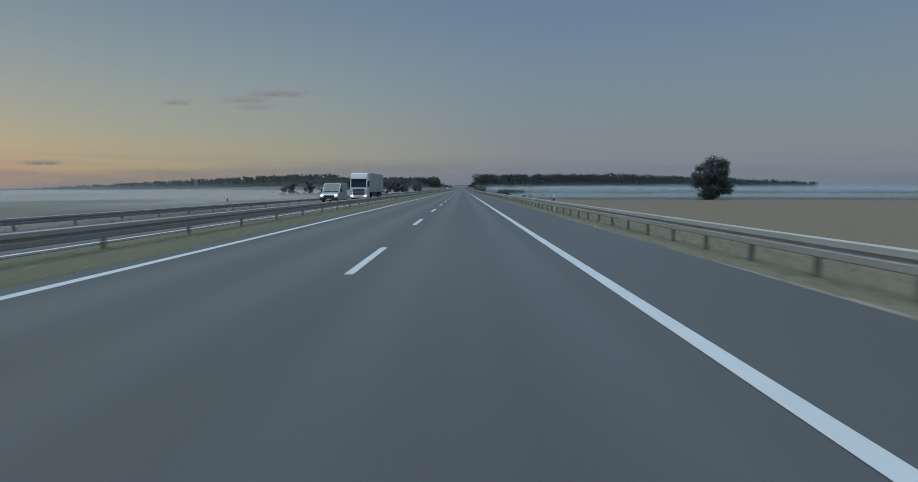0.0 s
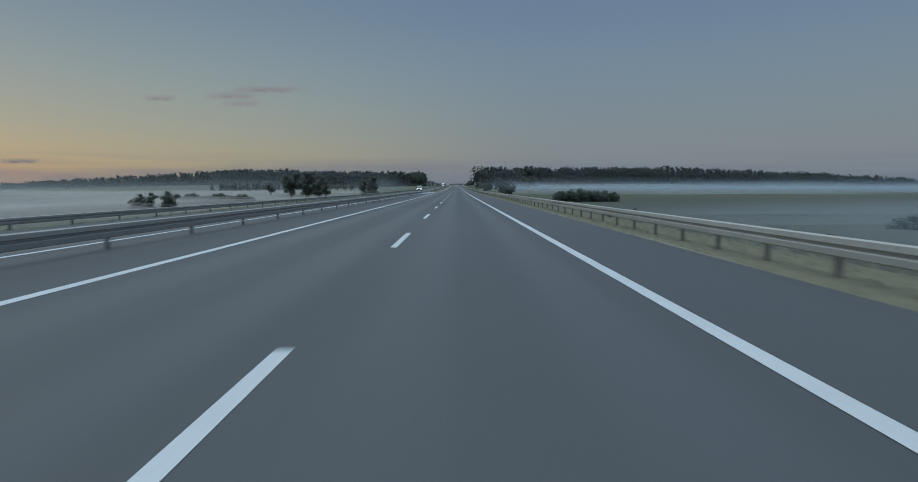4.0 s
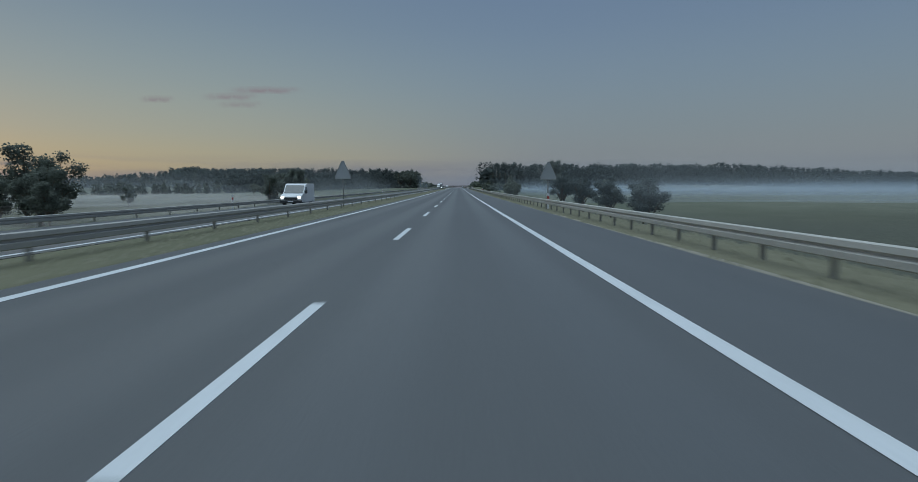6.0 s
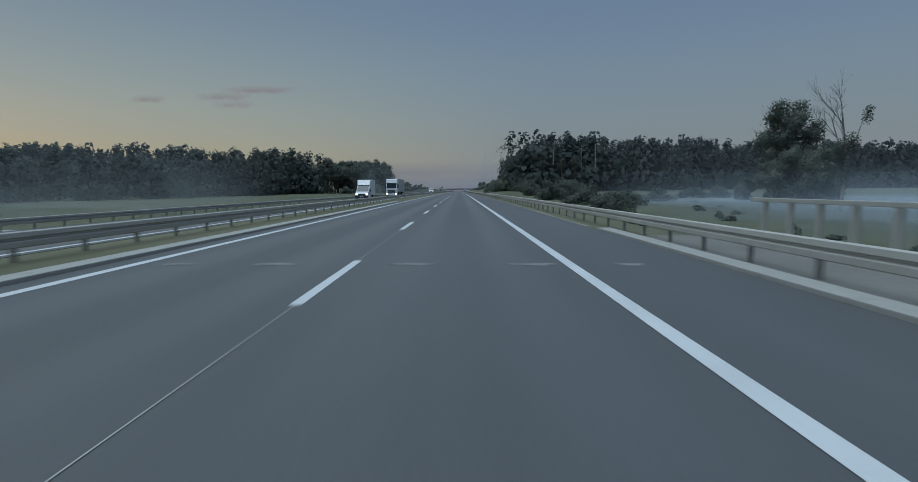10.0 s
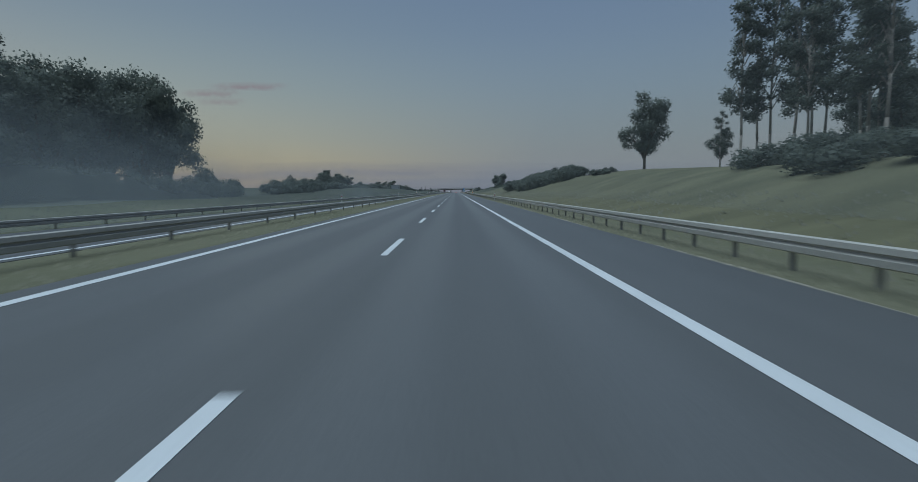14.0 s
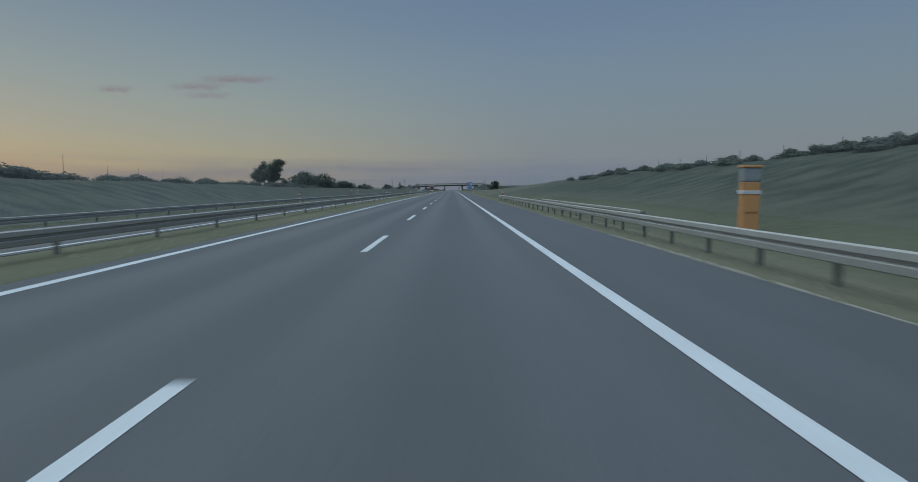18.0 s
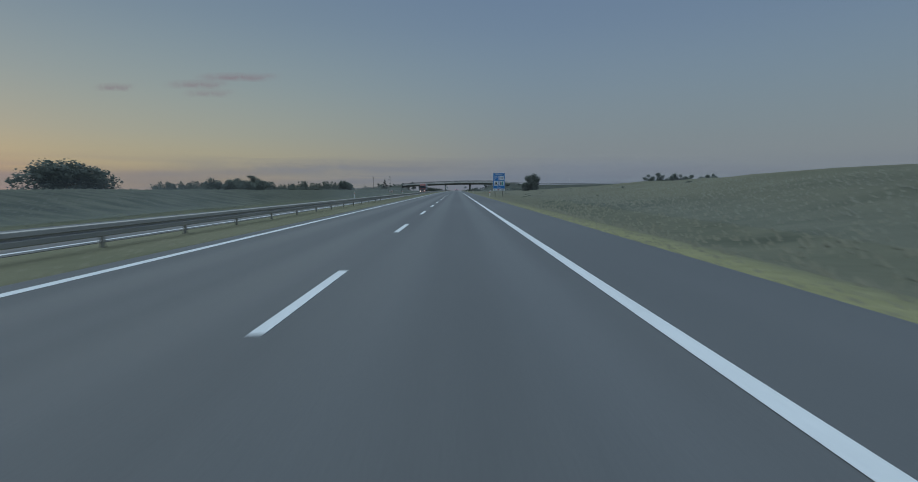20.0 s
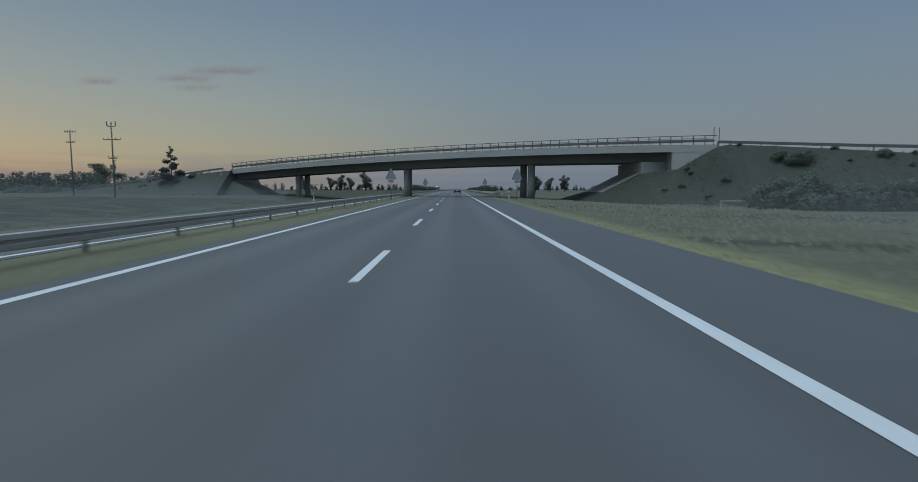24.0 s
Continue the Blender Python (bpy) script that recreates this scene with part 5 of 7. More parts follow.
woods("wood", "far low trees on the skyline past the overpass", [(-1300, 3300), (-500, 3100), (-120, 3300)], 2, 16.0, 8, 18, 50, 3.0, NEEDLES, 7)
woods("wood", "far low trees on the skyline past the overpass", [(60, 3300), (500, 3200), (1500, 3400)], 2, 18.0, 7, 15, 50, 3.0, NEEDLES, 8)
woods("wood", "low trees along the road far ahead", [(-45, 2500), (-40, 3200)], 2, 14.0, 3, 8, 60, 1.6, LEAF_DARK, 9)
woods("wood", "low trees along the road far ahead", [(34, 2500), (30, 3200)], 2, 14.0, 3, 7, 60, 1.6, LEAF_DARK, 10)


# grass standing along the verges
def grass(name, label, spans, count, seed, mat, height, lie=None, broad=0.06):
    rng = np.random.default_rng(seed)
    c = []
    for (x0, x1, y0, y1), share in spans:
        n = int(count * share)
        x, y = x0 + (x1 - x0) * rng.random(n), y0 + (y1 - y0) * rng.random(n)
        keep = np.array([noise.noise((a * 0.5, b * 0.2, seed)) > -0.6 for a, b in zip(x, y)])
        x, y = x[keep], y[keep]
        z = np.array([(lie or ground)(a, b) for a, b in zip(x, y)])
        c.append(np.stack([x, y, z], 1))
    c = np.concatenate(c)
    n = len(c)
    a = rng.uniform(-0.9, 0.9, n)
    wide = broad * (0.5 + 0.9 * rng.random(n))
    h = height * (0.4 + 0.9 * rng.random(n))
    d = np.stack([np.cos(a), np.sin(a), np.zeros(n)], 1) * wide[:, None]
    up = np.stack([rng.normal(size=n) * 0.3 * h, (0.95 + 0.25 * rng.normal(size=n)) * h, 0.55 * h], 1)
    low = np.array([0, 0, 0.03])
    v = np.stack([c - d - low, c + d - low, c + d * 0.35 + up, c - d * 0.15 + up * 0.9], 1).reshape(-1, 3)
    sward = np.tile([0.0, -0.25, 0.95], (n, 1)) + rng.normal(size=(n, 3)) * 0.12
    tagged(new(name, quick_mesh(name, v, quads_for(v), mat, sward)), label, "grass", "", "stuff")


grass("grass", "mown green grass of the median", [((-7.0, -4.5, -20, 296), 0.3), ((-7.0, -4.5, 486, 770), 0.25), ((-7.0, -4.5, 890, 1400), 0.25), ((-7.0, -4.5, 1400, 2200), 0.2)], 36000, 1, GRASS, 0.10)
grass("grass", "rough olive grass on the right verge", [((6.5, 8.9, -20, 600), 0.4), ((6.5, 8.9, 600, 780), 0.1), ((6.5, 8.9, 860, 1550), 0.5)], 46000, 2, GRASS, 0.12)
grass("grass", "tall dry grass standing behind the guardrail", [((7.3, 9.2, -20, 780), 0.55), ((7.3, 9.2, 860, 1530), 0.45)], 14000, 3, GRASS, 0.15)
grass("grass", "tall grass on the roadside banks and meadow", [((9, 20, -20, 780), 0.15), ((9, 18, 860, 1200), 0.12), ((9, 18, 1200, 1430), 0.10), ((7.4, 30, 1600, 2030), 0.58)], 46000, 4, GRASS_GREEN, 0.26, broad=0.09)
grass("grass", "tall grass beyond the oncoming lanes", [((-34, -18.8, -20, 780), 0.25), ((-34, -18.8, 860, 1300), 0.2), ((-38, -18.8, 1300, 2060), 0.55)], 26000, 5, GRASS_RANK, 0.22, broad=0.10)
grass("grass", "yellow-green mown strip along the asphalt", [((6.45, 7.3, 1545, 2100), 1.0)], 9000, 6, GRASS, 0.08)


# ---- mist and clouds ----
def mist_layer(name, x0, x1, y0, y1, z, thick, inner, y_in, y_out, seed, tone=(0.48, 0.55, 0.60)):
    """A level layer of droplets over the meadow, ragged at its rim."""
    m = bpy.data.materials.new("mist_layer")
    m.use_nodes = True
    nt = m.node_tree
    nt.nodes.clear()
    out = nt.nodes.new("ShaderNodeOutputMaterial")
    pos = nt.nodes.new("ShaderNodeNewGeometry").outputs["Position"]
    sep = nt.nodes.new("ShaderNodeSeparateXYZ")
    nt.links.new(pos, sep.inputs[0])
    mp = nt.nodes.new("ShaderNodeMapping")
    mp.inputs["Location"].default_value = (seed * 5.7, seed * 2.9, seed)
    mp.inputs["Scale"].default_value = (0.020 / U, 0.008 / U, 1)
    nt.links.new(pos, mp.inputs[0])
    n = nt.nodes.new("ShaderNodeTexNoise")
    n.inputs["Scale"].default_value = 1.0
    n.inputs["Detail"].default_value = 4
    nt.links.new(mp.outputs[0], n.inputs["Vector"])
    ax = link_math(nt, "ABSOLUTE", sep.outputs["X"], 0)
    edge = map_range(nt, ax, inner * U, (inner + 30) * U, 0, 1, True)
    a = link_math(nt, "MULTIPLY", edge, map_range(nt, sep.outputs["Y"], y_in * U, (y_in + 90) * U, 0, 1, True))
    a = link_math(nt, "MULTIPLY", a, map_range(nt, sep.outputs["Y"], (y_out - 190) * U, y_out * U, 1, 0, True))
    a = link_math(nt, "MULTIPLY", a, map_range(nt, n.outputs[0], 0.36, 0.62, 0.15, 1.0))
    a = link_math(nt, "MULTIPLY", a, thick, True)
    tr = nt.nodes.new("ShaderNodeBsdfTransparent")
    df = nt.nodes.new("ShaderNodeBsdfDiffuse")
    df.inputs[0].default_value = (*tone, 1)
    ms = nt.nodes.new("ShaderNodeMixShader")
    nt.links.new(a, ms.inputs[0])
    nt.links.new(tr.outputs[0], ms.inputs[1])
    nt.links.new(df.outputs[0], ms.inputs[2])
    nt.links.new(ms.outputs[0], out.inputs[0])
    g = Geo()
    nx, ny = 16, 16
    for i in range(nx + 1):
        for j in range(ny + 1):
            x, y = x0 + (x1 - x0) * (i / nx) ** 2, y0 + (y1 - y0) * j / ny
            g.v.append((x, y, z + 0.35 * noise.noise((x * 0.02, y * 0.012, seed))))
    g.f = [(i * (ny + 1) + j, (i + 1) * (ny + 1) + j, (i + 1) * (ny + 1) + j + 1, i * (ny + 1) + j + 1) for i in range(nx) for j in range(ny)]
    part("layer", g, m, name, kind="stuff", smooth=True)


def mist_curtain(parent, x0, x1, y, z0, z1, mat):
    g = Geo()
    n = 10
    for i in range(n + 1):
        x = x0 + (x1 - x0) * i / n
        yy = y + 5 * math.sin(i * 1.3 + y)
        g.v += [(x, yy, z0 - 2.5), (x, yy + 6, z1)]
    g.f = [(2 * i, 2 * i + 2, 2 * i + 3, 2 * i + 1) for i in range(n)]
    part("veil", g, mat, parent, kind="stuff")


mist_right = tagged(new("mist"), "pale bluish ground mist lying over the meadow, with added haze and glare sheets", "mist", "", "stuff")
mist_left = tagged(new("mist"), "pale ground mist lying over the fields beyond the road, with an added haze sheet", "mist", "", "stuff")
WARM, COOL = (0.88, 0.82, 0.76), (0.74, 0.84, 0.94)
for k, (z, thick) in enumerate(((-2.9, 0.26), (-2.2, 0.20), (-1.5, 0.14))):
    mist_layer(mist_right, 12, 1500, 100, 440, z, thick, 18 + 5 * k, 230 + 20 * k, 430 - 10 * k, 1 + k)
    mist_layer(mist_left, -22, -1500, -60, 1000, z - 0.5, thick * 1.2, 28 + 6 * k, -50 + 10 * k, 880 - 20 * k, 11 + k, (0.585, 0.555, 0.52))
for k, z in enumerate((-1.5, -0.9, -0.4)):
    mist_layer(mist_right, 12, 400, 820, 1070, z, 0.20, 22 + 5 * k, 840, 1150, 71 + k)
for k, z in enumerate((-1.7, -1.1, -0.6)):
    mist_layer(mist_right, 22, 1500, 760, 1120, z - 0.5, 0.32, 26 + 8 * k, 772 + 8 * k, 1250, 81 + k)
# veils one behind another, so that the mist thickens with distance
FAR_MIST_L = mist_material("mist_veil", 0.6, 0.20, 118, 1400, 9, 0.0, 45.0, WARM)
FIELD_MIST_L = [mist_material("mist_veil", 1.2, 0.22, 58, 1400, 5 + k, 0.0, 45.0, WARM) for k in range(3)]
for k in range(13):
    if k < 7:
        mist_curtain(mist_left, -56, -1400, 190 + 62 * k, -5.0, 7, FIELD_MIST_L[k % 3])
    else:
        mist_curtain(mist_left, -116, -1400, 190 + 62 * k, -5.0, 7, FAR_MIST_L)
FIELD_MIST_R = [mist_material("mist_veil", 4.0 + 3.0 * (k % 2), thick, 20, 1100, 1 + k, rise(780), 40.0, COOL) for k, thick in enumerate((0.09, 0.16, 0.24, 0.30))]
for k in range(9):
    mist_curtain(mist_right, 18, 1100, 738 + 30 * k, -4.4, 11, FIELD_MIST_R[min(k, 2 + k % 2)])
MEADOW_MIST_R = [mist_material("mist_veil", 0.4, thick, 16, 1100, 21 + k, 0.0, 26.0, COOL) for k, thick in enumerate((0.10, 0.18))]
for k in range(6):
    mist_curtain(mist_right, 15, 1100, 258 + 36 * k, -4.4, 5, MEADOW_MIST_R[k > 1])
TALL = [mist_material("mist_veil", top, 0.30, 95, 1500, 50 + k, 0.0, 45.0, COOL) for k, top in enumerate((9.0, 12.0))]
for k, y in enumerate((690, 790)):
    mist_curtain(mist_right, 90, 1400, y, -4.4, 24, TALL[k])
WISP = [mist_material("mist_veil", 7.0, 0.42, 13.5, 78, 60, 0.0, 9.0, afloat=0.2), mist_material("mist_veil", 5.0, 0.30, 10, 300, 61)]
mist_curtain(mist_right, 13, 100, 540, 0.0, 12, WISP[0])
mist_curtain(mist_right, 14, 260, 676, -4.4, 9, WISP[1])
DUSK = [mist_material("mist_veil", 13.0, 0.28, 26, 900, 62), mist_material("mist_veil", 7.0, 0.24, 26, 900, 63)]
mist_curtain(mist_left, -34, -800, 930, -5.5, 26, DUSK[0])
mist_curtain(mist_left, -34, -800, 850, -5.5, 16, DUSK[1])
mist_curtain(mist_left, -34, -800, 648, -5.5, 16, DUSK[1])
# tall sheets added before the far woods to pale them as distance haze would
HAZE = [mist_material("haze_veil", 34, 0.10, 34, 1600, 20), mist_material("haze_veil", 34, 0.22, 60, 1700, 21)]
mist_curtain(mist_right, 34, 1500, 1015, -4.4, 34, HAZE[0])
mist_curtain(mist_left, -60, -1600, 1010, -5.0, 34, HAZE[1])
LOW = [mist_material("mist_veil", 4.2, 0.18, 8, 400, 25, rise(2030), 20.0), mist_material("mist_veil", 3.0, 0.17, 8, 400, 26, rise(1990), 16.0)]
mist_curtain(mist_left, -22, -380, 2032, -1.6, 5, LOW[0])
mist_curtain(mist_right, 12, 300, 1984, -1.6, 6, LOW[1])
mist_curtain(mist_right, 12, 300, 1999, -1.6, 6, LOW[1])


def mist_glare_sheet(parent, x, y0, y1, top, thick, seed):
    """Thin mist along the foot of a bank or wood, or a glare sheet; fades upward and at both ends."""
    base = rise((y0 + y1) / 2)
    m = bpy.data.materials.new("mist_glare_sheet")
    m.use_nodes = True
    nt = m.node_tree
    nt.nodes.clear()
    out = nt.nodes.new("ShaderNodeOutputMaterial")
    pos = nt.nodes.new("ShaderNodeNewGeometry").outputs["Position"]
    sep = nt.nodes.new("ShaderNodeSeparateXYZ")
    nt.links.new(pos, sep.inputs[0])
    swell = map_range(nt, noise_of(nt, pos, 0.02, 4, (1, 1, 2)), 0.3, 0.7, -0.25 * top * U, 0.25 * top * U)
    up = map_range(nt, link_math(nt, "ADD", sep.outputs["Z"], swell), (base - 2.0) * U, (base + top) * U, 1, 0, True)
    a = link_math(nt, "MULTIPLY", up, map_range(nt, sep.outputs["Y"], y0 * U, (y0 + 60) * U, 0, 1, True))
    a = link_math(nt, "MULTIPLY", a, map_range(nt, sep.outputs["Y"], (y1 - 60) * U, y1 * U, 1, 0, True))
    a = link_math(nt, "MULTIPLY", a, thick)
    tr = nt.nodes.new("ShaderNodeBsdfTransparent")
    df = nt.nodes.new("ShaderNodeBsdfDiffuse")
    tl = nt.nodes.new("ShaderNodeBsdfTranslucent")
    for sh in (df, tl):
        sh.inputs[0].default_value = (0.66, 0.72, 0.76, 1)
    half = nt.nodes.new("ShaderNodeMixShader")
    nt.links.new(df.outputs[0], half.inputs[1])
    nt.links.new(tl.outputs[0], half.inputs[2])
    ms = nt.nodes.new("ShaderNodeMixShader")
    nt.links.new(a, ms.inputs[0])
    nt.links.new(tr.outputs[0], ms.inputs[1])
    nt.links.new(half.outputs[0], ms.inputs[2])
    nt.links.new(ms.outputs[0], out.inputs[0])
    g = Geo()
    n = int((y1 - y0) / 20)
    for i in range(n + 1):
        y = y0 + (y1 - y0) * i / n
        xx = x + 0.5 * math.sin(i * 0.9 + seed)
        g.v += [(xx, y, -3.5), (xx - 0.1 * top * (1 if x < 0 else -1), y, top * 1.3)]
    g.f = [(2 * i, 2 * i + 2, 2 * i + 3, 2 * i + 1) for i in range(n)]
    part("veil", g, m, parent, kind="stuff", smooth=True)


mist_glare_sheet(mist_left, -38, 1020, 1285, 17, 0.40, 1)
mist_glare_sheet(mist_left, -20, 1030, 1300, 8, 0.24, 2)
mist_glare_sheet(mist_left, -20.2, 1220, 1720, 5.5, 0.32, 3)
mist_glare_sheet(mist_left, -20.2, 1690, 2060, 3.2, 0.30, 4)
mist_glare_sheet(mist_left, -58, 690, 1020, 8, 0.18, 5)
# right-hand sheets are added to lift dark foliage, standing in for windscreen glare
mist_glare_sheet(mist_right, 14.5, 1010, 1290, 24, 0.12, 6)
mist_glare_sheet(mist_right, 17.5, 500, 770, 16, 0.10, 7)
mist_glare_sheet(mist_right, 14.0, 1240, 1620, 14, 0.12, 8)
mist_glare_sheet(mist_right, 13.0, 1600, 2000, 8, 0.10, 9)
SKY_Y = 10400


def cloud(px, py, wide, high, color, dense, label):
    x, z = (px + 40 - 789) / 951 * SKY_Y, EYE + (322.7 - py) / 951 * SKY_Y
    w, h = wide / 951 * SKY_Y, high / 951 * SKY_Y
    g = Geo()
    n = 12
    for i in range(n + 1):
        u = i / n - 0.5
        for j in range(5):
            v = j / 4 - 0.5
            g.v.append((u * w, 40 * math.sin(i), v * h + 0.10 * h * math.sin(i * 1.1)))
    g.f = [(i * 5 + j, (i + 1) * 5 + j, (i + 1) * 5 + j + 1, i * 5 + j + 1) for i in range(n) for j in range(4)]
    ob = tagged(new("cloud", g.mesh("cloud", cloud_material("cloud", color, dense), smooth=True)), label, "cloud", "", "stuff")
    ob.location = (x * U, SKY_Y * U, z * U)


MAUVE, GREY = lin(132, 118, 124), lin(100, 108, 118)
cloud(441, 164, 140, 14, MAUVE, 1.2, "thin mauve streak of cloud")
cloud(385, 174, 110, 14, MAUVE, 1.0, "thin mauve streak of cloud")
cloud(400, 186, 90, 14, MAUVE, 0.7, "faint wisp of cloud")
cloud(268, 178, 70, 13, MAUVE, 1.0, "small wisp of cloud")
cloud(34, 279, 90, 10, GREY, 1.3, "thin dark streak of cloud low over the horizon")
cloud(200, 305, 760, 36, lin(130, 124, 127), 1.15, "low mauve bank of cloud over the horizon")
cloud(560, 290, 560, 32, lin(120, 122, 132), 1.1, "low mauve bank of cloud over the horizon")
cloud(960, 287, 520, 26, lin(122, 128, 140), 0.9, "low grey bank of cloud over the horizon")
cloud(780, 304, 760, 34, lin(116, 124, 138), 0.9, "low grey bank of cloud over the horizon")


# ---- roadside furniture ----
def triangle_sign(x, y, label, side=1.12, z=2.35, post=True):
    t = thing("road_sign", label, "road sign", x, y, ground(x, y) if x > 0 else -0.03)
    h = side * 1.12
    a = side / 2
    shape = [(-a, 0), (a, 0), (a, 0.16 * h), (0.07 * side, h), (-0.07 * side, h), (-a, 0.16 * h)]
    part("housing", Geo().prism([(u, w + z) for u, w in shape], "y", -0.06, 0.16), SIGN_BACK, t, bevel=0.02)
    rim = Geo()
    for (u0, w0), (u1, w1) in zip(shape, shape[1:] + shape[:1]):
        rim.tube((u0, -0.07, w0 + z), (u1, -0.07, w1 + z), 0.018, 0.018, 5)
    part("rim", rim, STEEL_DULL, t, "slim raised metal rim")
    part("post", Geo().tube((0, 0.05, -0.4), (0, 0.05, z + 0.5), 0.04, 0.04, 8), STEEL_DULL, t, smooth=True)
    if post:
        part("supplementary_plate", Geo().box(-0.32, 0.32, -0.02, 0.02, z - 0.36, z - 0.08), SIGN_BACK, t, bevel=0.01)


BACK = "grey triangular warning sign seen from behind on a slim post"
for x, y in ((-6.7, 530), (8.1, 530), (-5.98, 1076), (-6.0, 2025), (8.6, 2025), (-5.6, 2092), (8.4, 2092)):
    triangle_sign(x, y, BACK, z=2.35 if y > 2000 else 2.0, side=1.0 if y == 1076 else 1.12, post=y > 2000)


def delineator(x, y, z, label="white delineator post with a red reflector band", height=1.0, group="delineator posts"):
    t = thing("delineator_post", label, "post", x, y, z, 0, group)
    shape = [(-0.06, -0.05), (0.06, -0.05), (0.075, 0.0), (0.04, 0.06), (-0.04, 0.06), (-0.075, 0.0)]
    part("shaft", Geo().prism(shape, "z", -0.2, height), WHITE, t, bevel=0.008)
    part("band", Geo().prism([(u * 1.04, w * 1.06) for u, w in shape], "z", height * 0.66, height * 0.84), RED, t, "red reflective band")
    part("cap", Geo().prism([(u * 1.06, w * 1.06) for u, w in shape], "z", height, height + 0.035), WHITE, t, bevel=0.008)


for k in range(0, 21):
    y = 26 + 100 * k
    if y < 1540:
        delineator(RIGHT_X + 0.22, y, -0.05, "white and red delineator post behind the guardrail")
    else:
        delineator(7.8, y, ground(7.8, y))
    delineator(LEFT_X - 0.6, y + 14, ground(LEFT_X - 0.6, y + 14) + 0.1, "white delineator post beyond the oncoming lanes", 1.15)
for x, y in ((-19.4, 1582), (-19.4, 1590), (-19.4, 1806), (-19.4, 1812)):
    t = thing("marker_board", "red and white marker board by the oncoming lanes", "marker board", x, y, -0.6)
    part("board", Geo().box(-0.14, 0.14, -0.02, 0.02, 0.75, 1.5), WHITE, t, bevel=0.01)
    for k in range(3):
        part("stripe", Geo().box(-0.142, 0.142, -0.026, 0.026, 0.82 + 0.22 * k, 0.92 + 0.22 * k), RED, t, "red stripe")
    part("post", Geo().tube((0, 0, -0.3), (0, 0, 0.76), 0.025, 0.025, 6), STEEL_DULL, t)


def sos_column(x, y, z, label):
    t = thing("emergency_phone", label, "emergency phone", x, y, z)
    body = Geo().prism([(-0.27, -0.2), (0.27, -0.2), (0.30, 0.0), (0.27, 0.2), (-0.27, 0.2), (-0.30, 0.0)], "z", -0.4, 1.7)
    part("housing", body, ORANGE, t, bevel=0.03)
    part("band", Geo().box(-0.305, 0.305, -0.215, 0.215, 1.30, 1.42), SIGN_WHITE, t, "white reflective band", bevel=0.01)
    part("head", Geo().box(-0.29, 0.29, -0.21, 0.21, 1.71, 2.18), SIGN_BACK, t, "greyish sign head", bevel=0.03)
    part("panel", Geo().box(-0.26, 0.26, -0.222, -0.205, 1.78, 2.10), SIGN_BACK, t, "grey sign panel", bevel=0.005)
    part("cap", Geo().box(-0.31, 0.31, -0.24, 0.24, 2.18, 2.26), ORANGE, t, bevel=0.02)
    part("door", Geo().box(-0.2, 0.2, -0.225, -0.2, 0.7, 1.2), ORANGE, t, "orange speaking panel", bevel=0.01)


sos_column(11.9, 1483, -0.15, "orange emergency phone column behind the guardrail")
sos_column(-22.6, 1486, -0.7, "orange emergency phone column beyond the oncoming lanes")
guardrail("short galvanised guardrail behind the emergency phone", 9.3, -1, 1486, 1510, -0.15, (0, 10), far_joined=True)


def words(parent, body, size, x, z, y, mat, name="lettering"):
    cu = bpy.data.curves.new("lettering", "FONT")
    cu.body, cu.size, cu.extrude, cu.align_x, cu.align_y = body, size * U, 0.004 * U, "CENTER", "CENTER"
    tmp = new("lettering", cu)
    bpy.context.view_layer.update()
    me = bpy.data.meshes.new_from_object(tmp.evaluated_get(bpy.context.evaluated_depsgraph_get()))
    bpy.data.objects.remove(tmp)
    me.materials.clear()
    me.materials.append(mat)
    ob = new(name, me)
    ob.parent = parent
    ob.matrix_local = pose(x * U, y * U, z * U, 90, 0, 0)
    return ob


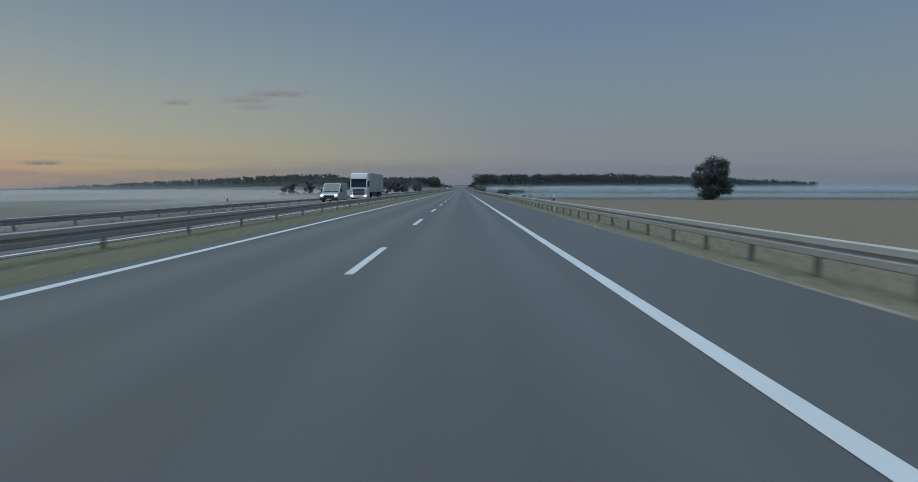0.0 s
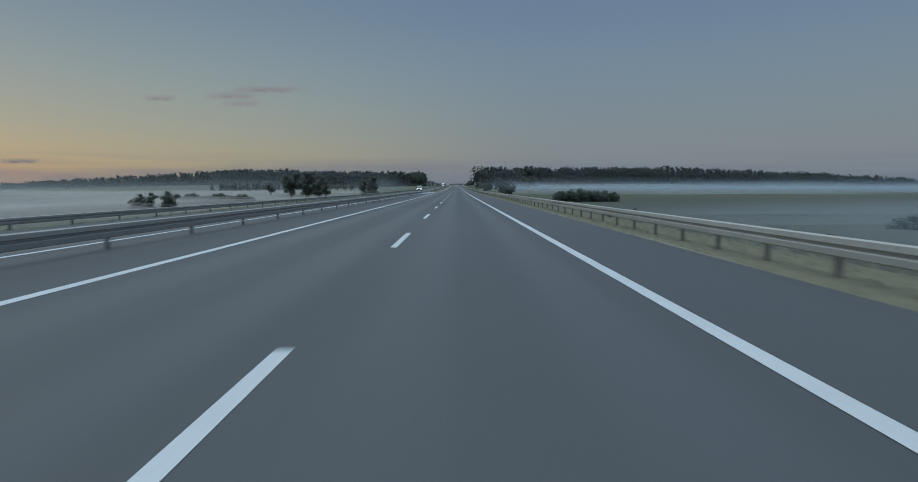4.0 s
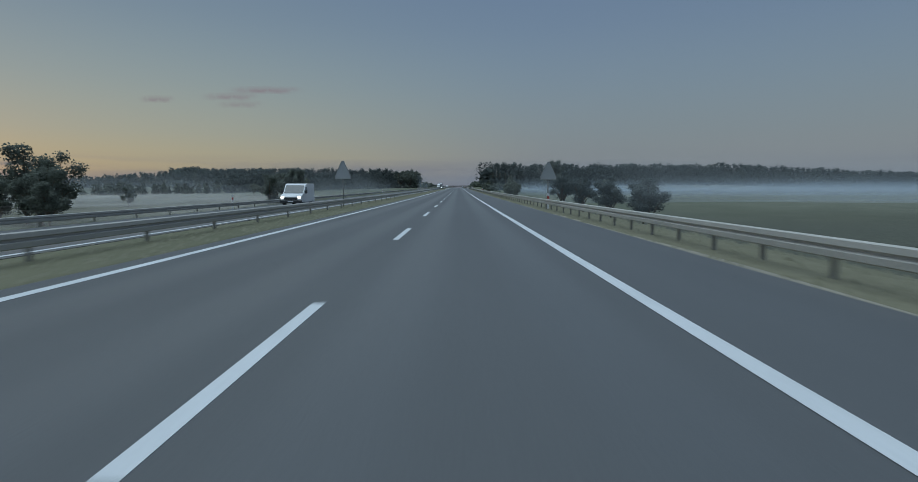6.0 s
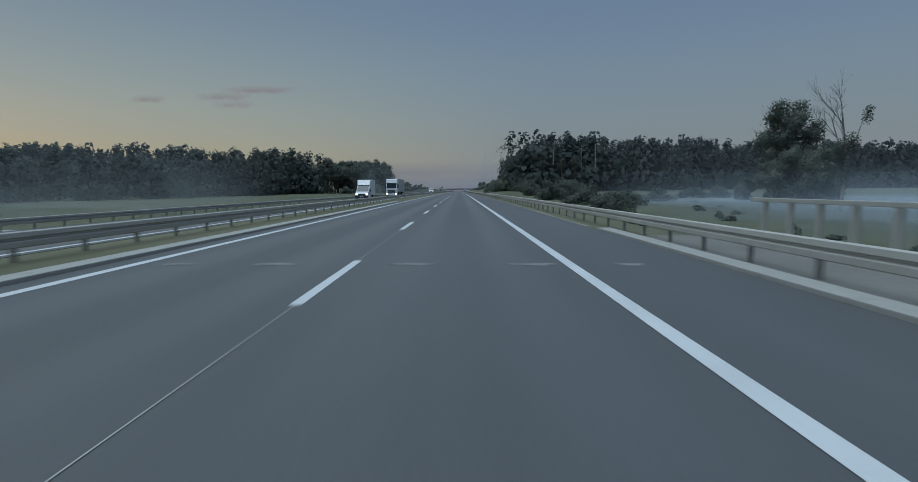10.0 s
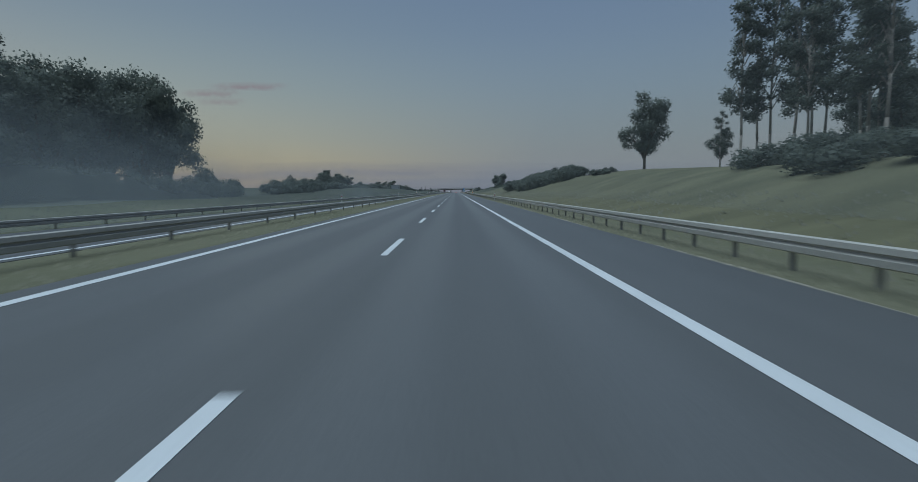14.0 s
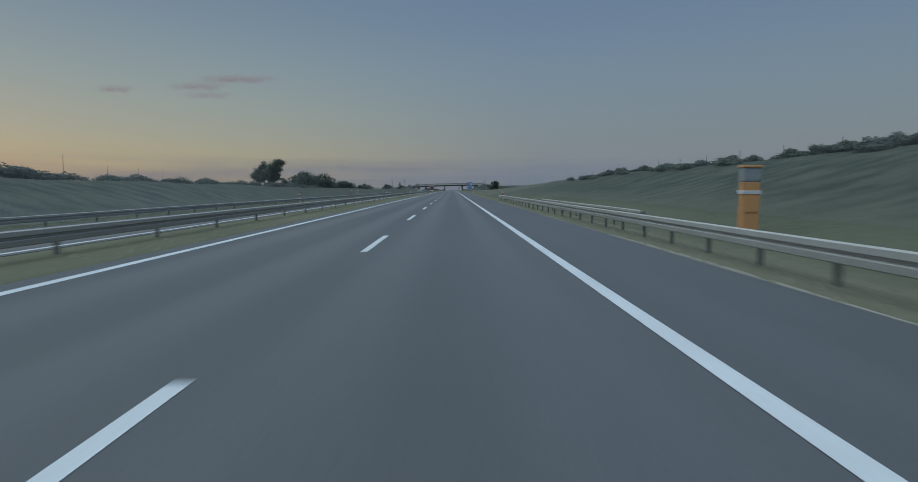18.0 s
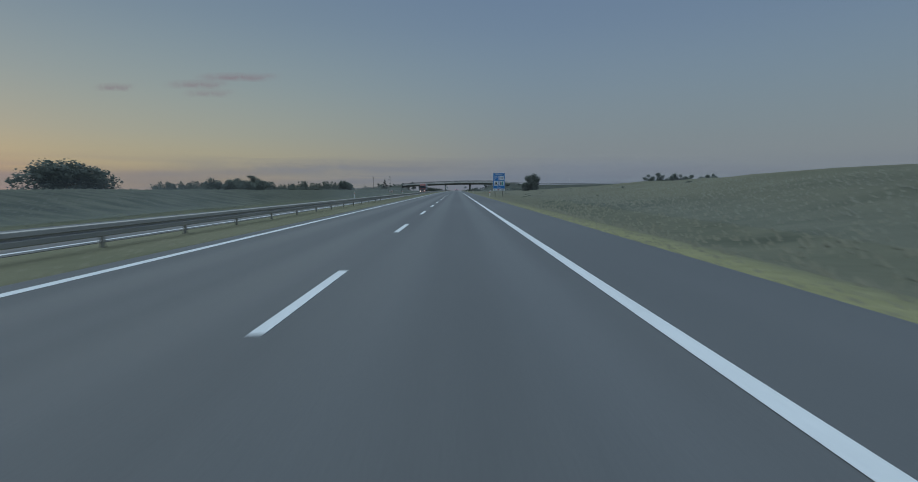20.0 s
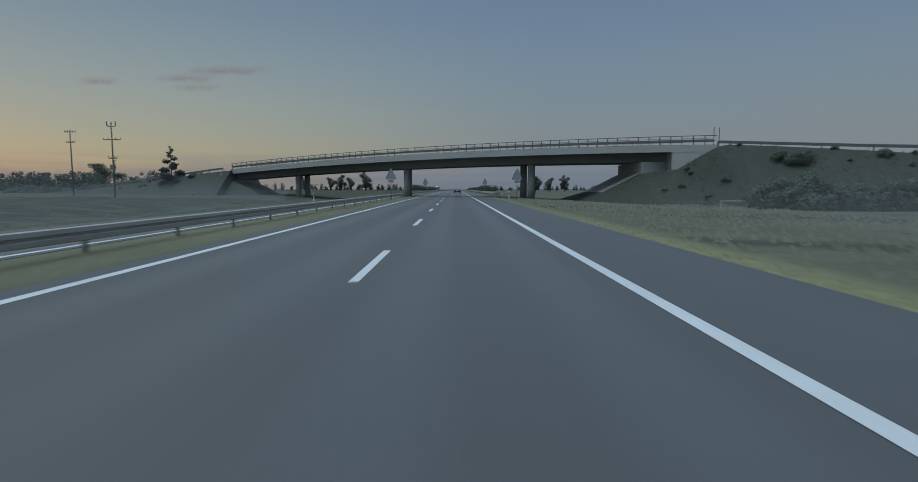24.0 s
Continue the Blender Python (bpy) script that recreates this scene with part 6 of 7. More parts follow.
def service_sign(x, y):
    """The blue services board: four pictograms, the distance, and a white tab below."""
    t = thing("services_sign", "blue motorway services sign with white pictogram panels", "road sign", x, y, ground(x, y))
    w, top, bot = 1.2, 4.8, 1.62
    board = part("board", Geo().box(-w, w, -0.03, 0.03, bot, top), BLUE, t, bevel=0.02)
    rim = Geo()
    for a, b in (((-w + 0.05, bot + 0.05), (w - 0.05, bot + 0.05)), ((w - 0.05, bot + 0.05), (w - 0.05, top - 0.05)), ((w - 0.05, top - 0.05), (-w + 0.05, top - 0.05)), ((-w + 0.05, top - 0.05), (-w + 0.05, bot + 0.05))):
        rim.box(min(a[0], b[0]) - 0.02, max(a[0], b[0]) + 0.02, -0.036, -0.029, min(a[1], b[1]) - 0.02, max(a[1], b[1]) + 0.02)
    part("border", rim, SIGN_WHITE, t, "thin white border")
    part("name_bar", Geo().box(-0.72, 0.72, -0.036, -0.029, top - 0.32, top - 0.20), SIGN_WHITE, t, "white line of small lettering")
    for i, (px, pz) in enumerate(((-0.54, 3.78), (0.54, 3.78), (-0.54, 2.72), (0.54, 2.72))):
        p = part("pictogram", Geo().box(px - 0.45, px + 0.45, -0.042, -0.028, pz - 0.45, pz + 0.45), SIGN_WHITE, t, "white pictogram panel", bevel=0.006)
        if i == 0:
            part("field", Geo().box(px - 0.38, px + 0.38, -0.048, -0.04, pz - 0.38, pz + 0.38), BLUE, p, "blue parking field")
            words(p, "P", 0.85, px, pz - 0.01, -0.05, SIGN_WHITE)
        elif i == 1:
            words(p, "WC", 0.42, px, pz, -0.046, DARK)
        elif i == 2:
            part("cup", Geo().prism([(px - 0.22, pz + 0.18), (px - 0.17, pz - 0.10), (px - 0.08, pz - 0.17), (px + 0.08, pz - 0.17), (px + 0.17, pz - 0.10), (px + 0.22, pz + 0.18)], "y", -0.05, -0.04), DARK, p, "black cup symbol")
            part("saucer", Geo().box(px - 0.32, px + 0.32, -0.05, -0.04, pz - 0.27, pz - 0.21), DARK, p, "black saucer symbol")
        else:
            part("pump", Geo().box(px - 0.27, px - 0.02, -0.05, -0.04, pz - 0.32, pz + 0.30), DARK, p, "black fuel pump symbol", bevel=0.002)
            part("pump", Geo().box(px + 0.06, px + 0.30, -0.05, -0.04, pz - 0.32, pz + 0.34), TEAL, p, "green fuel pump symbol", bevel=0.002)
            part("pump_window", Geo().box(px - 0.22, px - 0.07, -0.054, -0.049, pz + 0.06, pz + 0.2), SIGN_WHITE, p)
    words(t, "2 km", 0.42, 0, 1.93, -0.036, SIGN_WHITE)
    part("tab", Geo().box(-w, w, -0.03, 0.03, 1.24, 1.59), SIGN_WHITE, t, "white tab below the board", bevel=0.01)
    part("tab_symbol", Geo().box(-0.9, -0.74, -0.036, -0.029, 1.31, 1.52), DARK, t)
    part("tab_symbol", Geo().box(-0.28, 0.1, -0.036, -0.029, 1.32, 1.51), RED, t, "red oblong symbol")
    part("tab_symbol", Geo().box(0.42, 1.0, -0.036, -0.029, 1.35, 1.47), DARK, t)
    for px in (-0.75, 0.75):
        part("post", Geo().tube((px, 0.09, -0.5), (px, 0.09, 4.5), 0.038, 0.038, 8), STEEL_DULL, t, smooth=True)


service_sign(10.45, 1740)


def board_back(x, y, w, bottom, top, label, lattice=False):
    z = ground(x, y)
    t = thing("sign_board", label, "sign board", x, y, z)
    part("panel", Geo().box(-w / 2, w / 2, -0.04, 0.04, bottom - z, top - z), SIGN_BACK, t, bevel=0.01)
    for k in range(3):
        part("stiffener", Geo().box(-w / 2 + 0.05, w / 2 - 0.05, -0.10, -0.04, bottom - z + 0.3 + k * (top - bottom - 0.6) / 2 - 0.04, bottom - z + 0.3 + k * (top - bottom - 0.6) / 2 + 0.04), STEEL_DULL, t)
    n = 4 if lattice else 2
    for k in range(n):
        px = -w * 0.4 + w * 0.8 * k / (n - 1)
        part("post", Geo().box(px - 0.09, px + 0.09, -0.26, -0.10, -0.5, top - z - 0.1), STEEL_DULL, t)
        if lattice:
            part("brace", Geo().tube((px, -2.2, -0.2), (px, -0.26, (top - z) * 0.7), 0.06, 0.06, 6), STEEL_DULL, t)


board_back(-34.5, 1476, 5.2, 1.6, 4.9, "large grey direction sign seen from behind")
board_back(-80, 372, 5.2, -2.2, 2.6, "pale billboard seen from behind in mist", lattice=True)


def power_pole(x, y, h, label, antenna=False):
    t = thing("power_pole", label, "power pole", x, y, ground(x, y))
    part("pole", Geo().tube((0, 0, -0.5), (0, 0, h), 0.12, 0.08, 8), WOOD, t, smooth=True)
    for k, (z, w) in enumerate(((h - 0.35, 0.9), (h - 2.0, 0.7)) if not antenna else ((h - 2.4, 1.2), (h - 5.0, 0.6))):
        part("crossarm", Geo().box(-w, w, -0.06, 0.06, z - 0.06, z + 0.06), STEEL_DULL, t)
        for s in (-1, -0.45, 0.45, 1):
            part("insulator", Geo().tube((s * w, 0, z + 0.06), (s * w, 0, z + 0.28), 0.05, 0.035, 6), DARK, t)
    if antenna:
        for k, a in enumerate((0, 2.1, 4.2)):
            part("antenna", Geo().box(math.cos(a) * 0.6 - 0.06, math.cos(a) * 0.6 + 0.06, math.sin(a) * 0.6 - 0.05, math.sin(a) * 0.6 + 0.05, h - 0.5, h + 0.15), STEEL_DULL, t)
        part("antenna_ring", Geo().tube((-0.62, 0, h - 0.55), (0.62, 0, h - 0.55), 0.04, 0.04, 5).tube((0, 0, h - 0.55), (-0.3, 0.5, h - 0.5), 0.04, 0.04, 5).tube((0, 0, h - 0.55), (-0.3, -0.5, h - 0.5), 0.04, 0.04, 5), STEEL_DULL, t)
        for k in range(4):
            part("bracket", Geo().tube((0, 0, h - 5.6 - 0.5 * k), (0.38 - 0.2 * (k % 2), 0.1, h - 5.2 - 0.5 * k), 0.06, 0.05, 5), STEEL_DULL, t)
        part("cabinet", Geo().box(-0.3, 0.3, -0.3, 0.05, h - 6.6, h - 5.9), STEEL_DULL, t)


power_pole(-61, 2052, 10.8, "wooden power pole with a crossarm beside the fields")
power_pole(-47, 2040, 10.4, "pole with antennas and crossarms beside the road", True)
power_pole(32, 1984, 10.4, "pole with antennas and crossarms in the meadow", True)


# one tall bare pole before the approach bank
mast = thing("pole", "tall bare metal pole beyond the meadow", "pole", 59, 1988, ground(59, 1988))
part("shaft", Geo().tube((0, 0, -0.4), (0, 0, 9.5), 0.09, 0.06, 6), STEEL_DULL, mast, smooth=True)
part("tip", Geo().tube((0, 0, 9.4), (0, 0, 12.0), 0.03, 0.02, 5), STEEL_DULL, mast)
part("collar", Geo().tube((0, 0, 9.3), (0, 0, 9.55), 0.11, 0.11, 6), STEEL_DULL, mast)

# slender fence posts along the crest of the cutting
for k in range(26):
    y = 1392 + 8.6 * k
    x = 35.5
    t = thing("fence_post", "thin fence post on the crest of the bank", "fence post", x, y, ground(x, y), 0, "fence on the crest")
    part("stake", Geo().tube((0, 0, -0.3), (0.02, 0, 1.9), 0.035, 0.03, 5), STEEL_DULL, t)
for k in range(12):
    x, y = 70 + 34 * k, 2130 + 3 * k
    t = thing("fence_post", "tall thin pole standing in a field", "pole", x, y, ground(x, y), 0, "poles in the field")
    part("stake", Geo().tube((0, 0, -0.3), (0.05, 0, 11 + (k % 3)), 0.08, 0.06, 5), STEEL_DULL, t)
for k in range(7):
    x, y = -74 - 6 * k, 1540 + 26 * k
    t = thing("fence_post", "tall thin pole standing behind the hedge", "pole", x, y, ground(x, y), 0, "poles behind the hedge")
    part("stake", Geo().tube((0, 0, -0.3), (0.05, 0, 6.2 + 0.6 * (k % 3)), 0.05, 0.04, 5), STEEL_DULL, t)
for k in range(10):
    x, y = -150 - 42 * k, 2250 + 6 * k
    t = thing("fence_post", "tall thin pole standing in a field", "pole", x, y, ground(x, y), 0, "poles in the field")
    part("stake", Geo().tube((0, 0, -0.3), (0.05, 0, 9 + (k % 3)), 0.08, 0.06, 5), STEEL_DULL, t)


# ---- the overpass ----
def axis_y(x):
    return 2037 - 0.55 * (x - 12.3)


def deck_z(x):
    return 6.5 - 0.0006 * (x - 14) ** 2


bridge = thing("overpass", "concrete road overpass with steel railings crossing the motorway", "bridge", 0, 0, 0)
XS = [-41 + 69 * k / 35 for k in range(36)]
XL = [-41 + 73.2 * k / 36 for k in range(37)]


def deck_band(y0, y1, drop0, drop1, xs=XS):
    """A band of the deck between two offsets along the road and two depths below its top."""
    g = Geo()
    n = len(xs)
    for x in xs:
        y, z = axis_y(x), deck_z(x)
        g.v += [(x, y + y0, z - drop0), (x, y + y1, z - drop0), (x, y + y1, z - drop1), (x, y + y0, z - drop1)]
    for k in range(n - 1):
        for i in range(4):
            j = (i + 1) % 4
            g.f.append((4 * k + i, 4 * k + j, 4 * k + 4 + j, 4 * k + 4 + i))
    g.f += [(3, 2, 1, 0), (4 * n - 4, 4 * n - 3, 4 * n - 2, 4 * n - 1)]
    return g


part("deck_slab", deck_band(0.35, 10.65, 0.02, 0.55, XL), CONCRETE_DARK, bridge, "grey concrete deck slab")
part("fascia", deck_band(0.0, 0.34, -0.12, 0.72, XL), FASCIA, bridge, "pale precast concrete fascia")
part("fascia", deck_band(10.66, 11.0, -0.12, 0.72, XL), FASCIA, bridge, "pale precast concrete fascia")
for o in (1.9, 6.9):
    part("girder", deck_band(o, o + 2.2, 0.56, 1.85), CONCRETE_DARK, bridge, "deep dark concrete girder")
for x, dx in ((12.3, -0.5), (-6.3, -0.1), (-26.9, 0.3)):
    for k, o in enumerate((3.0, 8.0)):
        px, py = x + dx * k, axis_y(x) + o
        part("column", Geo().tube((px, py, -1.0), (px, py, deck_z(px) - 1.86), 0.52, 0.52, 18), CONCRETE, bridge, "round concrete column", smooth=True)
        part("bearing", Geo().box(px - 0.35, px + 0.35, py - 0.35, py + 0.35, deck_z(px) - 1.86, deck_z(px) - 1.7), DARK, bridge)
for o in (0.17, 10.83):
    for lo, hi in ((-1.16, -1.08), (-0.82, -0.78), (-0.52, -0.48)):
        part("rail", deck_band(o - 0.03, o + 0.03, lo - 0.06, hi - 0.06, XL), RAIL_DARK, bridge)
post = Geo().box(-0.05, 0.05, -0.035, 0.035, 0.11, 1.2).mesh("rail_post", RAIL_DARK)
x = -40.6
while x < 32.1:
    for o in (0.17, 10.83):
        part("rail_post", post, RAIL_DARK, bridge, at=(x, axis_y(x) + o, deck_z(x)))
    x += 1.12
part("crash_beam", deck_band(0.95, 1.05, -0.80, -0.48, XL), RAIL_DARK, bridge, "steel crash beam behind the railing")
for x, s in ((24.9, 1), (-40.4, -1)):
    y, z = axis_y(x), deck_z(x)
    run = 3.0 if s > 0 else 1.6
    part("abutment", Geo().box(min(x, x + run * s), max(x, x + run * s), y + 0.3, y + 10.8, z - 4.6, z - 1.87), CONCRETE, bridge, "pale concrete abutment block", bevel=0.05)
    e = x + run * s
    part("backwall", Geo().box(min(e, e + 0.5 * s), max(e, e + 0.5 * s), y - 0.9, y + 9.0, z - 4.6, z - 0.6), CONCRETE, bridge, "concrete back wall behind the girders", bevel=0.03)
    ey, ez = axis_y(e), deck_z(e)
    wing = Geo().prism([(e, ez - 0.73), (e + 4.3 * s, deck_z(e + 4.3 * s) - 0.3), (e + 4.3 * s, ez - 1.2), (e + 0.6 * s, ez - 3.4), (e, ez - 3.4)], "y", 0.0, 0.3)
    wing.v = [(px, py + axis_y(px) + 0.03, pz) for px, py, pz in wing.v]
    part("wing_wall", wing, FASCIA, bridge, "sloping pale concrete wing wall")
for k, lx in enumerate((32.0, 32.5)):
    part("lamp_post", Geo().tube((lx, axis_y(lx) + 0.4, 5.8), (lx, axis_y(lx) + 0.4, 8.5 - 0.1 * k), 0.05, 0.04, 6), STEEL_DULL, bridge)
paving = Geo()
for k in range(7):
    f0, f1 = k / 7, (k + 0.94) / 7
    xa, za, xb, zb = 20.6 + 4.2 * f0, 0.75 + 2.45 * f0, 20.6 + 4.2 * f1, 0.75 + 2.45 * f1
    paving.put([(xa, axis_y(xa) + 0.6, za), (xa, axis_y(xa) + 10.6, za), (xb, axis_y(xb) + 10.6, zb), (xb, axis_y(xb) + 0.6, zb)], [(0, 1, 2, 3)])
part("slope_paving", paving, CONCRETE, bridge, "rows of concrete slope paving under the deck", kind="stuff")


def approach(stations, label):
    """Grass bank that carries the crossing road: stations of (x, height)."""
    g = Geo()
    for x, h in stations:
        y = axis_y(x)
        b = min(ground(x, y - 8), ground(x, y + 20), -0.6) - 0.3
        k = 1.55 * max(h - b, 0.0)
        g.v += [(x, y - 0.6 - k, b), (x, y - 0.6, h), (x, y + 11.6, h), (x, y + 11.6 + k, b)]
    for s in range(len(stations) - 1):
        for i in range(3):
            g.f.append((4 * s + i, 4 * s + i + 1, 4 * s + 5 + i, 4 * s + 4 + i))
    me = g.mesh("embankment", BANK, smooth=False)
    return tagged(new("embankment", me), label, "embankment", "", "structure")


BANK_R = [(16, -1.4), (20.6, 0.7), (24.8, 3.1), (28.4, 3.55), (32, 6.0), (33, 6.3), (37, 6.0), (45, 5.2), (50, 4.6), (60, 4.3), (80, 4.4), (105, 4.6), (140, 4.4), (200, 4.0), (300, 2.5), (340, -1)]
BANK_L = [(-32, -0.9), (-36.5, 1.2), (-40.4, 2.6), (-40.6, 4.6), (-45, 4.3), (-60, 2.9), (-80, 1.2), (-100, 0.1), (-112, -1)]
approach(BANK_R, "dark grassy approach bank of the overpass")
approach(BANK_L, "dark grassy approach bank beyond the oncoming lanes")


def bank_z(x, y):
    h = float(np.interp(x, [p[0] for p in BANK_L[::-1] + BANK_R], [p[1] for p in BANK_L[::-1] + BANK_R]))
    return h - max(0.0, axis_y(x) - 0.6 - y) / 1.55


def on_bank(x, share):
    """A place part of the way down the bank's side that faces the motorway's traffic."""
    h = bank_z(x, axis_y(x))
    y = axis_y(x) - 0.6 - 1.55 * (h + 0.6) * share
    return x, y, bank_z(x, y)


for k in range(20):
    x, y, z = on_bank(PLANTED.uniform(24, 58) if k % 3 else PLANTED.uniform(-75, -42), PLANTED.uniform(0.0, 0.95))
    plant(SMALL[k % 2], x, y, PLANTED.uniform(0.4, 0.9), PLANTED.uniform(0.3, 0.6), z=z, label="low weeds on the approach bank", group="weeds on the bank")
for x, share, s in ((36.5, 0.25, 0.34), (37.6, 0.3, 0.4), (38.8, 0.22, 0.34), (45.5, 0.1, 0.28), (31.0, 0.55, 0.22), (34, 0.0, 0.12), (42, 0.0, 0.14), (48, 0.0, 0.13), (-57, 0.3, 0.4), (-50, 0.1, 0.3)):
    x, y, z = on_bank(x, share)
    plant(YOUNG[int(x) % 2], x, y, s, s, z=z, label="small scrub bush on the approach bank")
rng = np.random.default_rng(77)
blades = []
for k in range(7000):
    x, y, z = on_bank(22 + 48 * rng.random() if k % 3 else -80 + 38 * rng.random(), rng.random())
    a, h = rng.uniform(-0.9, 0.9), 0.14 + 0.3 * rng.random()
    d, up = np.array([math.cos(a), math.sin(a), 0]) * (0.05 + 0.08 * rng.random()), np.array([rng.normal() * 0.1, 0.8 * h, 0.7 * h])
    c = np.array([x, y, z])
    blades += [c - d, c + d, c + d * 0.3 + up, c - d * 0.2 + up]
blades = np.array(blades)
sward = np.tile([0.0, -0.5, 0.8], (len(blades) // 4, 1)) + rng.normal(size=(len(blades) // 4, 3)) * 0.12
tagged(new("grass", quick_mesh("grass", blades, quads_for(blades), GRASS_RANK, sward)), "rank dark grass on the approach banks", "grass", "", "stuff")
for x0, x1, label in ((32.4, 190, "steel guardrail along the overpass approach"), (-84, -43, "steel guardrail along the overpass approach")):
    t = thing("guardrail", label, "guardrail", 0, 0, 0)
    xs = [x0 + (x1 - x0) * k / 12 for k in range(13)]
    hs = [float(np.interp(v, [p[0] for p in BANK_L[::-1] + BANK_R], [p[1] for p in BANK_L[::-1] + BANK_R])) for v in xs]
    g = Geo()
    for a, b, ha, hb in zip(xs, xs[1:], hs, hs[1:]):
        g.put([(a, axis_y(a) + 0.3, ha + 0.45), (b, axis_y(b) + 0.3, hb + 0.45), (b, axis_y(b) + 0.3, hb + 0.78), (a, axis_y(a) + 0.3, ha + 0.78),
               (a, axis_y(a) + 0.38, ha + 0.45), (b, axis_y(b) + 0.38, hb + 0.45), (b, axis_y(b) + 0.38, hb + 0.78), (a, axis_y(a) + 0.38, ha + 0.78)],
              [(0, 1, 2, 3), (7, 6, 5, 4), (3, 2, 6, 7), (4, 5, 1, 0)])
    part("beam", g, RAIL_DARK, t)
    for v, h in zip(xs, hs):
        part("post", Geo().box(v - 0.05, v + 0.05, axis_y(v) + 0.38, axis_y(v) + 0.46, h - 0.3, h + 0.7), STEEL_DULL, t)
t = thing("culvert_head", "pale concrete culvert head in the meadow", "culvert", 27.5, 2012, ground(27.5, 2012))
part("lintel", Geo().box(-1.3, 1.3, -0.15, 0.15, 0.55, 0.75), CONCRETE, t, bevel=0.02)
for s in (-1.2, 1.2):
    part("cheek", Geo().box(s - 0.1, s + 0.1, -0.15, 0.15, -0.3, 0.55), CONCRETE, t, bevel=0.02)


# ---- vehicles ----
def wheel(parent, x, y, z, r=0.5, w=0.3):
    tyre = part("wheel", Geo().tube((x - w / 2, y, z), (x + w / 2, y, z), r, r, 20), BLACK, parent, bevel=0.0, smooth=False)
    s = 1 if x > 0 else -1
    part("rim", Geo().tube((x + s * (w / 2 - 0.02), y, z), (x + s * (w / 2 + 0.015), y, z), r * 0.6, r * 0.55, 14), SILVER, tyre, "dull metal rim")


def lamp_pair(t, x, y, z, w=0.3, h=0.2, mat=None, name="headlamp", label="lit headlamp"):
    for s in (-1, 1):
        part(name, Geo().box(s * x - w / 2, s * x + w / 2, y - 0.03, y + 0.03, z - h / 2, z + h / 2), mat or LAMP, t, label, bevel=0.02)


def lorry(x, y, label, cab, box, stripe=False):
    """An articulated lorry whose front is towards -y."""
    t = thing("lorry", label, "lorry", x, y, opp(x))
    g = Geo().prism([(-0.02, 0.45), (-0.05, 1.5), (0.02, 1.9), (0.32, 3.0), (0.62, 3.75), (1.0, 3.9), (2.25, 3.9), (2.25, 0.45)], "x", -1.22, 1.22)
    part("cab", g, cab, t, bevel=0.06)
    part("windscreen", Geo().prism([(-0.02, 1.86), (0.30, 2.92), (0.36, 2.92), (0.05, 1.86)], "x", -1.08, 1.08), GLASS, t, "dark windscreen")
    part("sun_visor", Geo().box(-1.12, 1.12, 0.10, 0.32, 2.90, 3.06), DARK, t, bevel=0.02)
    part("grille", Geo().box(-0.85, 0.85, -0.08, -0.03, 0.75, 1.55), DARK, t, "dark radiator grille", bevel=0.02)
    for k in range(4):
        part("grille_bar", Geo().box(-0.85, 0.85, -0.10, -0.07, 0.85 + 0.18 * k, 0.90 + 0.18 * k), SILVER, t)
    part("bumper", Geo().box(-1.24, 1.24, -0.14, 0.2, 0.30, 0.72), cab, t, bevel=0.05)
    part("plate", Geo().box(-0.26, 0.26, -0.155, -0.139, 0.42, 0.53), SIGN_WHITE, t)
    lamp_pair(t, 0.95, -0.15, 0.62, 0.34, 0.18)
    for s in (-1, 1):
        part("side_window", Geo().box(s * 1.225 - 0.01, s * 1.225 + 0.01, 0.55, 1.45, 1.95, 2.75), GLASS, t)
        part("mirror", Geo().box(s * 1.42 - 0.12, s * 1.42 + 0.12, 0.15, 0.27, 1.9, 2.75), DARK, t, bevel=0.03)
        part("side_skirt", Geo().box(s * 1.15 - 0.04, s * 1.15 + 0.04, 4.4, 8.6, 0.45, 1.05), DARK, t)
    part("trailer_box", Geo().box(-1.27, 1.27, 2.75, 16.2, 1.12, 4.0), box, t, bevel=0.03)
    for s in (-1, 1):
        for k in range(11):
            part("tarp_strap", Geo().box(s * 1.275 - 0.006, s * 1.275 + 0.006, 3.4 + 1.2 * k, 3.46 + 1.2 * k, 1.12, 3.9), STEEL_DULL, t)
        if stripe:
            part("stripe", Geo().box(s * 1.276 - 0.004, s * 1.276 + 0.004, 2.9, 16.1, 1.22, 1.34), DARK, t)
            part("stripe", Geo().box(s * 1.276 - 0.004, s * 1.276 + 0.004, 2.9, 16.1, 1.46, 1.54), DARK, t)
    part("chassis", Geo().box(-0.5, 0.5, 2.0, 15.9, 0.75, 1.1), DARK, t)
    part("underride_bar", Geo().box(-1.2, 1.2, 15.9, 16.1, 0.45, 0.6), STEEL_DULL, t)
    for yy in (1.35, 4.6, 11.4, 12.7, 14.0):
        for s in (-1, 1):
            wheel(t, s * 1.06, yy, 0.5)
    return t


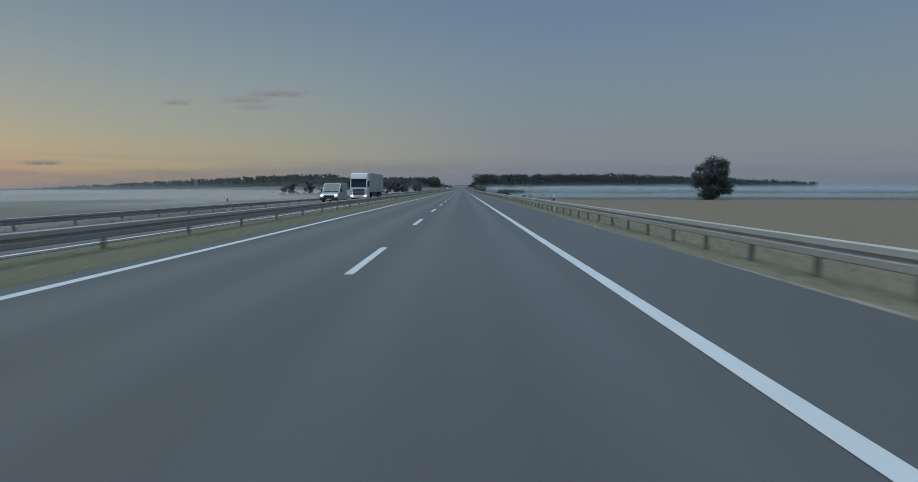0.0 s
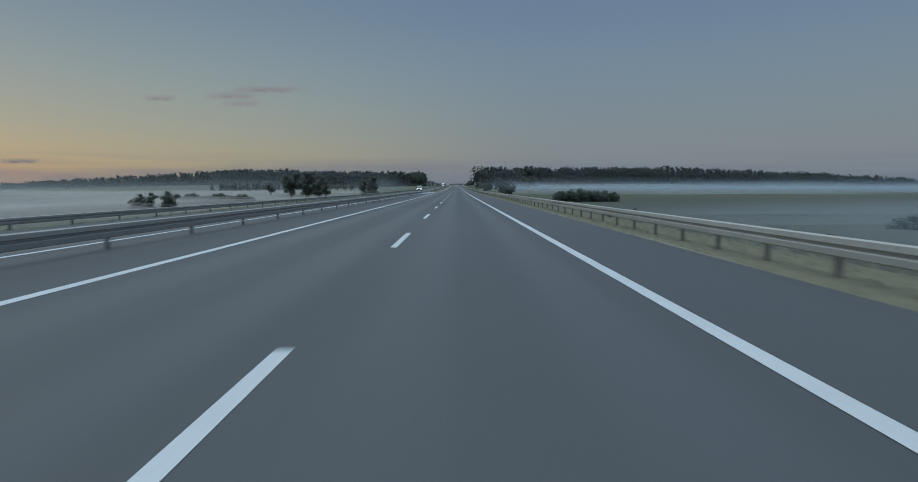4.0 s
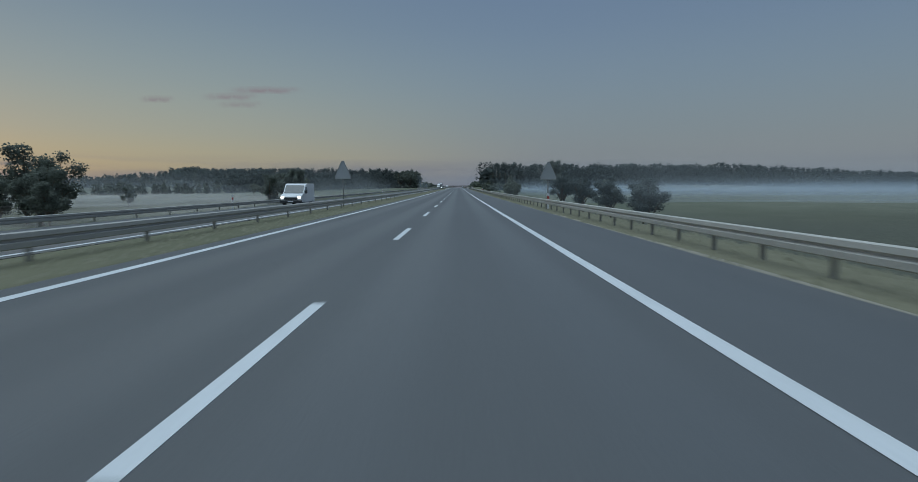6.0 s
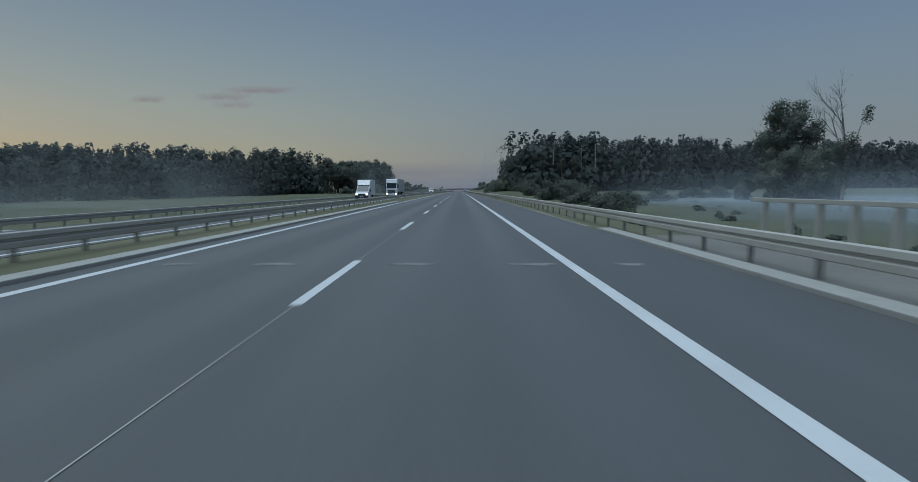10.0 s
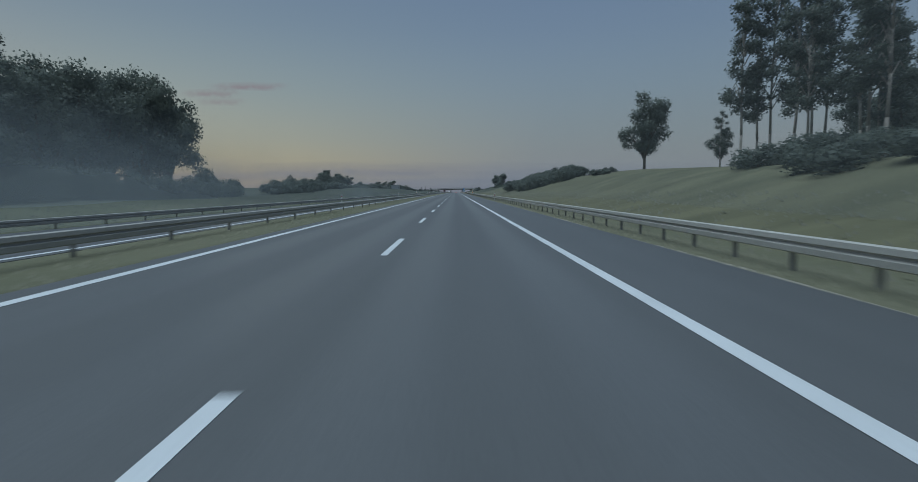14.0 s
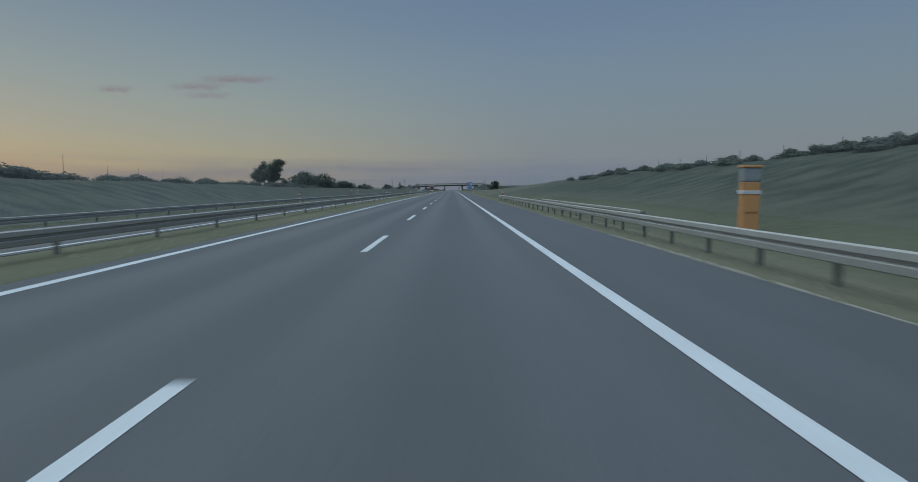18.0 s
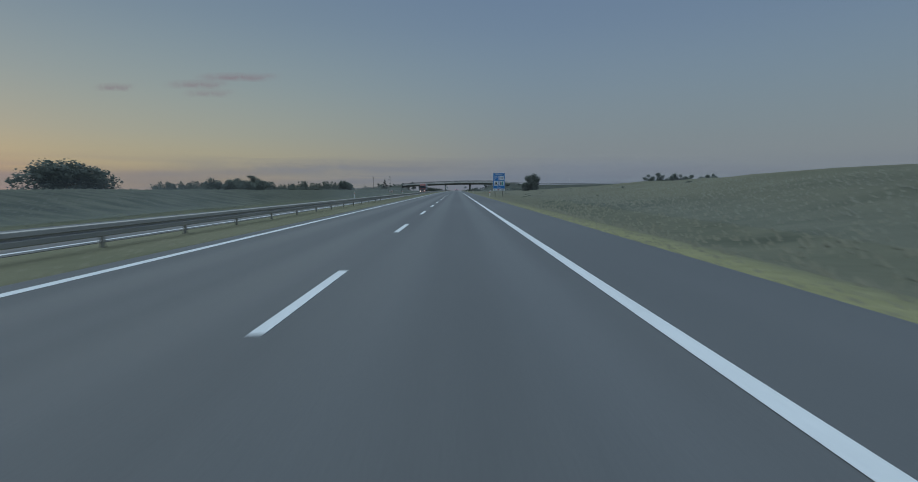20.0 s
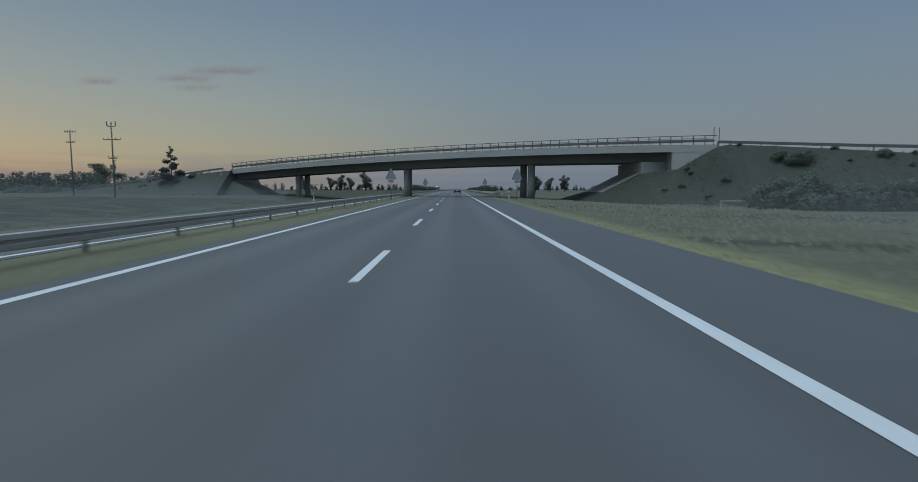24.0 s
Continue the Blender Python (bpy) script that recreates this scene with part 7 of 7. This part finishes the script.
def van(x, y, label, paint, boxed=False, z=None):
    t = thing("van", label, "van", x, y, opp(x) if z is None else z)
    nose = [(-0.02, 0.35), (-0.05, 0.85), (0.1, 1.08), (0.95, 1.28), (1.75, 2.12), (2.2, 2.3), (2.4, 2.3), (5.3, 2.3), (5.4, 0.35)] if not boxed else \
           [(-0.02, 0.35), (-0.05, 0.85), (0.1, 1.08), (0.95, 1.28), (1.75, 2.12), (2.2, 2.25), (2.5, 2.25), (2.5, 0.35)]
    part("body", Geo().prism(nose, "x", -0.98, 0.98), paint, t, bevel=0.06)
    part("windscreen", Geo().prism([(0.93, 1.30), (1.70, 2.10), (1.74, 2.08), (0.99, 1.28)], "x", -0.86, 0.86), GLASS, t, "dark windscreen", at=(0, -0.045, 0.03))
    part("grille", Geo().box(-0.6, 0.6, -0.09, -0.05, 0.62, 0.88), DARK, t, bevel=0.01)
    part("bumper", Geo().box(-1.0, 1.0, -0.12, 0.15, 0.30, 0.58), DARK, t, bevel=0.04)
    part("plate", Geo().box(-0.26, 0.26, -0.135, -0.118, 0.40, 0.51), SIGN_WHITE, t)
    lamp_pair(t, 0.78, -0.06, 0.86, 0.28, 0.16)
    for s in (-1, 1):
        part("side_window", Geo().box(s * 0.985 - 0.01, s * 0.985 + 0.01, 1.5, 2.3, 1.35, 1.95), GLASS, t)
        part("mirror", Geo().box(s * 1.12 - 0.1, s * 1.12 + 0.1, 1.15, 1.3, 1.25, 1.6), DARK, t, bevel=0.03)
    if boxed:
        part("cargo_box", Geo().box(-1.1, 1.1, 2.56, 6.8, 0.75, 3.1), WHITE, t, "white cargo box", bevel=0.03)
        part("roof_fairing", Geo().prism([(1.7, 2.26), (2.54, 3.05), (2.54, 2.26)], "x", -0.95, 0.95), paint, t, bevel=0.03)
        part("chassis", Geo().box(-0.45, 0.45, 2.5, 6.7, 0.5, 0.74), DARK, t)
    for yy in (0.95, 5.3 if boxed else 4.3):
        for s in (-1, 1):
            wheel(t, s * 0.86, yy, 0.35, 0.35, 0.22)
    return t


def car(x, y, label, paint, z, away):
    """A passenger car; away: its tail is towards -y."""
    t = thing("car", label, "car", x, y, z)
    side = [(0, 0.35), (-0.03, 0.75), (0.06, 0.98), (0.35, 1.02), (0.75, 1.42), (1.9, 1.47), (2.6, 1.38), (3.3, 0.95), (4.2, 0.82), (4.3, 0.35)]
    if not away:
        side = [(4.3 - u, w) for u, w in side][::-1]
    part("body", Geo().prism(side, "x", -0.88, 0.88), paint, t, bevel=0.09)
    if away:
        part("rear_window", Geo().prism([(0.36, 1.04), (0.72, 1.40), (0.78, 1.38), (0.42, 1.02)], "x", -0.68, 0.68), GLASS, t, at=(0, -0.05, 0.02))
        lamp_pair(t, 0.7, -0.02, 0.88, 0.3, 0.16, TAIL, "tail_lamp", "red tail lamp")
        part("bumper", Geo().box(-0.9, 0.9, -0.1, 0.12, 0.34, 0.6), DARK, t, bevel=0.04)
        part("plate", Geo().box(-0.26, 0.26, -0.06, -0.04, 0.66, 0.77), SIGN_WHITE, t)
    else:
        part("windscreen", Geo().prism([(1.02, 0.98), (1.66, 1.38), (1.72, 1.36), (1.08, 0.95)], "x", -0.7, 0.7), GLASS, t, at=(0, -0.05, 0.03))
        lamp_pair(t, 0.66, -0.03, 0.68, 0.32, 0.16)
        part("grille", Geo().box(-0.4, 0.4, -0.05, 0.0, 0.42, 0.66), DARK, t, bevel=0.01)
    for s in (-1, 1):
        part("side_window", Geo().box(s * 0.885 - 0.01, s * 0.885 + 0.01, 1.2, 2.9, 1.0, 1.3), GLASS, t)
        part("mirror", Geo().box(s * 0.98 - 0.08, s * 0.98 + 0.08, 2.6 if away else 1.6, 2.75 if away else 1.75, 0.95, 1.1), DARK, t, bevel=0.02)
        for yy in (0.8, 3.45):
            wheel(t, s * 0.78, yy, 0.31, 0.31, 0.2)
    return t


lorry(-13.2, 72, "white articulated lorry on the oncoming lanes", WHITE, TARP)
van(-13.2, 54, "silver oncoming van with its headlamps lit", SILVER)
van(-13.2, 539, "low white oncoming panel van with lit headlamps", WHITE).scale = (0.95, 0.85, 0.86)
van(-13.2, 908, "white oncoming box van with lit headlamps", WHITE, True)
lorry(-13.2, 946, "white oncoming lorry with its headlamps lit", WHITE, TARP)
van(-10.0, 1056, "white oncoming van overtaking by the median", WHITE)
lorry(-13.2, 1877, "lorry with a maroon cab and pale tarpaulin trailer", MAROON, TARP, True)
car(1.95, 2102, "blue car on the asphalt far ahead", CAR_BLUE, 0.0, True)
lorry(-13.2, 2420, "pale lorry far off on the oncoming lanes", WHITE, TARP)
for model in OAKS + OPEN_TREES + PINES + BUSHES + FINE + POLES + WILLOWS + SMALL + YOUNG + SCRUB + HEDGE:
    drop(model)


# ---- lay everything on the road's rise and fall ----
def settle(top):
    base = rise(top.location.y / U)
    for ob in [o for o in (top, *top.children_recursive) if o.type == "MESH"]:
        m = ob.matrix_world.copy()
        if ob.data.users == 1:
            n = len(ob.data.vertices)
            co = np.empty(n * 3)
            ob.data.vertices.foreach_get("co", co)
            co = co.reshape(-1, 3)
            wy = (m[1][0] * co[:, 0] + m[1][1] * co[:, 1] + m[1][2] * co[:, 2] + m[1][3]) / U
            co[:, 2] += (np.interp(wy, _ys, _zs) - base) * U / (m[2][2] or 1.0) if abs(m[2][2]) > 0.1 else 0.0
            ob.data.vertices.foreach_set("co", co.ravel())
            ob.data.update()
        elif ob is not top and abs(m[1][3] - top.location.y) > 3:
            ob.location.z += (rise(m[1][3] / U) - base) * U
            ob.rotation_euler.x = math.atan(grade((m[1][3]) / U + 6))
    top.location.z += base * U


bpy.context.view_layer.update()
for top in [o for o in scene.objects if o.parent is None and o.type in ("MESH", "EMPTY") and o.name.split(".")[0] != "cloud"]:
    settle(top)
